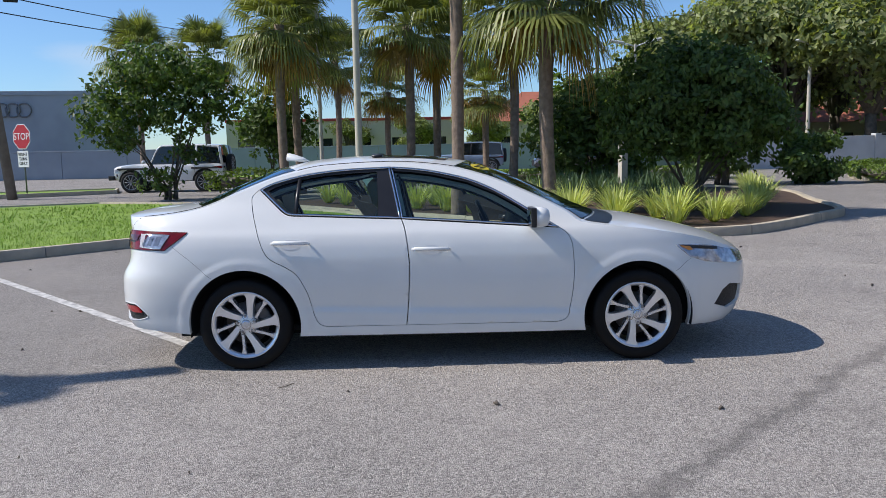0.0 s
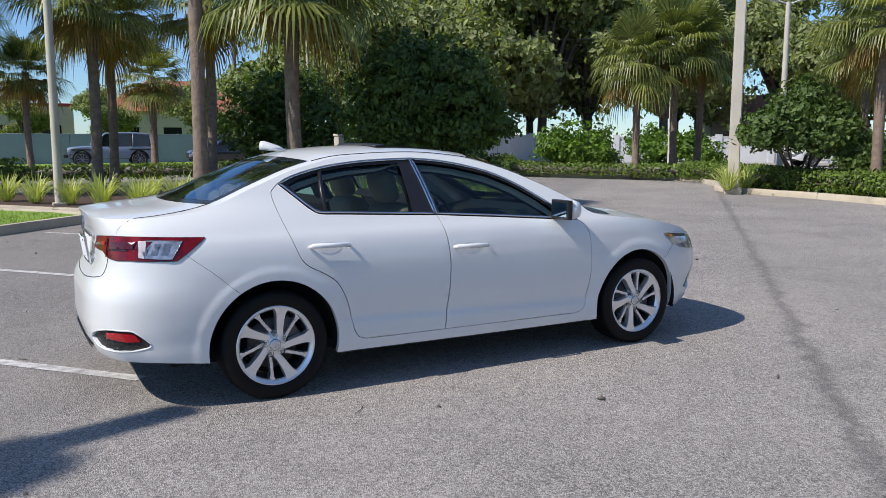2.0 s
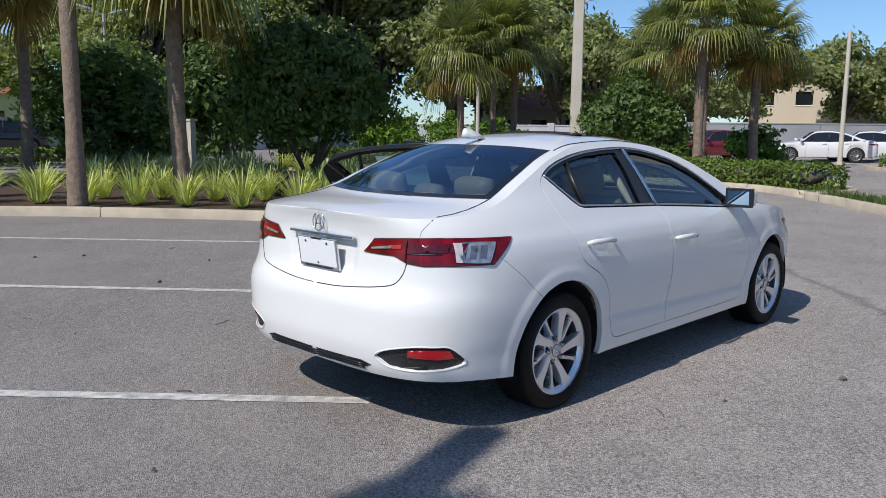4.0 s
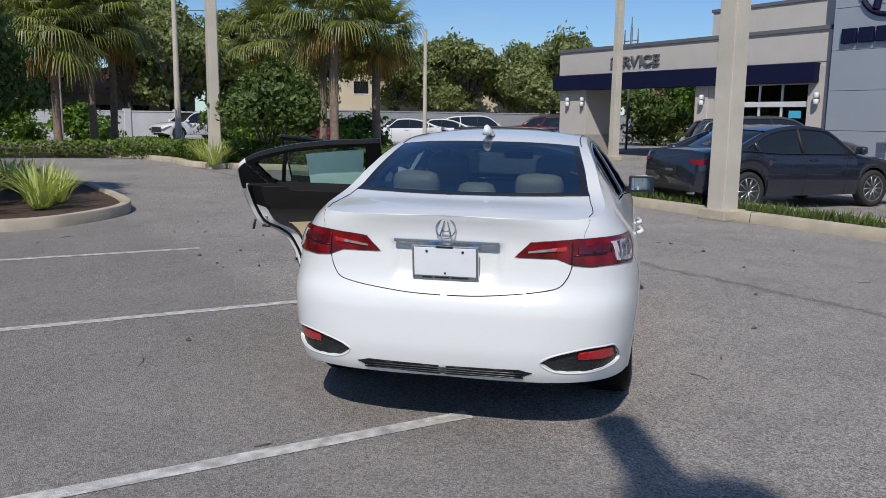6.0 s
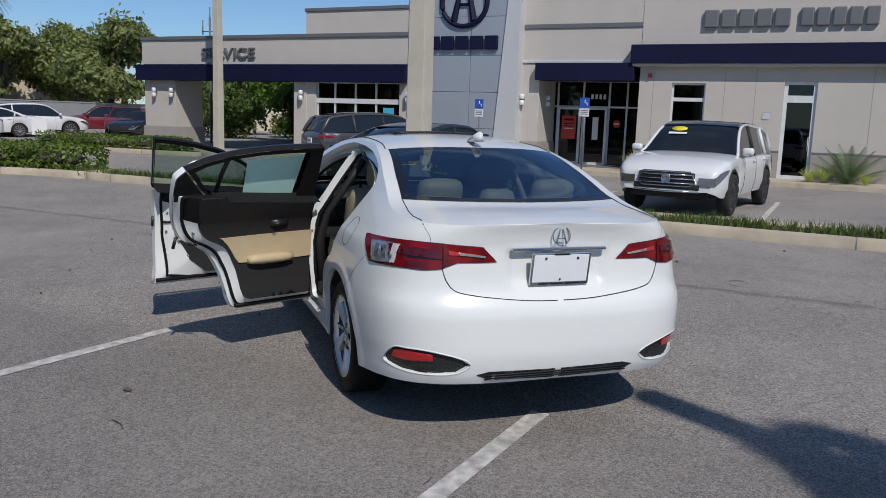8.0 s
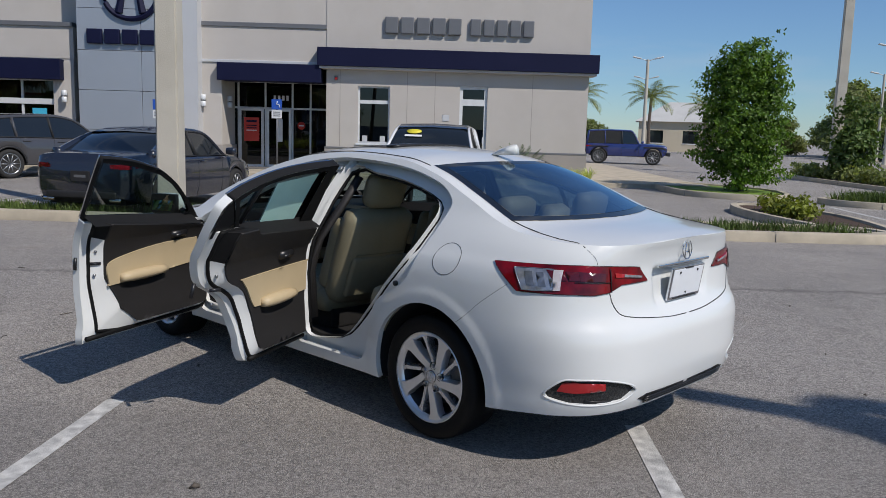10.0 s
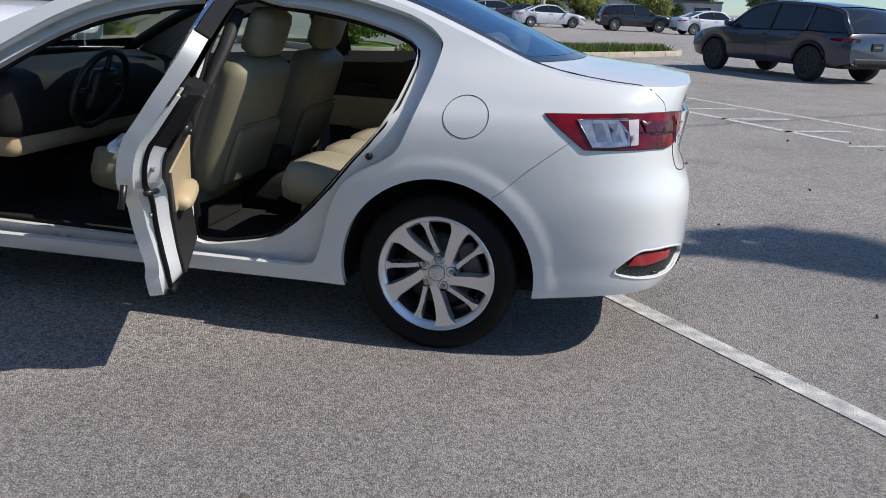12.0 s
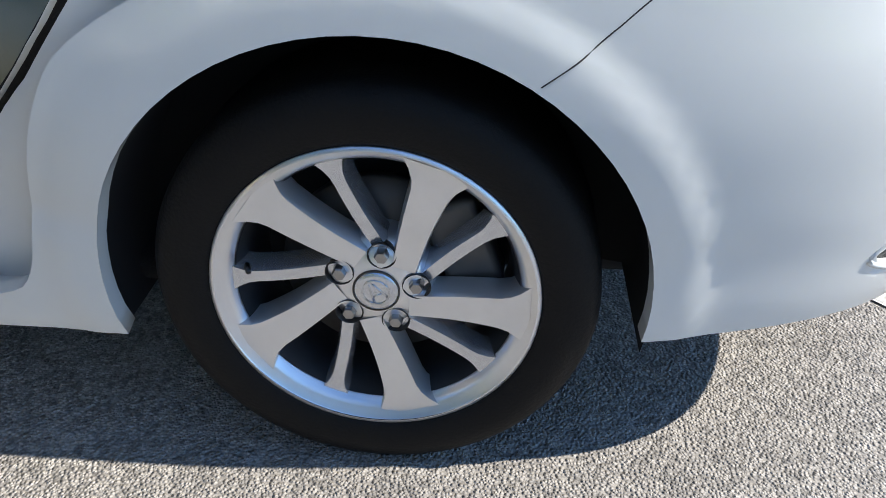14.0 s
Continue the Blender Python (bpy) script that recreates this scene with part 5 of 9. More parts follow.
def spoke(bm, a0, a1, r0, r1, w0, w1, y0, y1, depth, lip, rows=12, swell=0.0, rim_flare=0.0, bow=0.004):
    """A curved bar from the hub to the rim: angles and widths at its ends, its front's place, its depth."""
    ringsv = []
    ends = [Vector((-r * math.cos(radians(a)), 0, r * math.sin(radians(a)))) for r, a in ((r0, a0), (r1, a1))]
    along = (ends[1] - ends[0]).normalized()
    d = Vector((along.z, 0, -along.x))
    for i in range(rows + 1):
        t = i / rows
        w = w0 + (w1 - w0) * t - swell * math.sin(math.pi * t) + rim_flare * max(0, (t - 0.75) / 0.25) ** 2
        p = ends[0].lerp(ends[1], t) + d * bow * math.sin(math.pi * t) + Vector((0, y0 + (y1 - y0) * t, 0))
        sec = [(-w - lip * 0.6, -depth), (-w - lip * 0.4, -lip * 1.2), (-w, 0.0), (w, 0.0), (w + lip * 0.4, -lip * 1.2), (w + lip * 0.6, -depth)]
        ringsv.append([bm.verts.new(p + d * u + Vector((0, v, 0))) for u, v in sec])
    for a, b in zip(ringsv, ringsv[1:]):
        for k in range(5):
            bm.faces.new((a[k], b[k], b[k + 1], a[k + 1]))
    return ringsv


def build_wheel(parent):
    wheel = part("tyre", lathe([(0.2285, 0.09), (0.2285, 0.100), (0.236, 0.1045), (0.250, 0.109), (0.272, 0.111), (0.290, 0.106), (0.302, 0.098), (0.309, 0.086), (0.3115, 0.06), (0.312, 0.03), (0.312, -0.05), (0.309, -0.09), (0.29, -0.108), (0.25, -0.11), (0.205, -0.09)], 96, "y", False), RUBBER, parent, "low-profile black tyre")
    bm = bmesh.new()
    add_lathe(bm, [(0.196, 0.060), (0.205, 0.083), (0.213, 0.0905), (0.2265, 0.0945), (0.2295, 0.098), (0.2285, 0.103), (0.223, 0.104)], 96, "y")
    bmesh.ops.recalc_face_normals(bm, faces=bm.faces)
    part("rim_ring", bm, ALLOY, wheel)
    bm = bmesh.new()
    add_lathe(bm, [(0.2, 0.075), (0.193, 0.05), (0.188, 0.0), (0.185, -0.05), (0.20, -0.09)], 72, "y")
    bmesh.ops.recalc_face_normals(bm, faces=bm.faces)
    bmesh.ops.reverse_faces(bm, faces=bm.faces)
    # barrel colour carries the shade of the gaps between the spokes
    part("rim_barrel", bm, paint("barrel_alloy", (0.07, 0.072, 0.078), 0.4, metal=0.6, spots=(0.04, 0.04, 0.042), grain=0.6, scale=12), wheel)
    bm = bmesh.new()
    for k in range(5):
        spoke(bm, 42 + 72 * k, 65 + 72 * k, 0.052, 0.216, 0.0165, 0.030, 0.078, 0.0915, 0.045, 0.007, swell=0.002, rim_flare=0.022)
    bmesh.ops.recalc_face_normals(bm, faces=bm.faces)
    part("wide_spokes", bm, ALLOY, wheel, sharp=38)
    bm = bmesh.new()
    for k in range(5):
        spoke(bm, 81 + 72 * k, 105.5 + 72 * k, 0.060, 0.208, 0.0085, 0.0085, 0.070, 0.079, 0.040, 0.010, rim_flare=0.014)
    bmesh.ops.recalc_face_normals(bm, faces=bm.faces)
    part("narrow_spokes", bm, ALLOY_SIDE, wheel, sharp=50)
    hub = part("hub", lathe([(0.002, 0.080), (0.034, 0.080), (0.040, 0.0785), (0.058, 0.076), (0.074, 0.064), (0.080, 0.045), (0.082, 0.01)], 60, "y", False), ALLOY, wheel)
    part("centre_cap", lathe([(0.001, 0.0855), (0.020, 0.0855), (0.029, 0.0845), (0.0315, 0.082), (0.0325, 0.078)], 40, "y", False), ALLOY_SIDE, wheel)
    part("cap_groove", lathe([(0.0322, 0.0832), (0.0335, 0.0832), (0.0335, 0.079)], 40, "y", False), DISC, wheel)
    mark = new("cap_badge", BADGE_MESH)
    mark.parent, mark.matrix_basis = wheel, pose(0, 0.0858, 0, 0, 30, 0) @ Matrix.Scale(0.42, 4)
    for k in range(5):
        a = radians(81 + 72 * k)
        at = Matrix.Translation((-0.0571 * math.cos(a), 0, 0.0571 * math.sin(a)))
        part("nut_well", lathe([(0.0205, 0.0795), (0.0185, 0.0785), (0.0175, 0.06), (0.001, 0.06)], 20, "y", False), BLACK_TRIM, wheel, at=at)
        part("wheel_nut", lathe([(0.0105, 0.06), (0.0102, 0.083), (0.0085, 0.0865), (0.002, 0.087)], 6, "y"), NUT_STEEL, wheel, at=at, smooth=False)
    part("valve", tube([(0.185, 0.07, 0.0), (0.178, 0.088, 0.0)], 0.004, 8), BLACK_TRIM, wheel, at=Matrix.Rotation(radians(-8), 4, "Y"))
    part("brake_disc", lathe([(0.06, 0.02), (0.145, 0.02), (0.145, 0.0), (0.06, 0.0)], 48, "y"), DISC, wheel)
    part("brake_hat", lathe([(0.001, 0.045), (0.075, 0.045), (0.08, 0.0)], 36, "y", False), DISC, wheel)
    bm = bmesh.new()
    add_box(bm, (-0.165, -0.03, -0.075), (-0.085, 0.035, 0.075), 0.012)
    part("brake_caliper", bm, paint("caliper", (0.10, 0.095, 0.09), 0.5, metal=0.5, spots=(0.16, 0.15, 0.14), grain=0.5, scale=25), wheel, at=Matrix.Rotation(radians(20), 4, "Y"))
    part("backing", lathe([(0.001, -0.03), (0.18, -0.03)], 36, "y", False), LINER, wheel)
    return wheel


for wx in (-WHEEL_X, WHEEL_X):
    for side in (1, -1):
        bm = bmesh.new()
        rings = [[bm.verts.new((wx + r * math.cos(a), side * y, max(0.16, WHEEL_R + r * math.sin(a)))) for a in np.linspace(-0.14, math.pi + 0.14, 30)] for r, y in ((0.384, 0.835), (0.384, 0.66), (0.05, 0.655))]
        for a, b in zip(rings, rings[1:]):
            for k in range(29):
                bm.faces.new((a[k], a[k + 1], b[k + 1], b[k]))
        bmesh.ops.recalc_face_normals(bm, faces=bm.faces)
        part("wheel_liner", bm, LINER, car)
first_wheel = build_wheel(car)
first_wheel.name = "wheel"
for wx, side in ((WHEEL_X, 1), (-WHEEL_X, -1), (WHEEL_X, -1)):
    w = first_wheel.copy()
    scene.collection.objects.link(w)
    w.matrix_basis = pose(wx, 0.763 * side, WHEEL_R, 0, 0, 0 if side > 0 else 180) @ Matrix.Rotation(radians(-23 if wx > 0 else 14), 4, "Y")
    for c in first_wheel.children:
        k = c.copy()
        scene.collection.objects.link(k)
        k.parent = w
first_wheel.matrix_basis = pose(-WHEEL_X, 0.763, WHEEL_R)

# ---- doors ----


def build_door(name, outline, lower, upper, light, hinge_x, side, angle, label):
    H = Vector((hinge_x, 0.845 * side, 0))
    back = Matrix.Translation(-H)
    place = Matrix.Translation(H) @ Matrix.Rotation(radians(-angle * side), 4, "Z")

    def put(nm, bm, mat, parent, lab="", **more):
        bmesh.ops.transform(bm, matrix=back, verts=bm.verts)
        return part(nm, bm, mat, parent, lab, **more)

    ol, lower, upper = [shrink(o, 0.0035) for o in (outline, lower, upper)]
    door = put(name, skin_panel(lower, (), side, 0.0, 0.045, 0.025), WHITE, car, label)
    door.matrix_basis = place
    put("window_frame", skin_panel(upper, (light,), side, -0.004, 0.0, 0.025), BLACK_TRIM, door)
    ribbon = bmesh.new()
    edge = dense(upper, 0.03)
    front_, back_ = [[ribbon.verts.new(skin(*p, side, off)) for p in edge] for off in (-0.005, -0.05 if "rear" in label else -0.030)]
    for a in range(len(edge)):
        ribbon.faces.new((front_[a - 1], front_[a], back_[a], back_[a - 1]))
    put("frame_edge", ribbon, FRAME_BLACK, door, "black edge of the window frame")
    put("window_trim", tube([skin(*p, side, 0.001) for p in dense(shrink(upper, 0.006), 0.03)], 0.0065, 6, True), CHROME, door, "bright window surround")
    if "rear" in label:
        put("pane_divider", tube([skin(*X(x, z), side, -0.012) for x, z in ((-0.985, 1.045), (-0.98, 1.16), (-0.965, 1.285))], 0.014, 6), BLACK_TRIM, door)
    pane = put("window_pane", skin_panel(shrink(light, -0.012), (), side, -0.016, 0.0, 0.05), SIDE_GLASS, door)
    pane.visible_shadow = False
    ring = dense(clip_line(lower, False, 1.06, 0.0), 0.03)
    lo_s, hi_s, top_z = min(q[0] for q in ring), max(q[0] for q in ring), max(q[1] for q in ring)
    mid_s = lo_s + (hi_s - lo_s) * (0.30 if "rear" in label else 0.38)

    def inset(g):
        """The lower outline drawn in towards its middle, by g of the width of the door's return."""
        w, h = hi_s - lo_s, top_z - 0.29
        if "front" in label:
            round_off = [max(0.0, 1 - math.hypot((hi_s - a) / 0.34, (b - 0.29) / 0.34)) for a, b in ring]
            return [(mid_s + (a - mid_s) * (1 - g * 0.125 / (w * 0.62)) - 0.15 * g * c, (top_z - 0.12 + (b - top_z + 0.12) * (1 - g * 0.075 / h) if b < top_z - 0.12 else b + 0.024 * g) + 0.10 * g * c) for (a, b), c in zip(ring, round_off)]
        return [(mid_s + (a - mid_s) * (1 - g * 0.125 / (w * 0.62)), top_z - 0.12 + (b - top_z + 0.12) * (1 - g * 0.075 / h) if b < top_z - 0.12 else b + 0.024 * g) for a, b in ring]

    steps = ((0.02, -0.044), (0.20, -0.049), (0.28, -0.064), (0.42, -0.066), (1.0, -0.112))
    for nm, mat, words, upper_half in (("inner_frame", WHITE, "white painted inner door frame", False), ("inner_frame_top", FRAME_BLACK, "black trim over the inner door frame", True)):
        returned = bmesh.new()
        loops = [[returned.verts.new(skin(*q, side, off)) for q in inset(g)] for g, off in steps]
        for i, (one, two) in enumerate(zip(loops, loops[1:])):
            for a in range(len(ring)):
                if (i >= 2 and ring[a][1] > 0.915) == upper_half:
                    returned.faces.new((one[a - 1], one[a], two[a], two[a - 1]))
        bmesh.ops.delete(returned, geom=[v for v in returned.verts if not v.link_faces], context="VERTS")
        put(nm, returned, mat, door, words)
    put("frame_inside", skin_panel(shrink(upper, 0.002), (light,), side, -0.05 if "rear" in label else -0.032, 0.0, 0.03), FRAME_BLACK, door)
    put("door_seal", tube([skin(*q, side, -0.069) for q in inset(0.36)], 0.010, 6, True), RUBBER, door)
    card = inset(0.97)
    belt = REAR_BELT[:4] if "rear" in label else FRONT_BELT[:-1] + [(0.70, 0.932)]
    shelf = bmesh.new()
    inner_, outer_ = [[shelf.verts.new(skin(*X(x, z + 0.022), side, off)) for x, z in belt] for off in (-0.118, -0.010)]
    for a in range(len(belt) - 1):
        shelf.faces.new((inner_[a], inner_[a + 1], outer_[a + 1], outer_[a]))
    put("card_top", shelf, FRAME_BLACK, door)
    if "rear" in label:
        put("quarter_inside", skin_panel(clip_line(shrink(lower, 0.004), True, 1.03, 0.0), (), side, -0.052, 0.0, 0.03), FRAME_BLACK, door)
    put("door_card", skin_panel(card, (), side, -0.120, -0.010, 0.03), DOOR_CARD, door, "dark plastic door card")
    s0, s1 = min(p[0] for p in card) + 0.0, max(p[0] for p in card)
    if "rear" in label:
        soft = [(-0.285, 0.785), (-0.28, 0.775), (-0.28, 0.70), (-0.285, 0.605), (-0.30, 0.597), (-0.55, 0.592), (-0.79, 0.596), (-0.825, 0.607), (-0.87, 0.68), (-0.93, 0.765), (-0.925, 0.775), (-0.6, 0.783)]
        rest = np.linspace(-0.44, -0.76, 9)
    else:
        soft = [(0.66, 0.812), (0.70, 0.80), (0.745, 0.665), (0.735, 0.645), (0.45, 0.625), (0.2, 0.612), (-0.06, 0.60), (-0.08, 0.615), (-0.085, 0.735), (0.1, 0.785), (0.38, 0.812)]
        rest = np.linspace(0.38, 0.0, 9)
    soft = [X(*q) for q in soft]
    put("card_insert", skin_panel(smooth_line(soft, 4, True), (), side, -0.128, -0.016, 0.025), BEIGE, door, "beige leather door insert")
    sm, sw = (s0 + s1) / 2, s1 - s0
    sill_x = (-0.27, -0.83) if "rear" in label else (0.79, -0.24)
    arm = [skin(*X(x, 0.61 if "rear" in label else 0.635), side, -0.140) for x in rest]
    put("armrest", tube(arm, [0.028, 0.034, 0.038, 0.04, 0.04, 0.04, 0.04, 0.036, 0.028], 10, flat=0.8), BEIGE, door)
    h0 = skin(sm - sw * 0.24, 0.875, side, -0.134)
    put("inner_handle", tube([h0, skin(sm - sw * 0.14, 0.873, side, -0.142)], 0.010, 8), BLACK_TRIM, door)
    put("handle_cup", tube([skin(sm - sw * 0.26, 0.875, side, -0.116), skin(sm - sw * 0.12, 0.873, side, -0.116)], 0.026, 10, flat=0.9), BLACK_TRIM, door)
    ds, hz = (s1 - 0.13, 0.855 if "rear" in label else 0.80)
    if "rear" in label:
        ds = s_of_x(-1.01, hz)
    else:
        ds = s_of_x(-0.075, hz)
    put("door_handle", tube([skin(ds - 0.13, hz - 0.003, side, 0.006), skin(ds - 0.11, hz, side, 0.030), skin(ds + 0.11, hz + 0.003, side, 0.030), skin(ds + 0.13, hz + 0.002, side, 0.006)], [0.008, 0.012, 0.013, 0.008], 8, flat=1.15), WHITE, door, "white pull handle")
    # flat patch; the scoop's shade is painted as a greyer white
    put("handle_recess", skin_panel([(ds + 0.075 * math.cos(a), hz - 0.005 + 0.034 * math.sin(a)) for a in np.linspace(0, 2 * math.pi, 18, endpoint=False)], (), side, 0.0012, 0.0, 0.02), paint("recess_white", (0.6, 0.61, 0.63), 0.35, coat=1.0), door)
    put("handle_trim", tube([skin(ds - 0.115, hz - 0.009, side, 0.035), skin(ds + 0.115, hz - 0.006, side, 0.035)], 0.0035, 6), CHROME, door)
    zl = 0.74
    edge = max((q[0] for q in ol if abs(q[1] - zl) < 0.06), default=max(q[0] for q in ol))
    put("door_latch", tube([skin(edge + 0.001, zl - 0.035, side, -0.024), skin(edge + 0.001, zl + 0.035, side, -0.024)], 0.010, 6), BLACK_TRIM, door, "dark door latch")
    put("latch_slot", tube([skin(edge - 0.055, zl, side, -0.076), skin(edge - 0.105, zl, side, -0.104)], 0.009, 6), BLACK_TRIM, door)
    for dz in (-0.07, 0.075):
        put("bolt", tube([skin(edge - 0.075, zl + dz, side, -0.085), skin(edge - 0.075, zl + dz, side, -0.094)], 0.008, 8), NUT_STEEL, door)
    put("sill_strip", tube([skin(s, 0.316, side, -0.074) for s in np.linspace(s_of_x(*sill_x[:1], 0.3), s_of_x(sill_x[1], 0.3), 10)], 0.014, 6), RUBBER, door)
    return door


REAR_HOLE = [X(*p) for p in smooth_line([(-0.36, 1.30), (-0.60, 1.297), (-0.85, 1.27), (-1.08, 1.215), (-1.185, 1.155), (-1.17, 1.04), (-1.10, 0.87), (-0.97, 0.70), (-0.82, 0.52), (-0.68, 0.395), (-0.52, 0.347), (-0.32, 0.335), (-0.315, 0.5), (-0.31, 0.9)], 4, True)]
for side, angles in ((1, (66, 65.5)), (-1, (0, 0))):
    front = build_door("front_door", FRONT_DOOR, FRONT_LOWER, FRONT_UPPER, FRONT_LIGHT_GAP, 0.86, side, angles[0], "white front door with black window frame")
    build_door("rear_door", REAR_DOOR, REAR_LOWER, REAR_UPPER, REAR_LIGHT_GAP, -0.235, side, angles[1], "white rear door with black window frame")
    # mirror on the front door
    H = Vector((0.86, 0.845 * side, 0))
    base = skin(s_of_x(0.62, 0.97), 0.97, side, 0.0) - H
    bm = soft_block((0.12, 0.18, 0.125), Matrix.Translation(base + Vector((0.03, 0.112 * side, 0.035))), 0.05, 2, 0.006)
    part("wing_mirror", bm, WHITE, front, "white door mirror")
    part("mirror_glass", box((-0.004, -0.074, -0.046), (0.0, 0.074, 0.046), 0.0), paint("mirror_glass", (0.60, 0.80, 0.88), 0.02, metal=1.0), front, at=Matrix.Translation(base + Vector((-0.0385, 0.114 * side, 0.037))) @ Matrix.Rotation(radians(14 if side > 0 else -4), 4, "Y"), smooth=False)
    part("mirror_bezel", box((-0.006, -0.093, -0.064), (0.03, 0.093, 0.064), 0.006), BLACK_TRIM, front, "black mirror surround", at=Matrix.Translation(base + Vector((-0.031, 0.113 * side, 0.036))), smooth=False)
    part("mirror_arm", tube([base + Vector((0.03, -0.01 * side, -0.02)), base + Vector((0.03, 0.06 * side, 0.0))], 0.025, 8), BLACK_TRIM, front)
    # door opening: painted return, seal, middle pillar
    for nm, o in (("front", FRONT_DOOR), ("rear", REAR_DOOR)):
        hole = shrink(o, 0.05) if nm == "front" else REAR_HOLE
        part("door_jamb", skin_panel(shrink(o, -0.02), (hole,), side, -0.062, -0.03, 0.03), WHITE, car, "white painted door opening return")
        part("opening_seal", tube([skin(*p, side, -0.068) for p in hole[::2]], 0.011, 6, True), RUBBER, car)
    part("striker", tube([skin(s_of_x(-1.055, 0.745), 0.745, side, -0.05), skin(s_of_x(-1.055, 0.745), 0.745, side, -0.10)], 0.014, 8), BLACK_TRIM, car, "black latch striker")

# ---- inside the sedan ----
part("headlining", crown_strip(S_HEADER, S_BACK, 12, [v for v in np.round(np.linspace(-0.96, 0.96, 13), 3)], -0.045), HEADLINER, car, "beige headlining")
part("cabin_carpet", box((-1.05, -0.76, 0.245), (0.95, 0.76, 0.29), 0.02), CARPET, car)
part("tunnel", soft_block((1.6, 0.24, 0.22), Matrix.Translation((0.05, 0, 0.36)), 0.05, 2), CARPET, car)
part("console", soft_block((0.75, 0.2, 0.12), Matrix.Translation((0.02, 0, 0.53)), 0.04, 2), DOOR_CARD, car)
dash = part("dashboard", soft_block((0.34, 1.40, 0.30), pose(0.77, 0, 0.81, 0, -8, 0), 0.07, 4, 0.01), DOOR_CARD, car, "dark dashboard")
part("dash_lower", soft_block((0.2, 1.34, 0.16), pose(0.74, 0, 0.64), 0.05, 3), BEIGE, dash)
part("firewall", box((0.86, -0.76, 0.26), (0.92, 0.76, 0.9), 0.01), CARPET, car)
part("parcel_shelf", box((-1.86, -0.62, 0.99), (-1.34, 0.62, 1.01), 0.005), DOOR_CARD, car)
part("bulkhead", box((-1.56, -0.62, 0.5), (-1.50, 0.62, 1.0), 0.01), CARPET, car)
wheel_c = Vector((0.40, 0.36, 0.86))
tilt = Matrix.Translation(wheel_c) @ Matrix.Rotation(radians(68), 4, "Y")
bm = tube([tilt @ Vector((0.185 * math.cos(a), 0.185 * math.sin(a), 0)) for a in np.linspace(0, 2 * math.pi, 32, endpoint=False)], 0.016, 8, True)
sw = part("steering_wheel", bm, BLACK_TRIM, car, "black leather steering wheel")
part("wheel_boss", soft_block((0.2, 0.16, 0.06), tilt, 0.03, 1), BLACK_TRIM, sw)
for a in (0, 90, 180):
    part("wheel_spoke", tube([tilt @ Vector((0.05 * math.cos(radians(a + 90)), 0.05 * math.sin(radians(a + 90)), 0)), tilt @ Vector((0.18 * math.cos(radians(a + 90)), 0.18 * math.sin(radians(a + 90)), 0))], 0.014, 6), BLACK_TRIM, sw)
SEAM = paint("leather_seam", (0.20, 0.17, 0.11), 0.8)


def front_seat(y):
    """A bucket seat: cushion, backrest with side bolsters, headrest on two posts."""
    base = part("front_seat", soft_block((0.54, 0.50, 0.17), pose(0.06, y, 0.50, 0, -8, 0), 0.07, 3, 0.015), SHADED_LEATHER, car, "shaded olive-beige leather front seat")
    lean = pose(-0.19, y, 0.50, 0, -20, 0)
    part("backrest", soft_block((0.15, 0.49, 0.60), lean @ Matrix.Translation((-0.02, 0, 0.28)), 0.07, 4, 0.02), SHADED_LEATHER, base)
    part("back_pocket", soft_block((0.035, 0.40, 0.26), lean @ Matrix.Translation((-0.105, 0, 0.18)), 0.016, 3, 0.008), SHADED_LEATHER, base)
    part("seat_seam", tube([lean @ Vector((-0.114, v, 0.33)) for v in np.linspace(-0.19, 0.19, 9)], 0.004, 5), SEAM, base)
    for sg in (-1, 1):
        part("bolster", soft_block((0.12, 0.09, 0.46), lean @ Matrix.Translation((0.06, sg * 0.20, 0.26)), 0.04, 2), SHADED_LEATHER, base)
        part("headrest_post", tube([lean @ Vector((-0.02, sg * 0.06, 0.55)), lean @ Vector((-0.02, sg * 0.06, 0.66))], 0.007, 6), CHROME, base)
        part("cushion_bolster", soft_block((0.46, 0.09, 0.14), pose(0.08, y + sg * 0.2, 0.54, 0, -8, 0), 0.04, 2), SHADED_LEATHER, base)
    part("headrest", soft_block((0.11, 0.27, 0.20), lean @ Matrix.Translation((-0.01, 0, 0.70)), 0.05, 3, 0.012), SHADED_LEATHER, base)
    part("seat_rail", box((-0.2, y - 0.2, 0.29), (0.3, y + 0.2, 0.42), 0.02), CARPET, base)


for y in (0.365, -0.365):
    front_seat(y)
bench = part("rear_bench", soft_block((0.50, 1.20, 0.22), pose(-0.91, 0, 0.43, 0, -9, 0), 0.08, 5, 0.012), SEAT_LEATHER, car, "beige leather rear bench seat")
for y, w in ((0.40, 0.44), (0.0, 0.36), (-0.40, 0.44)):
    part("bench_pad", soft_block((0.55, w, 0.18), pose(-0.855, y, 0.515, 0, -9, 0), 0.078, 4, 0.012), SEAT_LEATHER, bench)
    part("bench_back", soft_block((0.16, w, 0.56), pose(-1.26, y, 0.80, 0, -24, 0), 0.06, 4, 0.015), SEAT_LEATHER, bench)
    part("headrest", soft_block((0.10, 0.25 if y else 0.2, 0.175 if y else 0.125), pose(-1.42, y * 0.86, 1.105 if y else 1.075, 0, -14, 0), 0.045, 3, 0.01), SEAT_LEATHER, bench)
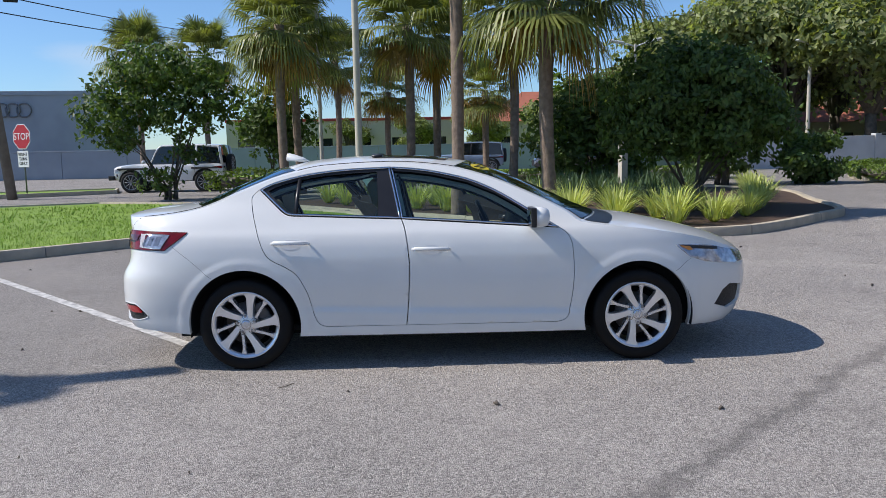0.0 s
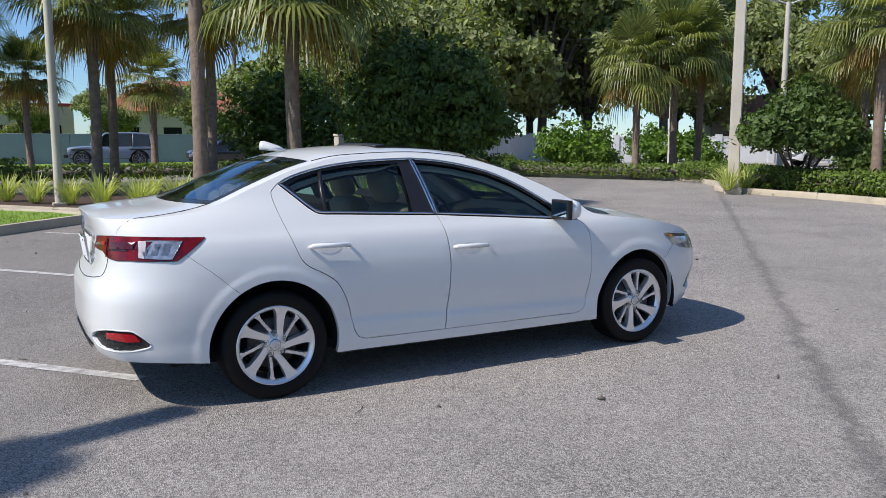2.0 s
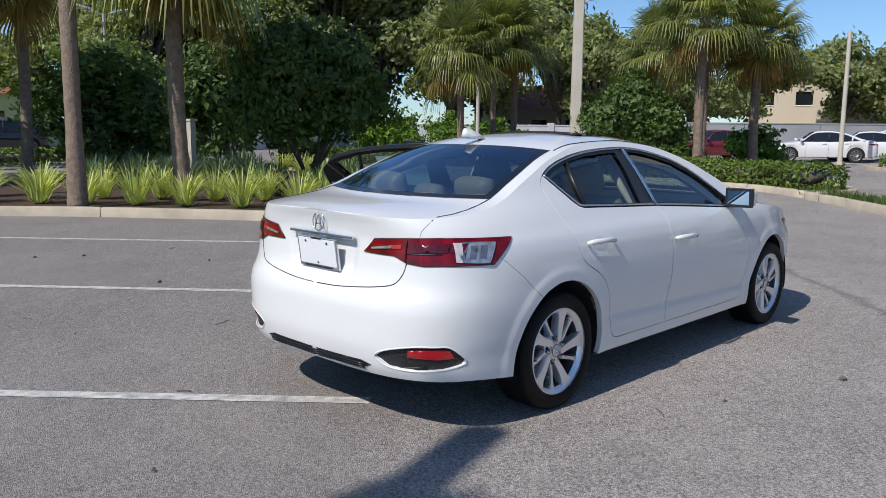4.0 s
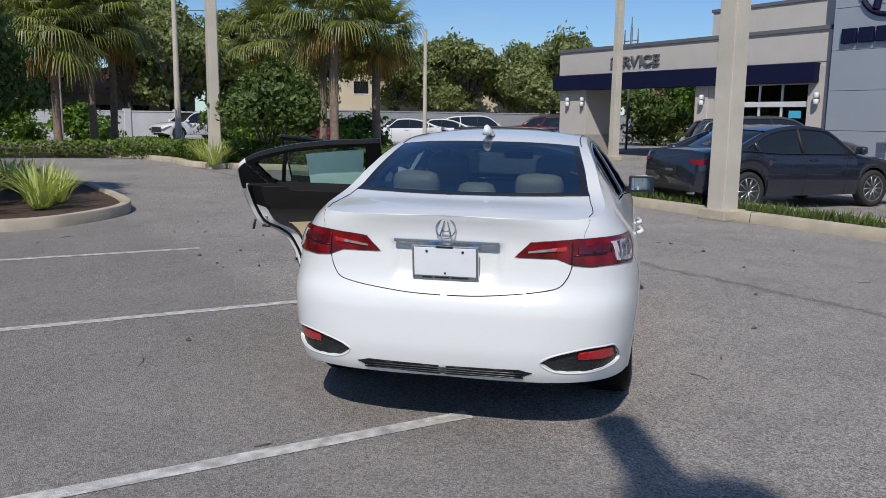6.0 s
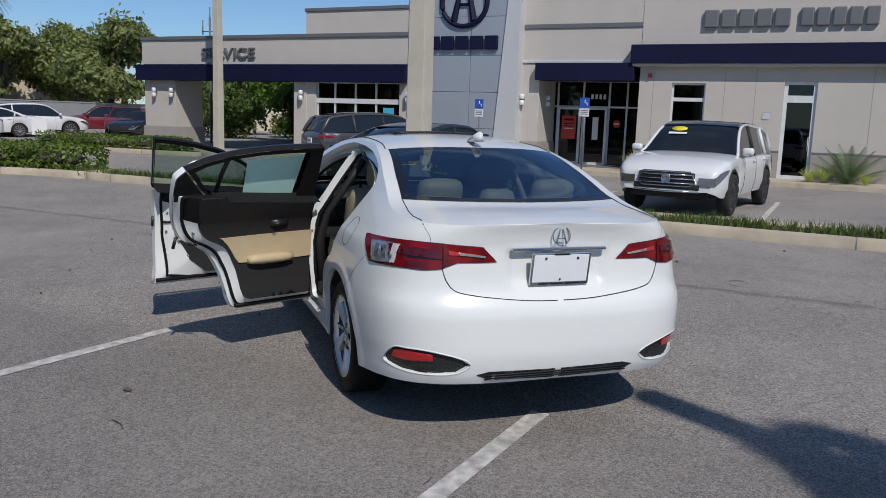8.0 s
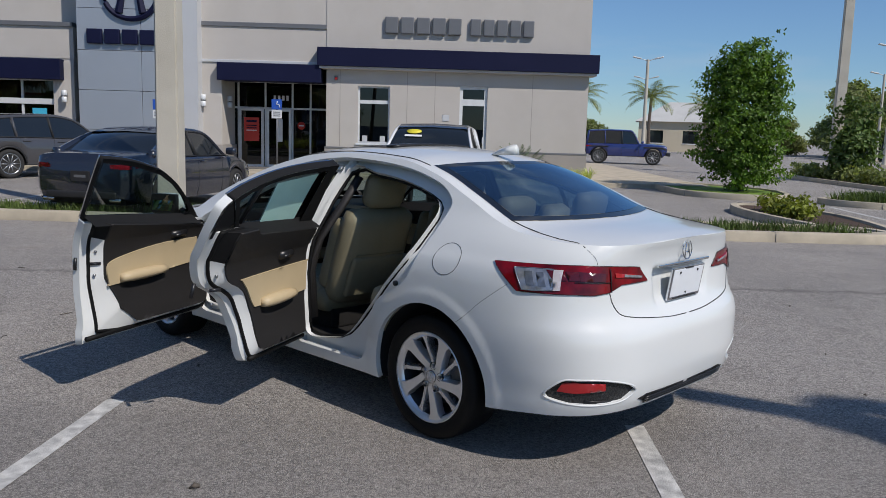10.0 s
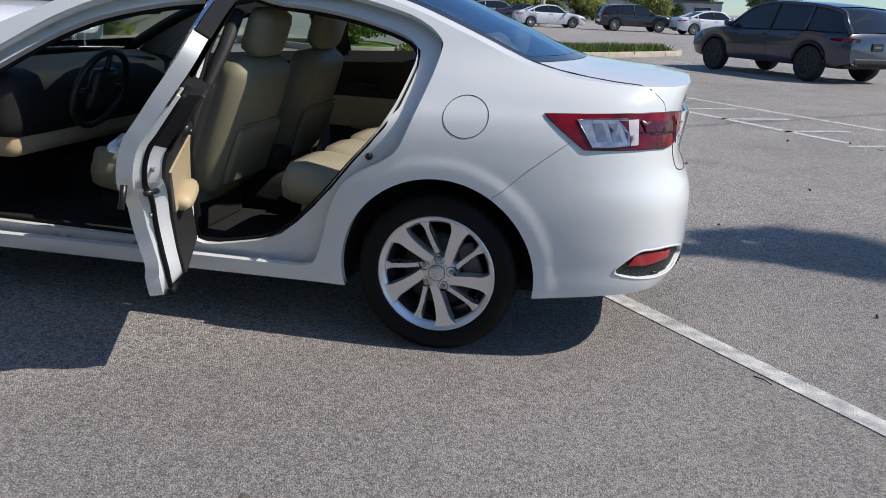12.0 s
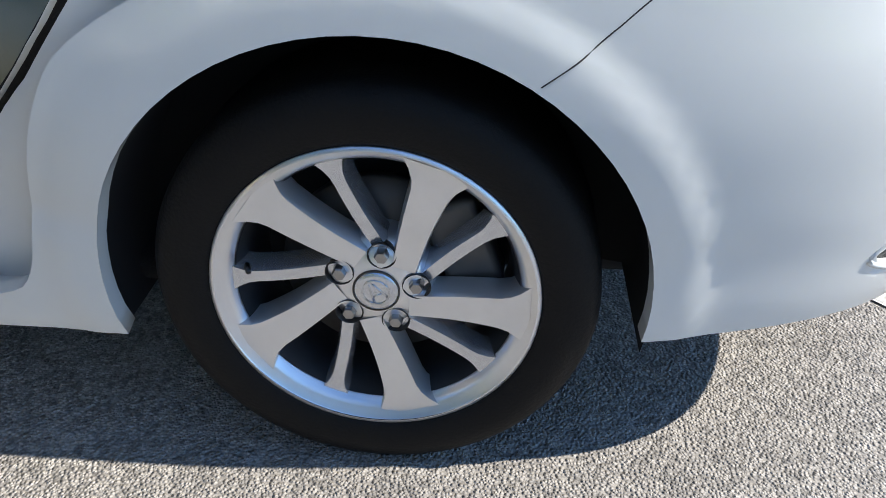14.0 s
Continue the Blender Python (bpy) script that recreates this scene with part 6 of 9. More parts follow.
for side in (1, -1):
    part("pillar_trim", tube([skin(s_of_x(x, z), z, side, -0.11) for x, z in ((-0.28, 0.4), (-0.27, 0.7), (-0.30, 0.95), (-0.36, 1.15), (-0.38, 1.30))], 0.034, 8, flat=0.7), HEADLINER if side < 0 else DOOR_CARD, car)
    part("quarter_trim", skin_panel([X(-1.27, 0.74), X(-1.27, 1.2), X(-1.42, 1.14), X(-1.62, 1.06), X(-1.62, 0.74)], (), side, -0.06, 0.0, 0.05), DOOR_CARD, car)
    part("kick_trim", skin_panel([X(0.92, 0.3), X(0.92, 0.9), X(0.80, 0.9), X(0.84, 0.3)], (), side, -0.10, 0.0, 0.05), DOOR_CARD, car)
    part("screen_pillar_trim", tube([crown(s, 0.9 * side, -0.03) for s in np.linspace(S_SCREEN, S_HEADER, 12)], 0.03, 8), DOOR_CARD, car)
part("inner_mirror", soft_block((0.03, 0.22, 0.06), pose(0.36, 0, 1.22, 0, -15, 0), 0.012, 1), BLACK_TRIM, car)

# papers behind the glass
# green sheet, its colour raised to stand in for light coming through the paper
PAPER = paint("sticker_paper", (0.60, 0.93, 0.82), 0.6, spots=(0.53, 0.86, 0.76), grain=0.6, scale=14)
doors = [o for o in car.children if o.name.startswith("rear_door") and o.matrix_basis.translation.y > 0]
H = Vector((-0.235, 0.845, 0))
bm = skin_panel([X(-0.44, 1.03), X(-0.45, 1.285), X(-0.84, 1.25), X(-0.80, 1.03)], (), 1, -0.019, 0.0, 0.06)
bmesh.ops.transform(bm, matrix=Matrix.Translation(-H), verts=bm.verts)
part("window_sheet", bm, PAPER, doors[0], "pale green price sheet behind the window")
YELLOW = paint("yellow_sticker", (0.62, 0.48, 0.02), 0.5, spots=(0.5, 0.38, 0.02), grain=0.4, scale=20)
sa, sb = S_HEADER + (S_SCREEN - S_HEADER) * 0.08, S_HEADER + (S_SCREEN - S_HEADER) * 0.22
bm = bmesh.new()
ring = [crown((sa + sb) / 2 + (sb - sa) / 2 * math.sin(a), -0.64 + 0.17 * math.cos(a), 0.007) for a in np.linspace(0, 2 * math.pi, 24, endpoint=False)]
bm.faces.new([bm.verts.new(p) for p in ring])
part("windscreen_sticker", bm, YELLOW, car, "yellow oval sticker on the windscreen")
bm = bmesh.new()
for k in (-0.3, 0.25):
    add_tube(bm, [crown((sa + sb) / 2 + (sb - sa) / 2 * k, -0.64 + v, 0.009) for v in (-0.11, 0.0, 0.11)], 0.009, 4, flat=0.2)
part("sticker_marks", bm, BLACK_TRIM, car)

# ---- plants ----


def leaf_paint(name, color, dark, through=0.35, rough=0.5, island=0.45, scale=0.8):
    """A leaf: grain between two greens, each leaf its own tone, some light passing through."""
    m = paint(name, color, rough, spots=dark, grain=0.8, scale=scale, island=island, spec=0.35)
    n, l = nodes_of(m)
    p = n["Principled BSDF"]
    tr, mix, warm = n.new("ShaderNodeBsdfTranslucent"), n.new("ShaderNodeMixShader"), n.new("ShaderNodeMixRGB")
    mix.inputs[0].default_value = through
    warm.blend_type, warm.inputs[0].default_value = "MULTIPLY", 1.0
    warm.inputs[2].default_value = (1.3, 1.35, 0.5, 1)
    l.new(p.inputs["Base Color"].links[0].from_socket, warm.inputs[1])
    l.new(warm.outputs[0], tr.inputs["Color"])
    l.new(p.outputs[0], mix.inputs[1])
    l.new(tr.outputs[0], mix.inputs[2])
    l.new(mix.outputs[0], n["Material Output"].inputs["Surface"])
    return m


OAK_LEAF = leaf_paint("oak_leaf", (0.25, 0.285, 0.115), (0.13, 0.165, 0.066), 0.42)
DARK_LEAF = leaf_paint("dark_leaf", (0.105, 0.165, 0.042), (0.05, 0.09, 0.026), 0.35)
BRIGHT_LEAF = leaf_paint("bright_leaf", (0.11, 0.20, 0.022), (0.055, 0.115, 0.015), 0.3)
HEDGE_LEAF = leaf_paint("hedge_leaf", (0.13, 0.20, 0.03), (0.06, 0.10, 0.018), 0.3)
PALM_LEAF = leaf_paint("palm_leaf", (0.215, 0.235, 0.068), (0.11, 0.145, 0.042), 0.3, 0.4, 0.45)
PALM_OLD = leaf_paint("palm_old_leaf", (0.30, 0.185, 0.045), (0.22, 0.15, 0.05), 0.3, 0.6, 0.4)
FLAX = leaf_paint("variegated_blade", (0.52, 0.56, 0.20), (0.28, 0.37, 0.09), 0.3, 0.45, 0.5, 3.0)
LILY = leaf_paint("bluish_blade", (0.10, 0.16, 0.075), (0.06, 0.10, 0.05), 0.25, 0.45, 0.4, 3.0)
GOLD_LEAF = leaf_paint("gold_leaf", (0.22, 0.25, 0.04), (0.10, 0.13, 0.025), 0.3)
WEED = leaf_paint("weed_leaf", (0.10, 0.15, 0.035), (0.055, 0.085, 0.02), 0.25, 0.6, 0.5)
BARK = paint("bark", (0.13, 0.11, 0.09), 0.95, spots=(0.06, 0.05, 0.042), grain=0.8, scale=6, bump=1.0, bump_scale=25)
PALM_BARK = paint("palm_bark", (0.25, 0.19, 0.145), 0.95, spots=(0.14, 0.10, 0.075), grain=0.8, scale=9, bump=1.0, bump_scale=30)


def mesh_from(name, verts, faces, material, smooth=False):
    me = bpy.data.meshes.new(name)
    me.from_pydata(verts, [], faces)
    me.materials.append(material)
    for f in me.polygons:
        f.use_smooth = smooth
    return me


def leaf_cloud(rng, blobs, count, size, long=1.7, droop=0.3):
    """Pointed leaves lying loosely over the skins of several blobs (centre, radii)."""
    total = sum(r[0] * r[1] + r[0] * r[2] + r[1] * r[2] for c, r in blobs)
    verts, faces = [], []
    for c, r in blobs:
        k = int(count * (r[0] * r[1] + r[0] * r[2] + r[1] * r[2]) / total)
        twigs = max(3, k // 14)
        d = rng.normal(size=(twigs, 3))
        d /= np.linalg.norm(d, axis=1)[:, None]
        lump = 1 + 0.16 * np.sin(d[:, 0] * 5 + c[0] * 3) * np.sin(d[:, 1] * 6 + c[1]) + 0.14 * np.sin(d[:, 2] * 7 + d[:, 0] * 4 + c[2])
        depth = 1 + rng.normal(-0.06, 0.19, twigs)
        tips = np.array(c) + d * np.array(r) * (lump * depth)[:, None]
        own = rng.integers(0, twigs, k)
        pos = tips[own] + rng.normal(0, size * 1.25, (k, 3)) * np.array((1, 1, 0.7))
        nrm = d[own] + rng.normal(0, 0.55, (k, 3)) + np.array((0, 0, 0.35))
        nrm /= np.linalg.norm(nrm, axis=1)[:, None]
        u = np.cross(nrm, rng.normal(size=(k, 3)))
        u[:, 2] -= droop
        u /= np.linalg.norm(u, axis=1)[:, None]
        v = np.cross(nrm, u)
        s = size * rng.uniform(0.6, 1.4, k)[:, None]
        quad = np.stack([pos - u * s * long / 2, pos + v * s * 0.5, pos + u * s * long / 2 - nrm * s * 0.25, pos - v * s * 0.5], 1)
        base = len(verts)
        verts += quad.reshape(-1, 3).tolist()
        faces += [(base + 4 * i, base + 4 * i + 1, base + 4 * i + 2, base + 4 * i + 3) for i in range(k)]
    return verts, faces


def limbs(bm, rng, base, blobs, r0, fork, seg=7):
    """A trunk that parts into one bent limb for each blob."""
    top = Vector(base) + Vector((0, 0, fork))
    add_tube(bm, [base, Vector(base).lerp(top, 0.5) + Vector((0.04, -0.03, 0)), top], [r0 * 1.25, r0, r0 * 0.9], seg)
    for c, r in blobs:
        end = Vector(c)
        mid = top.lerp(end, 0.5) + Vector((rng.uniform(-0.1, 0.1), rng.uniform(-0.1, 0.1), 0.12 * (end - top).length))
        add_tube(bm, [top - Vector((0, 0, 0.1 * fork)), mid, end], [r0 * 0.6, r0 * 0.38, r0 * 0.12], 5)


def tree(name, label, at, blobs, trunk, fork, count, size, leaf, seed, group="", category="tree", stems=1, bark=None):
    rng = np.random.default_rng(seed)
    t = thing(name, label, category, group, at=at)
    bm = bmesh.new()
    if stems == 1:
        limbs(bm, rng, (0, 0, -0.05), blobs, trunk, fork)
    else:
        for k in range(stems):
            a = 2.4 * k
            near = sorted(blobs, key=lambda b: -(b[0][0] * math.cos(a) + b[0][1] * math.sin(a)))[:2]
            limbs(bm, rng, (0.16 * math.cos(a), 0.16 * math.sin(a), -0.05), near, trunk, fork * rng.uniform(0.6, 1.1), 6)
    part("trunk", bm, bark or BARK, t)
    ob = new("crown", mesh_from("crown", *leaf_cloud(rng, blobs, count, size), leaf))
    ob.parent = t
    return t


def crown_blobs(rng, r, h0, h1, k):
    """Uneven blobs filling a crown of radius r between two heights."""
    out = []
    for i in range(k):
        a, q = 2.4 * i + rng.uniform(-0.4, 0.4), r * 0.72 * math.sqrt((i + 0.3) / k)
        f = (i * 0.618) % 1
        z = h0 + (h1 - h0) * (0.18 + 0.64 * f)
        q *= 0.55 + 0.9 * math.sqrt(max(0.0, 1 - (2 * f - 0.85) ** 2)) * 0.5
        s = r * (rng.uniform(0.3, 0.46) if k < 30 else rng.uniform(0.17, 0.34))
        out.append(((q * math.cos(a), q * math.sin(a), z), (s, s * rng.uniform(0.85, 1.15), s * rng.uniform(0.6, 0.85))))
    return out


# live oaks behind the car park, three builds repeated
OAKS = []
for k, (r, h0, h1) in enumerate(((6.5, 3.0, 14.5), (5.8, 2.6, 12.5), (5.0, 2.4, 11.0))):
    rng = np.random.default_rng(40 + k)
    OAKS.append((crown_blobs(rng, r, h0, h1, 44), 0.34, 3.2))
oak_first = {}


def oak(x, y, kind, size=1.0, turn=0.0, sunk=0.0, label="spreading live oak with dull green leaves and dark limbs"):
    at = pose(x, y, -sunk, rz=turn) @ Matrix.Scale(size, 4)
    if kind in oak_first:
        at = at @ Matrix.Scale(1 / oak_first[kind].scale.x, 4)
    if kind not in oak_first:
        blobs, r, fork = OAKS[kind]
        oak_first[kind] = tree("oak_tree", label, at, blobs, r, fork, 17000, 0.27, OAK_LEAF, 60 + kind, "live oaks")
        return
    copy_thing(oak_first[kind], at)


for x, y, kind, size, turn in (
    (15.5, 53.5, 2, 0.78, 0), (19.5, 50.0, 1, 0.8, 40), (24.5, 47.5, 0, 0.95, 80), (27.5, 42.5, 1, 1.05, 10), (32.5, 43.5, 0, 1.05, 200),
    (30.5, 52.5, 0, 1.1, 120), (37.5, 44.5, 1, 1.1, 150), (39.0, 38.0, 0, 0.98, 300), (44.5, 40.0, 1, 1.0, 250), (46.0, 33.5, 0, 0.92, 20),
    (52.0, 33.5, 1, 0.85, 100), (44.0, 28.5, 2, 0.85, 60), (58.5, 33.0, 0, 0.75, 240), (49.5, 24.5, 2, 0.8, 310), (55.5, 22.5, 2, 0.82, 170),
    (66.0, 19.5, 2, 0.85, 15), (69.5, 15.5, 1, 0.72, 75), (64.8, 12.8, 2, 0.78, 130), (70.0, 9.0, 1, 0.68, 190), (57.0, 4.6, 2, 0.74, 220), (65.5, 7.5, 2, 0.7, 280),
    (19.0, 45.5, 1, 0.85, 290), (22.0, 57.0, 0, 0.95, 33), (38.0, 53.0, 0, 1.0, 77), (48.0, 46.0, 0, 1.0, 111), (12.0, 62.0, 2, 0.62, 15), (6.0, 70.0, 2, 0.56, 95), (0.0, 76.0, 2, 0.52, 145), (-7.0, 80.0, 1, 0.4, 185), (-14.0, 82.0, 2, 0.45, 225)):
    oak(x, y, kind, size, turn)
for x, y, kind, size, turn in ((15.5, -78.0, 2, 0.8, 33), (22.0, -80.0, 1, 0.72, 66), (9.5, -80.0, 2, 0.7, 99), (12.5, -88.0, 0, 0.62, 12), (4.0, -88.0, 2, 0.62, 210), (-3.0, -92.0, 2, 0.6, 260), (19.0, -84.0, 2, 0.75, 0), (13.0, -84.0, 1, 0.72, 50), (25.5, -88.0, 2, 0.72, 90), (8.0, -92.0, 2, 0.62, 140), (3.0, -98.0, 2, 0.6, 180), (17.0, -72.0, 2, 0.66, 230), (30.0, -84.0, 2, 0.5, 270), (-8.0, -104.0, 2, 0.7, 20), (38.5, -60.0, 2, 0.42, 70), (44, -66, 2, 0.5, 10), (-18.0, -100.0, 1, 0.7, 80), (47.0, -7.5, 2, 0.55, 70), (53.0, -4.0, 2, 0.6, 160)):
    oak(x, y, kind, size, turn, 1.4)

# single trees and large shrubs
tree("shrub_tree", "leggy dark green shrub tree with bare stems on a lawn", pose(-8.0, 20.0, 0.1),
     [((-1.9, 0, 2.6), (0.85, 0.9, 0.75)), ((-1.2, 0.3, 3.5), (1.0, 0.9, 0.75)), ((-0.3, 0, 4.1), (1.1, 1.0, 0.7)), ((0.8, 0.2, 3.9), (1.0, 1.0, 0.7)), ((1.6, 0, 3.1), (0.9, 0.9, 0.8)),
      ((-0.4, 0.4, 3.0), (1.0, 0.9, 0.7)), ((0.6, -0.2, 2.5), (0.8, 0.7, 0.5)), ((-1.5, 0.2, 1.9), (0.5, 0.5, 0.4)), ((-0.3, 0, 0.55), (0.55, 0.5, 0.4)), ((0.5, 0.2, 1.5), (0.45, 0.4, 0.4))],
     0.055, 0.5, 9000, 0.10, DARK_LEAF, 3, category="shrub", stems=5)
tree("shrub_tree", "small dark bushy tree beside the road", pose(-5.3, 24.0, 0.1), [((0, 0, 3.0), (1.0, 0.9, 0.8)), ((-0.5, 0, 2.3), (0.8, 0.8, 0.6)), ((0.5, 0.3, 2.2), (0.8, 0.8, 0.7)), ((0.2, 0, 1.6), (0.5, 0.5, 0.5))], 0.06, 0.8, 3500, 0.12, DARK_LEAF, 4, category="shrub", stems=2)
tree("planter_tree", "dense dark green shade tree in the planted bed", pose(5.6, 10.4, 0.1) @ Matrix.Scale(0.88, 4),
     [((-1.0, 0, 2.6), (0.95, 1.0, 0.75)), ((-0.4, 0.3, 3.25), (1.0, 1.0, 0.7)), ((0.5, 0, 3.2), (1.0, 1.0, 0.7)), ((1.3, 0.2, 2.6), (0.85, 0.9, 0.65)), ((1.7, 0, 2.0), (0.6, 0.7, 0.5)), ((0.2, -0.4, 2.5), (1.0, 0.8, 0.7)), ((-1.5, 0, 1.9), (0.6, 0.7, 0.5)), ((0.6, -0.3, 1.8), (0.7, 0.6, 0.45)), ((-0.5, -0.2, 1.75), (0.7, 0.6, 0.4))],
     0.07, 0.7, 16000, 0.085, DARK_LEAF, 5, stems=4)
tree("shade_tree", "dense dark tree behind the planted bed", pose(5.6, 20.2, 0.05) @ Matrix.Diagonal((0.92, 0.92, 0.76, 1)), [((-0.9, 0, 2.7), (1.2, 1.1, 1.1)), ((0.8, 0, 2.8), (1.3, 1.2, 1.2)), ((0, 0.3, 3.9), (1.4, 1.2, 1.0)), ((-0.2, -0.2, 1.6), (1.5, 1.0, 0.9)), ((1.4, 0, 1.5), (0.9, 0.9, 0.8))], 0.09, 0.9, 8000, 0.14, DARK_LEAF, 6, stems=3)
tree("shade_tree", "dense dark tree behind the planted bed", pose(10.8, 22.5, 0.05), [((-0.9, 0, 2.4), (1.2, 1.1, 1.1)), ((0.8, 0, 2.5), (1.2, 1.2, 1.1)), ((0, 0.3, 3.3), (1.2, 1.2, 0.9)), ((0, -0.2, 1.4), (1.4, 1.0, 0.9))], 0.09, 0.9, 6000, 0.15, DARK_LEAF, 7, stems=3)
tree("shade_tree", "low spreading dark green tree on bare stems beside a light pole", pose(16.3, 9.3, 0.1) @ Matrix.Diagonal((1.12, 1.12, 1.0, 1)),
     [((-0.95, 0.1, 1.62), (0.62, 0.7, 0.42)), ((0.95, 0.1, 1.66), (0.62, 0.7, 0.42)), ((0, 0.3, 1.75), (0.9, 0.8, 0.5)), ((0.1, -0.6, 1.6), (0.8, 0.55, 0.42)), ((-0.55, -0.2, 2.1), (0.62, 0.6, 0.36)), ((0.6, -0.1, 2.15), (0.62, 0.6, 0.34)), ((0.05, 0, 2.5), (0.5, 0.5, 0.32)), ((-1.42, 0, 1.5), (0.34, 0.4, 0.24)), ((1.42, -0.1, 1.45), (0.36, 0.45, 0.26)), ((-0.5, -0.8, 1.3), (0.5, 0.4, 0.26)), ((0.6, -0.7, 1.25), (0.5, 0.4, 0.24)), ((0.15, 0, 2.85), (0.16, 0.16, 0.2))],
     0.05, 0.45, 13000, 0.085, DARK_LEAF, 8, stems=5)
tree("columnar_tree", "tall clipped bright green columnar tree on a grass island", pose(5.6, -18.3, 0.1),
     [((0, 0, 3.3), (0.75, 0.8, 0.75)), ((0.15, 0, 2.6), (0.95, 0.95, 0.8)), ((-0.15, 0.1, 1.9), (1.0, 1.0, 0.8)), ((0.2, 0, 1.2), (0.95, 0.95, 0.75)), ((-0.2, 0, 0.75), (0.85, 0.85, 0.6)), ((-0.5, 0, 2.9), (0.5, 0.6, 0.6)), ((0.6, 0, 3.1), (0.4, 0.5, 0.5))],
     0.09, 0.5, 24000, 0.062, BRIGHT_LEAF, 9)
tree("columnar_tree", "slim dark green clipped tree on a far island", pose(6.2, -29.5, 0.1), [((0, 0, 2.2), (0.6, 0.6, 0.9)), ((0, 0, 1.3), (0.75, 0.75, 0.7)), ((0.1, 0, 0.7), (0.7, 0.7, 0.5))], 0.06, 0.4, 3500, 0.11, DARK_LEAF, 10)
for k, (x, y, r, h) in enumerate(((44.0, -2.0, 2.6, 4.6), (41.0, -6.0, 2.4, 4.2), (38.5, -9.0, 2.2, 3.6), (46, -9, 2.6, 4.6))):
    rng = np.random.default_rng(70 + k)
    tree("bush", "tall bright green bush seen through the service drive", pose(x, y, 0), crown_blobs(rng, r, 0.1, h, 12), 0.06, 0.5, 6000, 0.16, BRIGHT_LEAF if k % 2 else DARK_LEAF, 80 + k, "bushes behind the service drive", "bush", stems=3)
for k, (x, y, r, h) in enumerate(((13.8, 22.2, 1.3, 1.9), (19.6, 24.0, 1.6, 2.1), (26.0, 22.6, 1.5, 1.9), (12.2, 28.5, 1.6, 2.4), (29.0, 15.5, 1.5, 1.7), (23.8, 27.0, 1.5, 2.0), (22.5, 11.5, 1.2, 1.5), (25.5, 9.5, 1.2, 1.4), (29.5, 29.0, 1.7, 2.2), (34.5, 20.0, 1.6, 2.0))):
    rng = np.random.default_rng(90 + k)
    tree("bush", "dense green shrub along the car park edge", pose(x, y, 0), crown_blobs(rng, r, 0.0, h, 9), 0.05, 0.3, 3500, 0.12, BRIGHT_LEAF if k % 3 else DARK_LEAF, 100 + k, "shrubs along the edge", "bush", stems=3)

# ---- sabal palms ----


def fan_frond(verts, faces, rng, base, out, up, length, blades=26, spread=2.7, droop=0.55):
    """A stalk and a folded fan of drooping blades."""
    base, out = Vector(base), Vector(out).normalized()
    side = out.cross((0, 0, 1)).normalized()
    top = side.cross(out).normalized()
    stalk = length * 0.5
    hub = base + out * stalk + Vector((0, 0, -0.05 * stalk))
    k = len(verts)
    w = 0.02
    verts += [tuple(base + side * w), tuple(base - side * w), tuple(hub - side * w * 0.6), tuple(hub + side * w * 0.6)]
    faces.append((k, k + 1, k + 2, k + 3))
    for i in range(blades):
        a = spread * (i / (blades - 1) - 0.5)
        ln = length * 0.72 * (1 - 0.22 * abs(a) / spread * 2) * rng.uniform(0.88, 1.08)
        d = out * math.cos(a) + side * math.sin(a) + top * (0.12 * math.cos(a) - 0.06)
        d.normalize()
        wv = d.cross(top).normalized()
        prev = None
        for f, wd, dr in ((0.06, 0.010, 0), (0.42, 0.024, 0.02), (0.72, 0.019, 0.16), (1.0, 0.003, 0.62)):
            p = hub + d * ln * f + Vector((0, 0, -droop * ln * dr * rng.uniform(0.75, 1.25)))
            if dr > 0.3:
                p = p - d * ln * 0.12 * droop
            q = len(verts)
            verts += [tuple(p + wv * wd), tuple(p - wv * wd)]
            if prev is not None:
                faces.append((prev, prev + 1, q + 1, q))
            prev = q


PALMS = {}


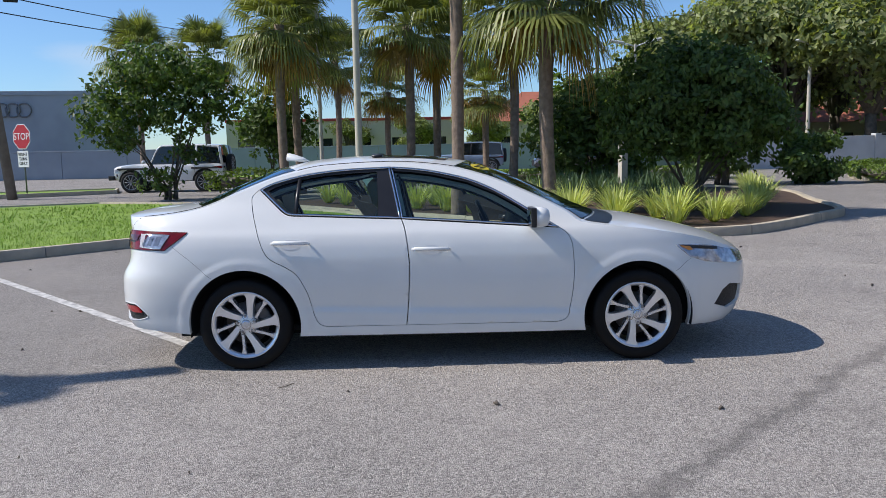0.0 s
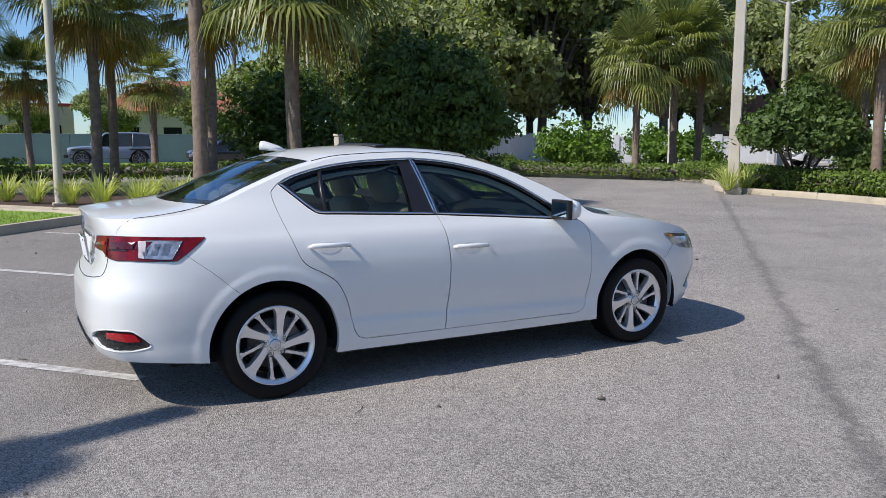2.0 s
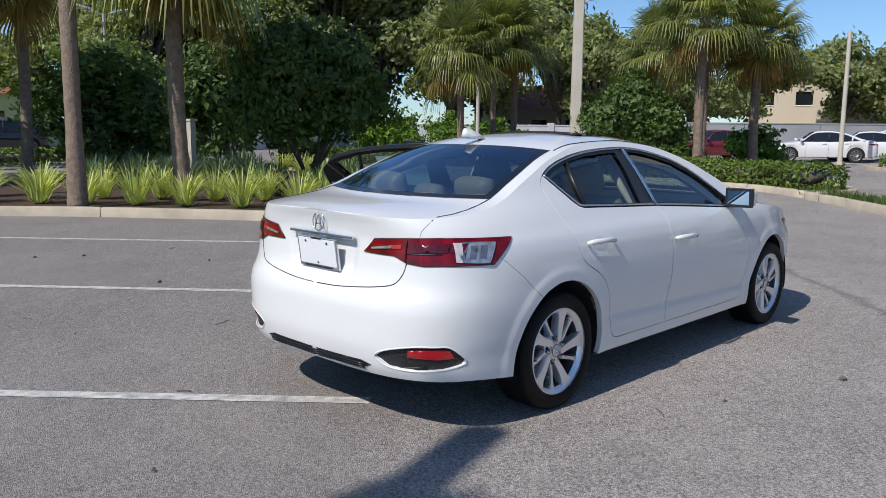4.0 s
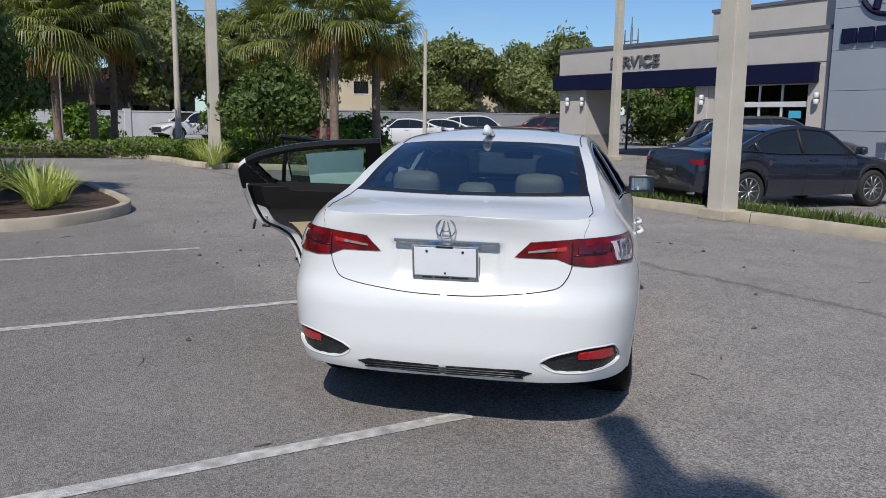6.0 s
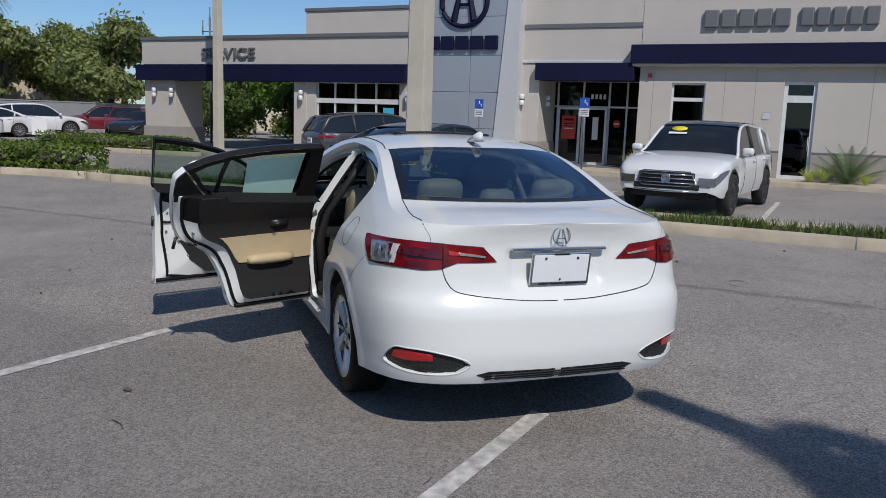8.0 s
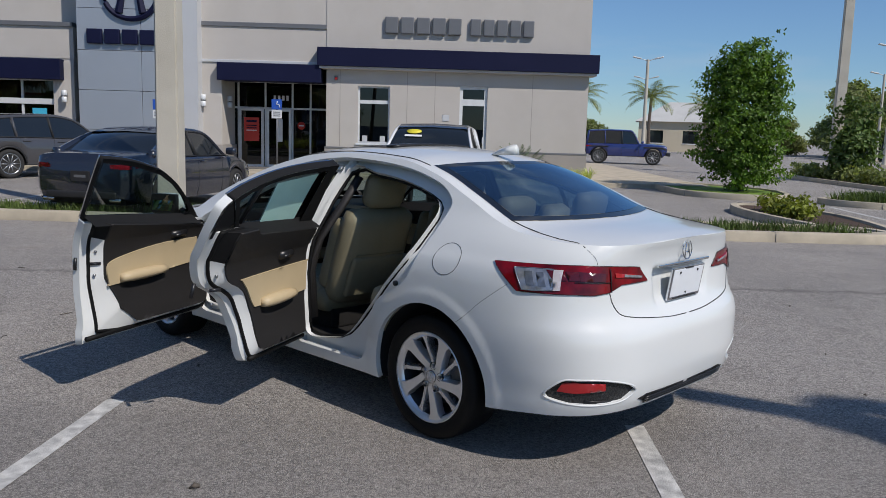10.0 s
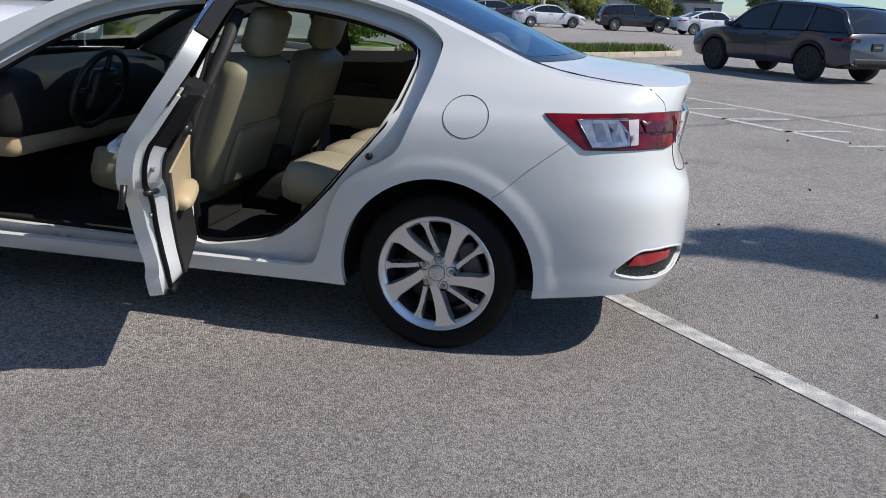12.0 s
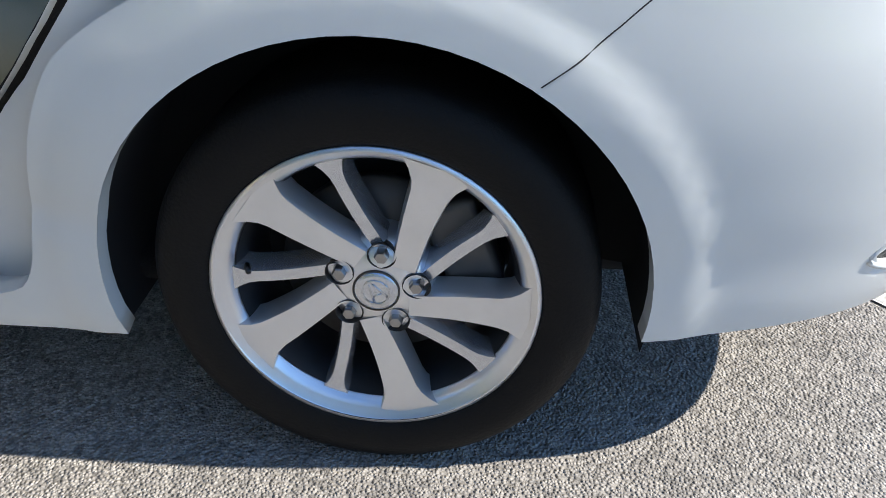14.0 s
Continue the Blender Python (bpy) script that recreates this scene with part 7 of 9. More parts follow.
def palm(x, y, crown_z, size=1.0, trunk=0.13, old=0.2, kind=0, turn=0.0, group="sabal palms", label="sabal palm with a rough grey-brown trunk and fan fronds"):
    key = (kind, round(old, 1))
    t = thing("palm_tree", label, "palm tree", group, at=pose(x, y, 0.05, rz=turn))
    rng0 = np.random.default_rng(int(abs(x * 71 + y * 37)) + 1)
    bm = bmesh.new()
    k = max(8, int(crown_z / 0.16))
    bend = rng0.uniform(-0.1, 0.1, 2)
    pts, rad = [], []
    for i in range(k + 1):
        f = i / k
        pts.append((bend[0] * math.sin(f * 3), bend[1] * math.sin(f * 3), crown_z * f))
        rad.append(trunk * (1.22 - 0.3 * min(1, f * 5) + 0.05 * f) * (1 + (0.035 if i % 2 else -0.02)))
    add_tube(bm, pts, rad, 12)
    part("trunk", bm, PALM_BARK, t)
    if key not in PALMS:
        rng = np.random.default_rng(500 + kind + int(old * 10))
        vs, fs, vo, fo = [], [], [], []
        for i in range(58):
            f = i / 57
            az = 2.39996 * i
            el = math.pi / 2 * (0.92 - 1.42 * f ** 0.85) + rng.uniform(-0.34, 0.34)
            o = Vector((math.cos(az) * math.cos(el), math.sin(az) * math.cos(el), math.sin(el)))
            dead = f > 1 - old * 0.6
            ln = rng.uniform(0.95, 1.75) * (0.8 if dead else 1.0)
            fan_frond(vo if dead else vs, fo if dead else fs, rng, (o.x * 0.1, o.y * 0.1, 0.15 - 0.35 * f), o, 0, ln, droop=0.35 + 0.6 * f)
        PALMS[key] = [mesh_from("fronds", vs, fs, PALM_LEAF), mesh_from("old_fronds", vo, fo, PALM_OLD) if vo else None]
    for name, me in zip(("fronds", "old_fronds"), PALMS[key]):
        if me is not None:
            ob = new(name, me)
            ob.parent = t
            ob.matrix_basis = Matrix.Translation((pts[-1][0], pts[-1][1], crown_z)) @ Matrix.Rotation(turn * 2.3, 4, "Z") @ Matrix.Scale(size * 1.0, 4)
            if name == "old_fronds":
                ob["label"] = "dry orange-brown hanging fronds"
    return t


palm(0.7, 10.2, 6.9, 1.1, 0.135, 0.2, 0, 10)
palm(2.6, 10.2, 4.55, 1.2, 0.15, 0.2, 1, 60)
for x, y, z, s, o, kd, tn in ((-3.9, 17.4, 5.0, 1.15, 0.2, 0, 30), (-4.0, 21.5, 4.9, 1.1, 0.2, 1, 75), (-0.3, 17.8, 5.0, 1.1, 0.2, 1, 200), (2.8, 18.4, 5.2, 1.1, 0.3, 0, 130),
                            (-3.6, 30.5, 5.4, 1.15, 0.2, 1, 20), (0.6, 21.7, 5.1, 1.1, 0.3, 0, 290), (-1.3, 31.7, 4.1, 1.05, 0.4, 0, 50), (2.8, 27.6, 3.8, 0.95, 0.3, 1, 110),
                            (-10.3, 34.6, 6.2, 1.3, 0.2, 0, 340), (-13.9, 35.5, 6.4, 1.3, 0.2, 1, 15),
                            (18.2, 17.8, 4.3, 1.15, 0.1, 0, 70), (19.9, 17.6, 4.9, 1.15, 0.2, 1, 140), (21.4, 17.9, 4.9, 1.15, 0.1, 0, 260),
                            (16.9, 7.5, 4.5, 1.0, 0.2, 1, 80), (19.5, 7.0, 4.0, 1.0, 0.4, 0, 20), (20.9, 9.4, 4.7, 1.1, 0.2, 0, 190),
                            (24.5, 13.0, 4.6, 1.1, 0.2, 1, 150)):
    palm(x, y, z, s, 0.14, o, kd, tn)


def feather_palm(x, y, h, size, label, fronds=18, rise=(1.25, -0.1), curl=0.11, leaflet=0.28, leaf=None):
    """A palm with arching feather fronds."""
    t = thing("palm_tree", label, "palm tree", "feather palms", at=pose(x, y, 0))
    rng = np.random.default_rng(int(abs(x * 13 + y * 7)))
    if h > 0.4:
        part("trunk", tube([(0, 0, 0), (0.1, 0, h * 0.5), (0, 0, h)], [0.2, 0.14, 0.13], 8), PALM_BARK, t)
    vs, fs = [], []
    for i in range(fronds):
        az, el = 2.4 * i, rise[0] + (rise[1] - rise[0]) * i / fronds
        o = Vector((math.cos(az), math.sin(az), 0))
        sd = Vector((-o.y, o.x, 0))
        p, d = Vector((0, 0, h)), el
        for k in range(12):
            st = size * 0.09
            q = p + (o * math.cos(d) + Vector((0, 0, math.sin(d)))) * st
            d -= curl
            ln = size * leaflet * math.sin(math.pi * (k + 1.5) / 13.5)
            for sg in (-1, 1):
                for e in (0.2, 0.7):
                    r0 = p.lerp(q, e)
                    tip = r0 + sd * sg * ln + o * ln * 0.4 - Vector((0, 0, ln * 0.35))
                    b = len(vs)
                    vs += [tuple(r0), tuple(r0 + (q - p) * 0.35), tuple(tip)]
                    fs.append((b, b + 1, b + 2))
            p = q
    ob = new("fronds", mesh_from("fronds", vs, fs, leaf or PALM_LEAF))
    ob.parent = t
    return t


feather_palm(33.3, -61.6, 5.0, 2.6, "tall feather palm beside the far road")
feather_palm(30.9, -67.5, 4.3, 2.3, "tall feather palm beside the far road")
feather_palm(30.1, -46.0, 4.3, 2.2, "tall feather palm beside the far road")
feather_palm(*lot(-2.9, -19.6)[:2], 0.12, 1.1, "young dark green feather palm in the bed by the wall", 17, (1.45, 0.35), 0.045, 0.24, LILY)

# ---- clumps, hedges and grass ----


def clump_mesh(rng, blades, height, width, spread, arch):
    """Arching blades out of one rooted crown."""
    ring = 16
    vs = [(0.10 * spread * math.cos(2 * math.pi * k / ring), 0.10 * spread * math.sin(2 * math.pi * k / ring), 0.02) for k in range(ring)] + [(0, 0, 0.06)]
    fs = [(k, (k + 1) % ring, ring) for k in range(ring)]
    for i in range(blades):
        slot = i % ring
        az = 2 * math.pi * (slot + 0.5) / ring + rng.uniform(-0.45, 0.45)
        o = Vector((math.cos(az), math.sin(az), 0))
        sd = Vector((-o.y, o.x, 0))
        lean = rng.uniform(0.1, 1.0) ** 0.8 * spread
        hh = height * rng.uniform(0.7, 1.15)
        root = o * rng.uniform(0.05, 0.25) * spread
        prev = None
        for f, w in ((0.12, 0.8), (0.4, 1.0), (0.75, 0.7), (1.0, 0.05)):
            p = root + o * lean * f ** 1.6 + Vector((0, 0, hh * (f - arch * f ** 3 * lean / max(spread, 0.01))))
            b = len(vs)
            vs += [tuple(p + sd * width * w / 2), tuple(p - sd * width * w / 2)]
            fs.append((prev, prev + 1, b + 1, b) if prev is not None else ((slot + 1) % ring, slot, b + 1, b))
            prev = b
    return vs, fs


CLUMPS = {}
for k in range(3):
    rng = np.random.default_rng(700 + k)
    CLUMPS["flax", k] = mesh_from("clump", *clump_mesh(rng, 95, 0.72, 0.024, 0.62, 0.38), FLAX)
    CLUMPS["lily", k] = mesh_from("clump", *clump_mesh(rng, 60, 0.85, 0.03, 0.6, 0.45), LILY)


def clump(kind, p, size, k, label, group, name="flax_clump"):
    ob = new(name, CLUMPS[kind, k % 3])
    ob.matrix_basis = Matrix.Translation(p) @ Matrix.Rotation(k * 1.7, 4, "Z") @ Matrix.Scale(size, 4)
    tagged(ob, label, "plant", group)


random.seed(11)
k = 0
for s, n, size in ((8.2, 2.3, 1.15), (8.9, 2.0, 0.9), (9.6, 2.05, 0.8), (10.4, 2.0, 0.85), (11.2, 2.2, 0.9), (12.0, 2.5, 1.0), (12.9, 2.8, 0.9), (13.8, 3.2, 1.0), (14.8, 3.7, 0.95), (15.9, 4.2, 1.0), (17.0, 4.8, 1.0), (18.2, 5.5, 1.0),
                   (7.9, 3.3, 1.0), (7.9, 4.2, 1.1), (8.0, 5.1, 1.0), (8.1, 6.0, 1.1), (8.2, 6.9, 1.0), (8.3, 7.8, 1.1), (8.3, 8.7, 1.0), (8.4, 9.7, 1.1), (8.5, 10.6, 1.0), (8.6, 11.6, 1.0), (8.8, 12.6, 1.0),
                   (8.9, 3.1, 1.0), (9.0, 4.0, 1.05), (9.1, 5.0, 1.0), (9.2, 6.0, 1.1), (9.2, 7.1, 1.0), (9.4, 8.2, 1.0), (9.5, 9.4, 1.0), (10.0, 3.2, 0.95), (10.1, 4.4, 1.0), (11.3, 3.5, 0.9)):
    clump("flax", lot(s + random.uniform(-0.1, 0.1), n + random.uniform(-0.1, 0.1), 0.1), size, k, "yellow-green variegated flax clump in mulch", "flax clumps in the bed")
    k += 1
for row in range(5):
    for i in range(9):
        s, n = 10.9 + i * 0.9 + row * 0.15, 4.3 + row * 0.95 + i * 0.33
        clump("lily", lot(s + random.uniform(-0.2, 0.2), n + random.uniform(-0.2, 0.2), 0.1), random.uniform(0.8, 1.05), k, "bluish-green strap-leaved clump in mulch", "lily clumps in the bed", "lily_clump")
        k += 1
for s, n, size in ((17.6, -2.9, 1.1), (18.4, -3.4, 1.0), (19.6, -3.2, 1.1), (20.2, -3.6, 1.15), (20.9, -3.9, 1.0)):
    clump("flax", lot(s, n, 0.1), size, k, "pale green arching clump at a pole's foot", "clumps by the pole")
    k += 1
for s, n, size in ((2.9, -19.6, 0.95), (2.2, -19.6, 0.7), (1.6, -19.5, 0.6), (1.0, -19.6, 0.6), (-1.95, -19.4, 0.62), (-2.3, -19.5, 0.72), (-3.35, -19.4, 0.5), (-4.2, -19.6, 0.6), (-4.6, -19.5, 0.6), (-5.0, -19.5, 0.66)):
    clump("flax", lot(s, n, 0.13), size, k, "yellow-green variegated clump in the bed along the wall", "clumps along the wall")
    k += 1
for x, y in ((1.45, -11.55), (1.7, -11.9), (1.9, -12.1), (2.2, -12.4), (2.5, -12.8), (1.6, -12.3)):
    rng = np.random.default_rng(int(x * 50 + 900))
    tree("small_shrub", "low yellow-green leafy shrub in mulch", pose(x, y, 0.1), [((0, 0, 0.14), (0.2, 0.2, 0.13)), ((0.06, 0.03, 0.22), (0.12, 0.12, 0.09))], 0.012, 0.07, 300, 0.055, GOLD_LEAF, int(x * 100 + 1000), "shrubs on the island", "shrub", stems=2)
for k in range(11):
    f = k / 10
    x, y = 2.4 + 6.2 * f, -25.1 - 6.2 * f
    tree("small_shrub", "low grey-green shrub on a far island", pose(x, y, 0.1), [((0, 0, 0.2), (0.4, 0.4, 0.2)), ((0.12, 0.08, 0.32), (0.22, 0.22, 0.15))], 0.02, 0.1, 380, 0.09, OAK_LEAF, 1200 + k, "shrubs on the far island", "shrub", stems=2)


def hedge(points, width, height, label, seed, density=420, size=0.055, leaf=None):
    """A clipped hedge along plan points: a twiggy core under many small leaves."""
    rng = np.random.default_rng(seed)
    t = thing("hedge", label, "hedge", "hedges", at=Matrix.Translation(lot(*points[0], 0.1)))
    org = lot(*points[0])
    vs, fs = [], []
    core = bmesh.new()
    for a, b in zip(points, points[1:]):
        p, q = lot(*a) - org, lot(*b) - org
        ln = (q - p).length
        d = (q - p).normalized()
        sd = Vector((-d.y, d.x, 0))
        add_tube(core, [p + Vector((0, 0, height * 0.42)) + d * (0.45 if a is points[0] else -0.1), q + Vector((0, 0, height * 0.42)) + d * 0.1], width * 0.28, 8, flat=height / width * 0.8)
        for i in range(int(ln * density)):
            th = rng.uniform(-0.35, math.pi + 0.35)
            e = 0.5
            cx, cz = math.copysign(abs(math.cos(th)) ** e, math.cos(th)), math.copysign(abs(math.sin(th)) ** e, math.sin(th))
            f = rng.uniform(0, 1)
            if i % 2:
                cx, cz = rng.choice((-1.0, 1.0)) * rng.uniform(0.86, 1.02), rng.uniform(-0.8, 0.85)
            if i % 7 == 0:
                f, cx = rng.choice((rng.uniform(-0.16, 0.1), 1 + rng.uniform(-0.1, 0.16))) / max(1, ln) if b is points[1] else f, cx * rng.uniform(0, 1)
            lump = 1 + 0.1 * math.sin(f * ln * 2.3 + a[0]) + rng.normal(0, 0.07)
            c = p.lerp(q, f) + sd * cx * width / 2 * lump + Vector((0, 0, max(0.03, height * 0.45 + cz * height * 0.52 * lump)))
            nn = (sd * cx + Vector((0, 0, cz)) + Vector(rng.normal(0, 0.5, 3))).normalized()
            u = nn.cross(Vector(rng.normal(0, 1, 3))).normalized()
            v = nn.cross(u)
            s = size * rng.uniform(0.6, 1.4)
            k = len(vs)
            vs += [tuple(c - u * s), tuple(c + v * s * 0.5), tuple(c + u * s), tuple(c - v * s * 0.5)]
            fs.append((k, k + 1, k + 2, k + 3))
    part("branch_core", core, BARK, t)
    ob = new("leaves", mesh_from("leaves", vs, fs, leaf or HEDGE_LEAF))
    ob.parent = t


hedge([(12.5, -7.75), (14.3, -7.45), (16.7, -6.0), (18.3, -4.7), (19.8, -3.8), (22.4, -3.6), (24.6, -2.0)], 1.2, 0.6, "low clipped yellow-green hedge behind a pale kerb", 21, 900)
hedge([(24.6, -2.0), (26.6, 4.4), (32.5, 6.9), (39.0, 7.8)], 0.9, 0.5, "low clipped yellow-green hedge behind a pale kerb", 22, 420)
hedge([(17.8, -16.2), (24.4, -15.9)], 0.9, 0.5, "low clipped hedge in front of the service drive", 23, 520)
hedge([(14.2, 19.0), (18.0, 16.6), (23.0, 13.5), (27.0, 10.6)], 0.9, 0.55, "low clipped hedge along the car park edge", 24, 260, 0.07)
hedge([(10.6, 21.6), (13.4, 19.75), (15.5, 18.6)], 1.2, 0.8, "low green hedge beside the lawn", 25, 320, 0.07)

# scrubby blades over the lawn, verge and strip
def turf(name, region, count, height, width, label, seed, leaf):
    rng = np.random.default_rng(seed)
    pts = [lot(*p) for p in region]
    lo, hi = np.min([p[:2] for p in pts], 0), np.max([p[:2] for p in pts], 0)

    def inside(x, y):
        c = False
        for a, b in zip(pts, pts[-1:] + pts[:-1]):
            if (a.y > y) != (b.y > y) and x < (b.x - a.x) * (y - a.y) / (b.y - a.y) + a.x:
                c = not c
        return c

    vs, fs = [], []
    while len(fs) < count:
        x, y = rng.uniform(lo, hi)
        if not inside(x, y):
            continue
        if math.sin(x * 2.1) * math.sin(y * 1.7 + x) < rng.uniform(-1.6, -0.2):
            continue
        for _ in range(3):
            az, h = rng.uniform(0, 6.28), height * rng.uniform(0.5, 1.5)
            r = np.array((x, y)) + rng.normal(0, height * 0.5, 2)
            k = len(vs)
            c, s = math.cos(az) * width, math.sin(az) * width
            vs += [(r[0] + c, r[1] + s, 0.09), (r[0] - c, r[1] - s, 0.09), (r[0] + rng.normal(0, height * 0.5), r[1] + rng.normal(0, height * 0.5), 0.1 + h)]
            fs.append((k, k + 1, k + 2))
    ob = new(name, mesh_from(name, vs, fs, leaf))
    tagged(ob, label, "grass", kind="stuff")


turf("grass_blades", [(-14, 8.25), (6.5, 8.5), (7.0, 12), (-14, 14)], 34000, 0.05, 0.006, "short bright green lawn blades", 31, BLADE)
turf("grass_blades", [(-14, 14), (7, 12), (6.5, 17), (1, 20), (-14, 22.5)], 16000, 0.06, 0.012, "short bright green lawn blades", 32, BLADE)
turf("weeds", [tuple(Vector((*q, 0)).dot(axis) for axis in (U, N)) for q in ((2.3, -17.1), (2.9, -17.6), (2.4, -18.6), (0.1, -21.0), (-2.8, -23.7), (-3.1, -23.1), (-0.8, -19.6), (1.2, -17.45))], 9000, 0.20, 0.022, "low dark green creeping weeds on a kerbed island", 34, WEED)
turf("weeds", [(-7.2, -7.0), (12.5, -7.1), (12.3, -7.8), (-7.0, -7.85)], 9000, 0.12, 0.012, "scrubby weeds and grass on a narrow strip", 33, WEED)

# ---- other vehicles ----
CAR_BLACK = paint("black_car_paint", (0.012, 0.014, 0.02), 0.25, coat=1.0, spots=(0.016, 0.018, 0.026), grain=0.4, scale=2)
CAR_NAVY = paint("dark_blue_car_paint", (0.014, 0.02, 0.045), 0.28, coat=1.0, spots=(0.02, 0.026, 0.055), grain=0.4, scale=2)
CAR_INK = paint("dark_ink_car_paint", (0.012, 0.015, 0.026), 0.26, coat=1.0, spots=(0.016, 0.02, 0.032), grain=0.4, scale=2)
CAR_BLUE = paint("blue_car_paint", (0.015, 0.03, 0.16), 0.28, coat=1.0, spots=(0.02, 0.035, 0.14), grain=0.4, scale=2)
CAR_WHITE = paint("white_car_paint", (0.68, 0.69, 0.70), 0.3, coat=1.0, spots=(0.62, 0.63, 0.64), grain=0.3, scale=2)
CAR_SILVER = paint("silver_car_paint", (0.36, 0.37, 0.38), 0.3, metal=0.5, coat=0.6, spots=(0.32, 0.33, 0.34), grain=0.3, scale=2)
CAR_RED = paint("red_car_paint", (0.16, 0.012, 0.02), 0.28, coat=1.0, spots=(0.12, 0.01, 0.015), grain=0.3, scale=2)
CAR_STEEL = paint("steel_blue_car_paint", (0.17, 0.22, 0.29), 0.35, coat=0.8, spots=(0.14, 0.19, 0.25), grain=0.3, scale=2)
CAR_GLASS = paint("car_glass", (0.01, 0.013, 0.016), 0.03, spec=0.7, spots=(0.02, 0.024, 0.028), grain=0.4, scale=1)
PLASTIC = paint("black_plastic", (0.015, 0.015, 0.016), 0.6, spots=(0.024, 0.024, 0.025), grain=0.5, scale=20)
TYRE = paint("tyre_rubber", (0.018, 0.018, 0.018), 0.85, spots=(0.03, 0.029, 0.028), grain=0.6, scale=14)
RIM = paint("grey_alloy", (0.32, 0.33, 0.34), 0.3, metal=0.8, spots=(0.2, 0.21, 0.22), grain=0.4, scale=9)
RIM_DARK = paint("dark_alloy", (0.07, 0.07, 0.075), 0.35, metal=0.6, spots=(0.05, 0.05, 0.055), grain=0.4, scale=9)
BRIGHT_TRIM = paint("bright_trim", (0.62, 0.63, 0.64), 0.15, metal=1.0, spots=(0.55, 0.56, 0.57), grain=0.3, scale=9)
LAMP_RED = paint("red_lamp", (0.38, 0.012, 0.015), 0.15, coat=0.8, spots=(0.28, 0.01, 0.012), grain=0.5, scale=12)
LAMP_CLEAR = paint("clear_lamp", (0.32, 0.33, 0.34), 0.12, metal=0.4, coat=0.8, spots=(0.34, 0.36, 0.38), grain=0.5, scale=60)
YELLOW_CARD = paint("yellow_card", (0.72, 0.62, 0.04), 0.5, spots=(0.62, 0.52, 0.03), grain=0.3, scale=9)
WHEEL_MESHES = {}
FORMS = {
    "sedan": dict(size=(4.7, 1.84, 1.43), top=((-1, 0.80), (-0.95, 0.98), (-0.7, 1.02), (-0.3, 0.97), (0.36, 0.95), (0.7, 0.87), (0.92, 0.73), (1, 0.60)), roof=((-0.74, 1.0), (-0.36, 1.36), (-0.1, 1.43), (0.12, 1.40), (0.42, 0.94)), low=0.24, wheel=0.33, base=1.41),
    "suv": dict(size=(4.66, 1.90, 1.64), top=((-1, 0.92), (-0.96, 1.05), (-0.5, 1.06), (0.3, 1.03), (0.45, 1.06), (0.75, 0.99), (0.94, 0.86), (1, 0.74)), roof=((-0.97, 1.05), (-0.84, 1.50), (-0.4, 1.62), (-0.05, 1.64), (0.14, 1.58), (0.48, 1.05)), low=0.34, wheel=0.37, base=1.42),
    "jeep": dict(size=(4.3, 1.88, 1.86), top=((-1, 1.08), (-0.9, 1.12), (0.3, 1.12), (0.38, 1.12), (0.93, 1.04), (1, 0.98)), roof=((-0.99, 1.12), (-0.96, 1.80), (-0.4, 1.86), (0.08, 1.84), (0.14, 1.80), (0.32, 1.12)), low=0.45, wheel=0.41, base=1.45),
}


def wheel_set(radius, rim):
    """One parked wheel, axle along y, outer face at +y: a tyre under the car, its rim on it."""
    key = (radius, rim.name)
    if key not in WHEEL_MESHES:
        w = 0.11
        ty = mesh_of(lathe([(radius * 0.70, w * 0.75), (radius * 0.80, w), (radius * 0.95, w * 0.9), (radius, w * 0.55), (radius, -w * 0.6), (radius * 0.9, -w), (radius * 0.6, -w)], 36, "y", True), "tyre", TYRE)
        bm = bmesh.new()
        add_lathe(bm, [(radius * 0.72, w * 0.82), (radius * 0.67, w * 0.86), (radius * 0.64, w * 0.5), (radius * 0.3, w * 0.2)], 36, "y")
        for k in range(10):
            a = 2 * math.pi * k / 10
            add_tube(bm, [(0.02 * math.cos(a), w * 0.6, 0.02 * math.sin(a)), (radius * 0.67 * math.cos(a), w * 0.72, radius * 0.67 * math.sin(a))], [0.026, 0.018], 5)
        add_lathe(bm, [(0.001, w * 0.78), (0.05, w * 0.76), (0.06, w * 0.5)], 20, "y")
        bmesh.ops.recalc_face_normals(bm, faces=bm.faces)
        WHEEL_MESHES[key] = ty, mesh_of(bm, "rim", rim)
    return WHEEL_MESHES[key]


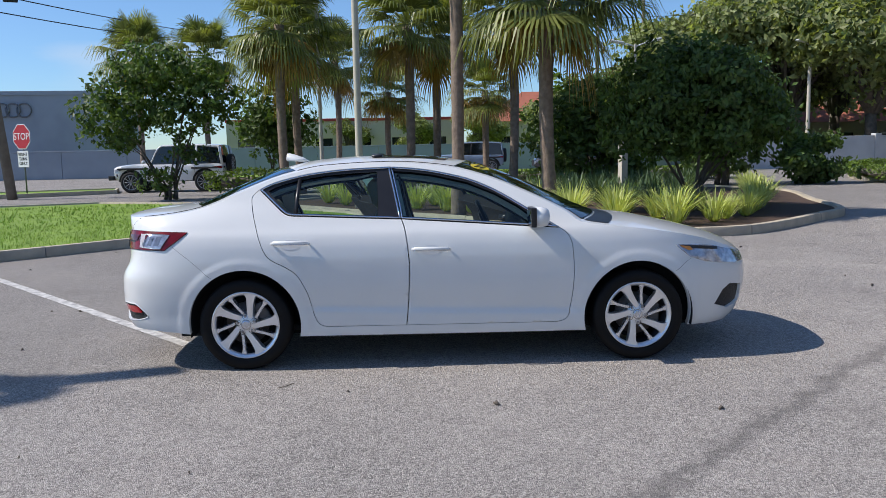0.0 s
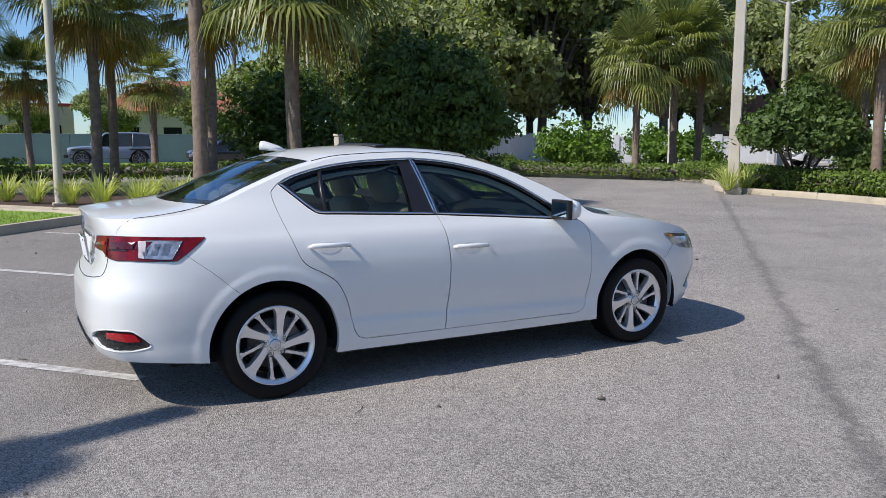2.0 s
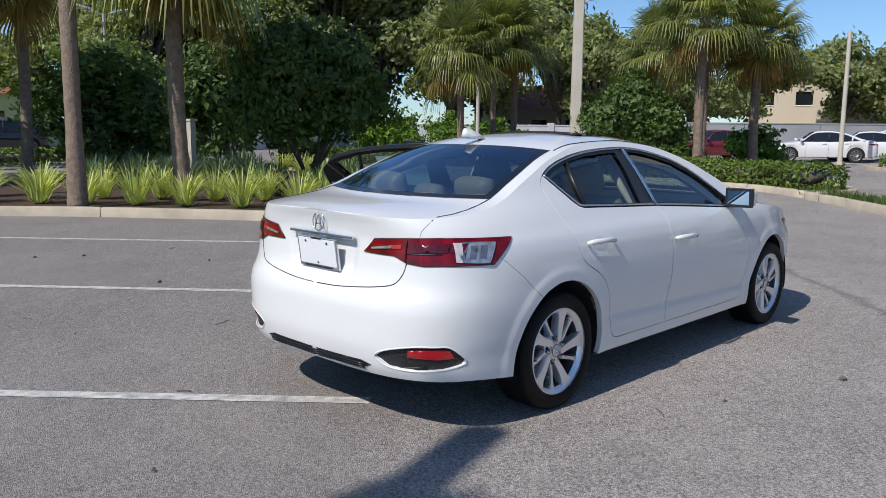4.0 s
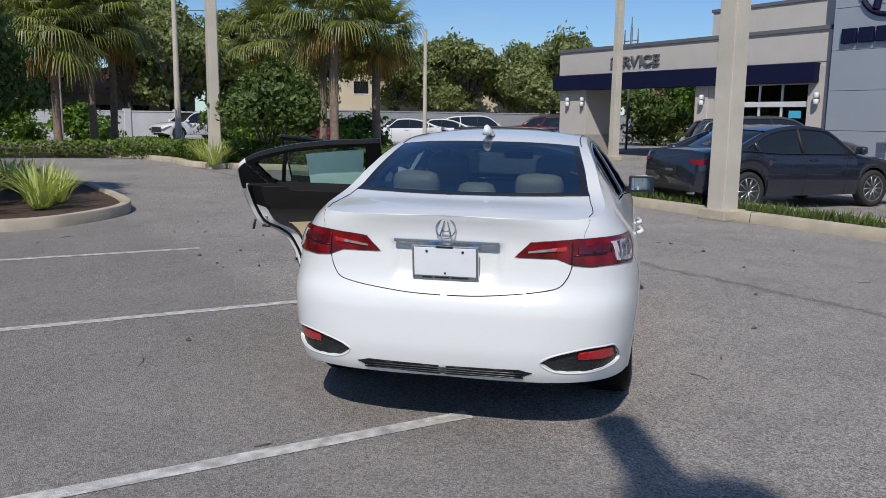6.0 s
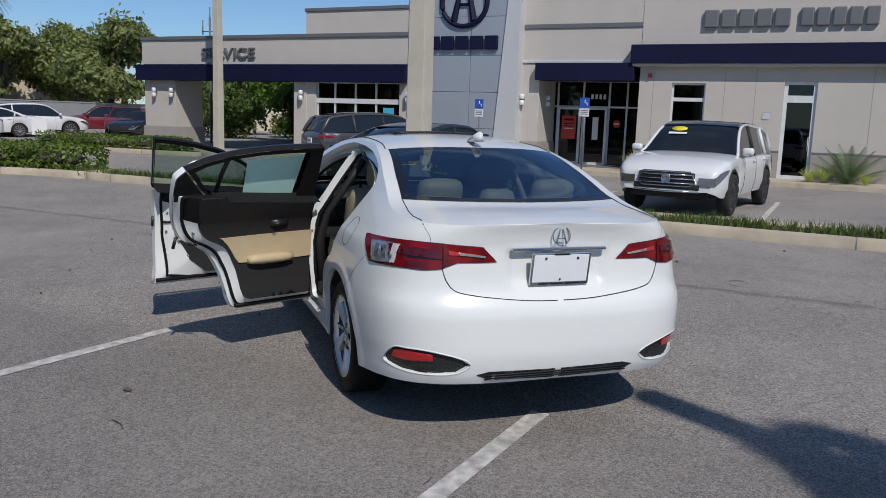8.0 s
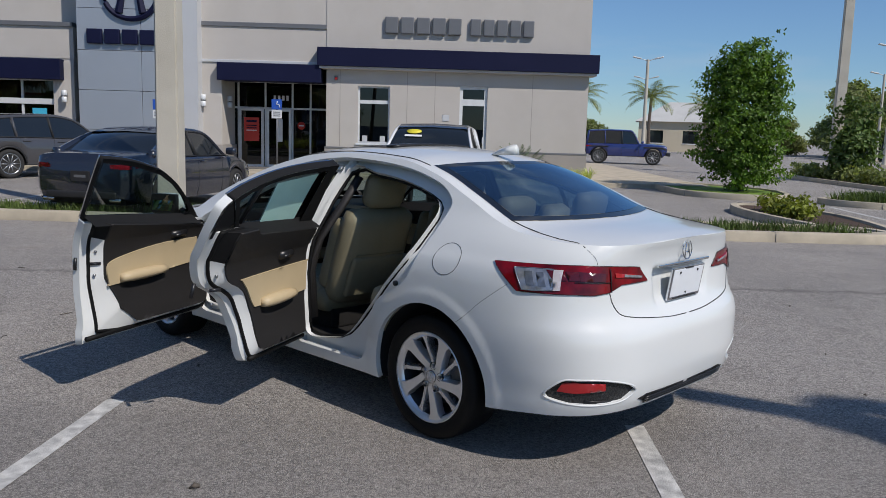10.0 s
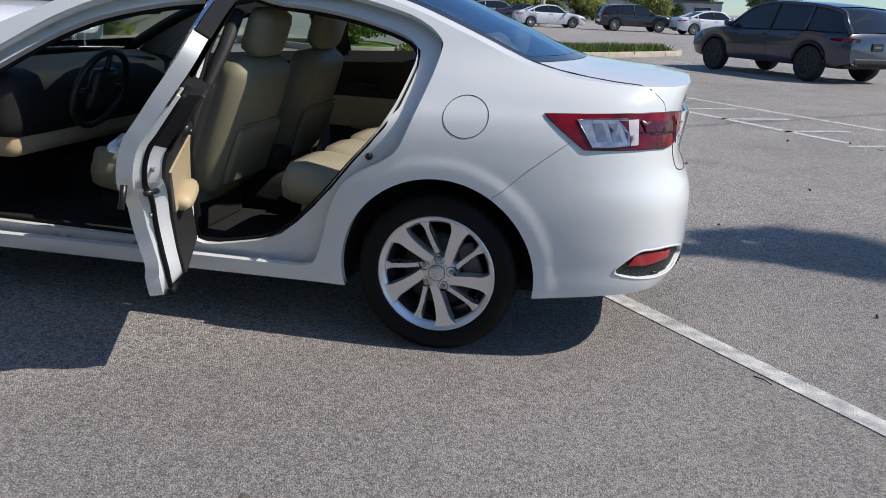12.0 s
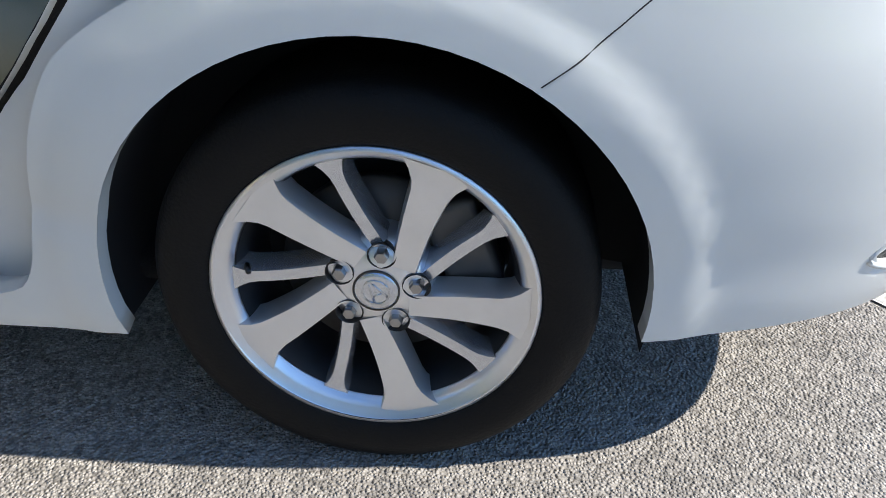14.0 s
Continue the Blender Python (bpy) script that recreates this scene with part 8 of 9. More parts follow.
def parked_car(name, form, label, x, y, heading, body_paint, roof_paint=None, rim=None, group="", detail=True, category="car", sticker=False, chrome=False):
    """A parked car, front along its own +x, set down at x, y with that heading in degrees."""
    f = FORMS[form]
    ln, wd, ht = f["size"]
    hl, hw = ln / 2, wd / 2
    top, roof = table(f["top"]), table(f["roof"])
    width = table(((-1, 0.76), (-0.93, 0.92), (-0.6, 1.0), (0.5, 1.0), (0.8, 0.965), (0.94, 0.86), (1, 0.68)) if form == "sedan" else ((-1, 0.80), (-0.93, 0.93), (-0.6, 1.0), (0.5, 1.0), (0.8, 0.985), (0.93, 0.93), (0.98, 0.86), (1, 0.80)) if form == "suv" else ((-1, 0.9), (-0.95, 0.94), (0.3, 0.94), (0.9, 0.84), (1, 0.78)))
    ra, zc = f["wheel"] * 1.17, f["wheel"]
    t = thing(name, label, category, group, at=pose(x, y, 0, rz=heading))

    def low(xx):
        z = f["low"] + 0.10 * max(0, (abs(xx) / hl - 0.88) / 0.12)
        for c in (f["base"], -f["base"]):
            d = ra * ra - (xx - c) ** 2
            if d > 0:
                z = max(z, zc + math.sqrt(d))
        return z

    def ring(xx):
        w, zt, zl = hw * width(xx / hl), top(xx / hl), low(xx)
        zl = min(zl, zt - 0.06)
        b = zt - zl
        half = [(w * 0.94, zl), (w * 0.99, zl + 0.25 * b), (w, zl + 0.55 * b), (w * 0.985, zt - 0.13 * min(b, 0.7)), (w * 0.95, zt - 0.03), (w * 0.86, zt + 0.0), (w * 0.5, zt + 0.025), (0, zt + 0.03)]
        return [(xx, yy, z) for yy, z in half] + [(xx, -yy, z) for yy, z in half[-2::-1]]

    xs = sorted({*np.round(np.linspace(-hl, hl, 40), 3), *[round(c + s * ra * k, 3) for c in (f["base"], -f["base"]) for s in (-1, 1) for k in (0.2, 0.5, 0.75, 0.9, 0.98, 1.005)]})
    xs = [v for v in xs if abs(v) <= hl]
    bm = bmesh.new()
    rings = [[bm.verts.new(p) for p in ring(v)] for v in xs]
    for a, b in zip(rings, rings[1:]):
        for i in range(len(a) - 1):
            bm.faces.new((a[i], b[i], b[i + 1], a[i + 1]))
    bm.faces.new(rings[0])
    bm.faces.new(rings[-1][::-1])
    bmesh.ops.recalc_face_normals(bm, faces=bm.faces)
    part("body", bm, body_paint, t, sharp=45)
    part("underbody", box((-hl * 0.93, -hw * 0.72, f["low"] - 0.03), (hl * 0.93, hw * 0.72, 0.72), 0.03), PLASTIC, t, smooth=False)
    # cabin
    u0, u1 = f["roof"][0][0] * hl, f["roof"][-1][0] * hl
    taper = 0.74 if form != "jeep" else 0.86
    us = [u0 + (u1 - u0) * k / 28 for k in range(29)]

    def corner(xx, off=0.0):
        zr, zb = roof(xx / hl), top(xx / hl) - 0.02
        k = min(1, max(0, (zr - zb) / (ht - zb)))
        return hw * width(xx / hl) * (0.93 + (taper - 0.93) * k) + off, zb, zr

    bm = bmesh.new()
    rings = []
    for xx in us:
        wt, zb, zr = corner(xx)
        wb = hw * width(xx / hl) * 0.93
        zr = max(zr, zb + 0.005)
        half = [(wb, zb), (wt, max(zb + 0.003, zr - 0.05)), (wt * 0.86, zr - 0.008), (0, zr + 0.012)]
        rings.append([bm.verts.new((xx, yy, z)) for yy, z in half] + [bm.verts.new((xx, -yy, z)) for yy, z in half[-2::-1]])
    for a, b in zip(rings, rings[1:]):
        for i in range(len(a) - 1):
            bm.faces.new((a[i], b[i], b[i + 1], a[i + 1]))
    bmesh.ops.recalc_face_normals(bm, faces=bm.faces)
    cabin = part("window_glass", bm, CAR_GLASS, t, "dark tinted windows", sharp=40)
    bm = bmesh.new()
    rings = []
    for xx in [v for v in us if roof(v / hl) > ht - 0.11]:
        wt, zb, zr = corner(xx)
        half = [(wt * 1.01, zr - 0.055), (wt * 0.95, zr + 0.0), (wt * 0.86, zr + 0.006), (0, zr + 0.026)]
        rings.append([bm.verts.new((xx, yy, z)) for yy, z in half] + [bm.verts.new((xx, -yy, z)) for yy, z in half[-2::-1]])
    for a, b in zip(rings, rings[1:]):
        for i in range(len(a) - 1):
            bm.faces.new((a[i], b[i], b[i + 1], a[i + 1]))
    bmesh.ops.recalc_face_normals(bm, faces=bm.faces)
    part("roof", bm, roof_paint or body_paint, t, sharp=40)
    for sd in (1, -1):
        pts = [(xx, sd * (corner(xx)[0] + 0.0), max(corner(xx)[2] - 0.045, corner(xx)[1])) for xx in us]
        part("roof_rail", tube(pts, [0.03 + (0.055 if form == "sedan" else 0.03) * max(0, 0.35 - k / 28) / 0.35 for k in range(29)], 6), body_paint, t)
        for uu in (-0.10, -0.52):
            xx = uu * hl
            wt, zb, zr = corner(xx)
            if zr - zb > 0.15:
                part("pillar", tube([(xx, sd * hw * width(uu) * 0.935, zb), (xx - 0.04, sd * wt * 1.005, zr - 0.05)], 0.03 if uu > -0.3 else 0.04, 5), PLASTIC if uu > -0.3 else body_paint, t)
        part("window_trim", tube([(xx, sd * (hw * width(xx / hl) * 0.945), top(xx / hl) - 0.008) for xx in np.linspace(u0 + 0.15, u1 - 0.15, 12)], 0.009, 5), BRIGHT_TRIM if chrome else PLASTIC, t)
        if detail:
            for uu in (0.31, -0.10, -0.49):
                pts = [p for p in ring(uu * hl)[:5]]
                part("door_seam", tube([(p[0], sd * (p[1] + 0.001), p[2]) for p in pts], 0.004, 4), PLASTIC, t)
            for uu in (-0.02, -0.42):
                zz = top(uu) - 0.12
                part("door_handle", box((uu * hl - 0.1, sd * (hw * 1.0) - 0.012, zz), (uu * hl + 0.1, sd * (hw * 1.0) + 0.022, zz + 0.03), 0.008), body_paint, t)
            part("mirror", soft_block((0.13, 0.2, 0.14), Matrix.Translation((0.40 * hl, sd * (hw + 0.07), top(0.4) + 0.07)), 0.05), body_paint, t)
        wy = sd * (hw - 0.115)
        for c in (f["base"], -f["base"]):
            for me, nm in zip(wheel_set(f["wheel"], rim or RIM), ("tyre", "rim")):
                ob = new(nm, me)
                if nm == "tyre":
                    ob.parent = t
                    ob.matrix_basis = pose(c, wy, f["wheel"], rz=0 if sd > 0 else 180)
                    wheel = ob
                else:
                    ob.parent = wheel
            part("wheel_arch", tube([(c + ra * math.cos(a), sd * (hw * width(c / hl) * 0.95), f["wheel"] + ra * math.sin(a)) for a in np.linspace(0.05, math.pi - 0.05, 16)], 0.03 if form != "sedan" else 0.012, 5), PLASTIC if form != "sedan" else body_paint, t)
        # lamps follow the corners of the nose and the tail
        zf, zb = top(0.95), top(-0.97)
        def at_side(uu, z, off):
            return Vector((uu * hl, sd * (hw * width(uu) * 0.985 + off), z))
        bm = bmesh.new()
        cols = [(0.82, 0.012), (0.88, 0.032), (0.95, 0.048), (0.985, 0.045)]
        tall = 1.6 if form == "suv" else 1.0
        rows = [[bm.verts.new(at_side(u, top(u) - 0.15 + dz * hgt * tall, 0.026)) for u, hgt in cols] + [bm.verts.new((hl + 0.022, sd * hw * yy, top(0.985) - 0.155 + dz * 0.042 * tall)) for yy in ((0.80, 0.58) if form == "suv" else (0.68, 0.56))] for dz in (-1, 1)]
        for i in range(5):
            bm.faces.new((rows[0][i], rows[0][i + 1], rows[1][i + 1], rows[1][i]))
        bmesh.ops.solidify(bm, geom=bm.faces[:], thickness=0.02)
        part("headlamp", bm, LAMP_CLEAR, t)
        bm = bmesh.new()
        cols = [(-0.82, 0.018), (-0.90, 0.034), (-0.96, 0.042), (-0.995, 0.040)]
        rows = [[bm.verts.new(at_side(u, top(max(u, -0.95)) - 0.16 + dz * hgt, 0.012)) for u, hgt in cols] + [bm.verts.new((-hl - 0.012, sd * hw * 0.56, top(-0.95) - 0.16 + dz * 0.03))] for dz in (-1, 1)]
        for i in range(4):
            bm.faces.new((rows[0][i], rows[0][i + 1], rows[1][i + 1], rows[1][i]))
        bmesh.ops.solidify(bm, geom=bm.faces[:], thickness=0.02)
        part("tail_lamp", bm, LAMP_RED, t, "red wrap-around tail lamp")
    # nose and tail
    zf = top(0.97)
    grille = part("grille", soft_block((0.05, hw * (1.02 if chrome else 1.1), 0.22 if chrome else 0.25), Matrix.Translation((hl - 0.002, 0, zf - 0.16)), 0.05), PLASTIC, t)
    if chrome:
        for k in range(3):
            part("grille_bar", tube([(hl + 0.03, -hw * 0.50, zf - 0.23 + k * 0.07), (hl + 0.045, 0, zf - 0.23 + k * 0.07), (hl + 0.03, hw * 0.50, zf - 0.23 + k * 0.07)], 0.013, 6), BRIGHT_TRIM, grille)
        part("emblem", lathe([(0.001, 0.0), (0.085, 0.0), (0.085, 0.02), (0.07, 0.028), (0.06, 0.01), (0.001, 0.01)], 28, "z", False), BRIGHT_TRIM, grille, "round bright emblem drawn plainly", at=pose(hl + 0.035, 0, zf - 0.155, ry=90))
        part("grille_frame", tube([(hl + 0.025, hw * 0.54 * a, zf - 0.16 + 0.125 * b) for a, b in ((-1, -0.4), (-0.8, 1), (0.8, 1), (1, -0.4), (0.8, -1), (-0.8, -1))], 0.012, 6, True), BRIGHT_TRIM, grille)
    intake = part("lower_intake", soft_block((0.06, hw * 1.2, 0.10), Matrix.Translation((hl - 0.014, 0, f["low"] + 0.175)), 0.04), PLASTIC, t)
    part("skid_trim", tube([(hl - 0.0, -hw * 0.6, f["low"] + 0.1), (hl + 0.03, 0, f["low"] + 0.09), (hl - 0.0, hw * 0.6, f["low"] + 0.1)], 0.016, 6), BRIGHT_TRIM if chrome else PLASTIC, intake)
    for sd in (1, -1):
        part("side_intake", soft_block((0.06, 0.2, 0.1), pose(hl * 0.955, sd * hw * 0.74, f["low"] + 0.24, rz=sd * 22), 0.04), PLASTIC, t)
        part("exhaust", soft_block((0.06, 0.2, 0.07), Matrix.Translation((-hl + 0.02, sd * hw * 0.62, f["low"] + 0.06)), 0.03), BRIGHT_TRIM if form == "sedan" else PLASTIC, t)
    part("rear_bumper_trim", soft_block((0.06, hw * 1.3, 0.12), Matrix.Translation((-hl + 0.015, 0, f["low"] + 0.13)), 0.04), PLASTIC, t)
    plate = part("number_plate", box((-hl - 0.02, -0.16, top(-0.97) - 0.35), (-hl + 0.01, 0.16, top(-0.97) - 0.19), 0.006), PLASTIC if body_paint.name.startswith(("black", "dark")) else WHITE_CARD, t, "dark plate with a plain bar", smooth=False)
    part("bar", box((-hl - 0.024, -0.1, top(-0.97) - 0.29), (-hl - 0.02, 0.1, top(-0.97) - 0.25)), CAP_GREY, plate, smooth=False)
    if sticker:
        m = Matrix.Translation((0.26 * hl, -0.34, roof(0.26) + 0.02)) @ Matrix.Rotation(math.atan2(roof(0.32) - roof(0.2), 0.12 * hl) * -1, 4, "Y")
        bm = lathe([(0.001, 0), (0.075, 0), (0.075, 0.006), (0.001, 0.006)], 28, caps=False)
        bmesh.ops.scale(bm, vec=(1, 2.0, 1), verts=bm.verts)
        bmesh.ops.transform(bm, matrix=m @ Matrix.Translation((-0.05, 0, 0)), verts=bm.verts)
        part("price_sticker", bm, YELLOW_CARD, cabin, "yellow oval sticker on the windscreen")
        bm = box((-0.03, -0.17, 0), (0.03, 0.17, 0.006))
        bmesh.ops.transform(bm, matrix=m @ Matrix.Translation((0.1, 0, 0)), verts=bm.verts)
        part("price_label", bm, WHITE_CARD, cabin, "white label on the windscreen", smooth=False)
    if form == "jeep":
        sp = new("spare_tyre", wheel_set(f["wheel"], rim or RIM)[0])
        sp.parent = t
        sp.matrix_basis = pose(-hl - 0.12, 0, 1.05, rz=90)
        ob = new("spare_rim", wheel_set(f["wheel"], rim or RIM)[1])
        ob.parent = sp
        for sd in (1, -1):
            for c in (f["base"], -f["base"]):
                part("fender", box((c - 0.52, sd * hw * 0.82 - 0.13, 0.90), (c + 0.52, sd * hw * 0.82 + 0.15, 0.97), 0.03), PLASTIC, t, smooth=False)
        part("front_bumper", box((hl - 0.02, -hw * 0.9, 0.5), (hl + 0.2, hw * 0.9, 0.68), 0.03), PLASTIC, t, smooth=False)
    return t


# dark sedan nosed in to the building, white SUV nosed out
c = (Vector((8.78, -3.06, 0)) + Vector((10.0, -4.88, 0))) / 2
d = Vector((10.0 - 8.78, -4.88 + 3.06, 0)).normalized()
left = Vector((-d.y, d.x, 0))
c = c + left * 0.80
parked_car("dark_sedan", "sedan", "glossy dark blue-black saloon car parked nose-in", c.x, c.y, math.degrees(math.atan2(d.y, d.x)), CAR_INK, rim=RIM, chrome=False)
parked_car("white_suv", "suv", "white crossover with a black roof and price sticker", 7.66, -8.28, 128.4, CAR_WHITE, CAR_BLACK, RIM_DARK, sticker=True, chrome=True)
parked_car("dark_suv", "suv", "dark grey crossover under the service canopy", *lot(10.4, -17.0)[:2], 280, paint("graphite_car_paint", (0.05, 0.05, 0.055), 0.3, coat=1.0, spots=(0.06, 0.06, 0.065), grain=0.3, scale=2))
g_ = "cars along the far fence"
parked_car("white_car", "sedan", "white saloon parked by the far fence", 35.4, 10.6, 118, CAR_WHITE, group=g_)
parked_car("white_car", "sedan", "white saloon parked by the far fence", 38.4, 9.5, 112, CAR_WHITE, group=g_)
parked_car("white_crossover", "suv", "white crossover parked by the far fence", 41.3, 7.5, -72, CAR_WHITE, group=g_)
parked_car("red_car", "suv", "dark red crossover parked by the far fence", 46.4, 4.6, 100, CAR_RED, group=g_)
parked_car("red_car", "suv", "dark red crossover beside the service drive", 43.6, 3.1, 172, CAR_RED, group=g_)
parked_car("dark_car", "sedan", "dark saloon beside the service drive", 42.4, 2.3, 150, CAR_BLACK, group=g_)
parked_car("red_car", "sedan", "red saloon behind the hedge", 33.5, 15.0, 150, CAR_RED, group=g_)
parked_car("white_crossover", "suv", "white crossover behind the trees", 38.0, 24.0, 150, CAR_WHITE, group=g_)
g_ = "cars in the far car park"
parked_car("blue_suv", "jeep", "dark blue boxy off-roader by the building's end", 20.0, -36.0, 210, CAR_BLUE, group=g_)
parked_car("silver_suv", "suv", "silver crossover in the far car park", 9.5, -67.4, 200, CAR_SILVER, group=g_)
parked_car("white_car", "sedan", "white saloon in the far car park", 3.6, -52.3, 200, CAR_WHITE, group=g_)
parked_car("dark_car", "sedan", "dark saloon in the far car park", 6.7, -63.5, 200, CAR_NAVY, group=g_)
parked_car("dark_suv", "suv", "dark crossover in the car park", -5.5, -16.9, -53, CAR_NAVY, rim=RIM_DARK, group=g_)
parked_car("dark_suv", "suv", "dark crossover in the far car park", -1.9, -51.6, 195, CAR_BLACK, group=g_)
parked_car("white_car", "sedan", "white saloon in the far car park", 18.5, -73.0, 190, CAR_WHITE, group=g_)
parked_car("dark_car", "suv", "dark crossover in the far car park", 15.8, -70.5, 190, CAR_BLACK, group=g_)
parked_car("white_car", "sedan", "white saloon in the far car park", -6.5, -50.0, 200, CAR_WHITE, group=g_)
g_ = "vehicles on the road"
parked_car("white_jeep", "jeep", "white boxy off-roader with black bumpers and a spare wheel", -9.8, 26.8, 178, CAR_WHITE, group=g_)
parked_car("blue_jeep", "jeep", "steel-blue boxy off-roader with a spare wheel", 3.0, 43.0, 178, CAR_STEEL, group=g_)
parked_car("dark_car", "suv", "black crossover behind the palms", 9.0, 40.5, 178, CAR_BLACK, group=g_)
parked_car("red_car", "sedan", "red saloon behind the palms", -13.0, 62.0, 180, CAR_RED, group=g_)

# ---- poles and lamps ----
LAMP_HEAD = paint("lamp_head", (0.62, 0.63, 0.62), 0.4, spots=(0.5, 0.51, 0.5), grain=0.4, scale=6)


def street_lamp(x, y, h, r0, r1, heads=2, square=False, turn=0.0, label="pale concrete light pole with flat lamp heads", head=True):
    t = thing("street_lamp", label, "street lamp", "car park light poles", at=pose(x, y, 0.0, rz=turn))
    bm = bmesh.new()
    if square:
        add_lathe(bm, [(r0 * 1.4142, 0), (r0 * 1.4142, 0.02), (r1 * 1.4142, h)], 4, m=Matrix.Rotation(radians(45), 4, "Z"))
        bmesh.ops.bevel(bm, geom=[e for e in bm.edges if abs(e.verts[0].co.z - e.verts[1].co.z) > 1], offset=0.025, segments=2, affect="EDGES")
    else:
        add_lathe(bm, [(r0, 0), (r1, h)], 14)
    part("pole", bm, POLE_CONCRETE, t, smooth=not square)
    part("base_plate", box((-r0 * 1.5, -r0 * 1.5, 0), (r0 * 1.5, r0 * 1.5, 0.16), 0.02), CONCRETE, t, smooth=False)
    if head:
        for k in range(heads):
            sg = 1 if k == 0 else -1
            arm = part("arm", tube([(0, 0, h - 0.1), (sg * 0.35, 0, h + 0.02), (sg * 0.5, 0, h + 0.06)], 0.03, 6), LAMP_HEAD, t)
            part("lamp_head", soft_block((0.62, 0.3, 0.1), pose(sg * 0.75, 0, h + 0.12, ry=-sg * 12), 0.04), LAMP_HEAD, arm)
    return t


POLE_TURN = math.degrees(math.atan2(U.y, U.x))
street_lamp(7.25, -2.3, 11, 0.17, 0.14, square=True, turn=POLE_TURN, label="thick square pale concrete light pole on a kerb strip")
street_lamp(14.9, 10.3, 10, 0.15, 0.11, square=True, turn=POLE_TURN, label="square pale concrete light pole beside a bush")
street_lamp(25.0, -0.4, 10, 0.15, 0.11, square=True, turn=POLE_TURN, label="slim pale concrete light pole in a hedge bed")
street_lamp(23.2, 41.6, 7.2, 0.13, 0.09, turn=20)
street_lamp(27.0, 18.5, 7.2, 0.14, 0.10, turn=-30)
street_lamp(-1.5, 13.5, 8.5, 0.09, 0.07, turn=0, label="white light pole with a base box beside the lawn")
street_lamp(-3.0, 18.8, 6.2, 0.06, 0.05, turn=10)
street_lamp(7.2, -30.5, 9.5, 0.2, 0.15, square=True, turn=30)
street_lamp(11.9, -54.1, 7.6, 0.16, 0.11, turn=30)
street_lamp(26.2, -48.4, 6.9, 0.14, 0.1, turn=30)
street_lamp(33.0, -60.0, 6.5, 0.12, 0.09, turn=30)
street_lamp(16.5, -68.4, 7.0, 0.12, 0.09, heads=1, turn=30)
street_lamp(4.4, -55.5, 10.0, 0.16, 0.12, turn=30)
street_lamp(24.5, 22.5, 6.0, 0.10, 0.07, turn=60)
street_lamp(31.5, 8.4, 5.5, 0.10, 0.08, head=False, label="slim white post behind the palms")
street_lamp(9.0, 27.5, 5.6, 0.06, 0.05, turn=-10)
WOOD_POLE = paint("weathered_pole", (0.20, 0.175, 0.15), 0.9, spots=(0.12, 0.10, 0.085), grain=0.7, scale=4, bump=0.6, bump_scale=40)


def utility_pole(base, tip, r, label, arm=True):
    t = thing("utility_pole", label, "pole", "utility poles", at=Matrix.Translation(base))
    d = Vector(tip) - Vector(base)
    part("pole", tube([(0, 0, 0), d * 0.5, d], [r, r * 0.9, r * 0.75], 12), WOOD_POLE, t)
    if arm:
        part("crossarm", box((-1.1, -0.06, d.z - 0.7), (1.1, 0.06, d.z - 0.56), 0.01), WOOD_POLE, t, smooth=False)
        for k in (-1, 0, 1):
            part("insulator", lathe([(0.03, 0), (0.06, 0.05), (0.04, 0.16)], 10), LAMP_HEAD, t, at=pose(k * 0.95, 0, d.z - 0.56))
    return t


utility_pole((-14.3, 22.7, 0), (-15.2, 22.7, 9.5), 0.17, "leaning weathered utility pole beside the lawn")
utility_pole((16.0, 66.0, 0), (16.2, 66.0, 16.0), 0.2, "tall weathered utility pole behind the trees")
utility_pole((21.0, 69.0, 0), (21.0, 69.0, 16.5), 0.2, "tall weathered utility pole behind the trees")
# unseen pole, added and leaned only to cast the shadow band by the tail
utility_pole((-9.25, -2.93, 0), (-9.44, -0.87, 8.0), 0.17, "leaning weathered utility pole in the car park", False)
# unseen palm with a small crown, added for the soft shadow blob beside that band
palm(-8.75, -1.25, 6.0, 0.34, 0.10, 0.3, 1, 40)
cable = thing("power_lines", "black overhead power lines with a splice box", "cable", at=pose(0, 0, 0))
for (x0, y0, z0), (x1, y1, z1) in (((-15.0, 22.7, 7.15), (-12.0, 64.0, 10.9)), ((-14.95, 22.7, 6.55), (-12.0, 64.0, 10.2))):
    pts = []
    for k in range(25):
        f = k / 24
        pts.append((x0 + (x1 - x0) * f, y0 + (y1 - y0) * f, z0 + (z1 - z0) * f - 1.2 * f * (1 - f)))
    part("wire", tube(pts, 0.022, 5), PLASTIC, cable)
for (x0, y0, z0), (x1, y1, z1) in (((8.0, 60.0, 11.5), (60.0, 44.0, 12.0)), ((8.0, 60.0, 10.6), (60.0, 44.0, 11.0)), ((20, 45, 8.4), (52, 30, 9.2))):
    part("wire", tube([(x0 + (x1 - x0) * k / 20, y0 + (y1 - y0) * k / 20, z0 + (z1 - z0) * k / 20 - 2.4 * (k / 20) * (1 - k / 20)) for k in range(21)], 0.02, 5), PLASTIC, cable)
part("splice_box", soft_block((0.5, 0.14, 0.14), pose(-14.85, 24.9, 7.2, rz=20), 0.05), PLASTIC, cable)

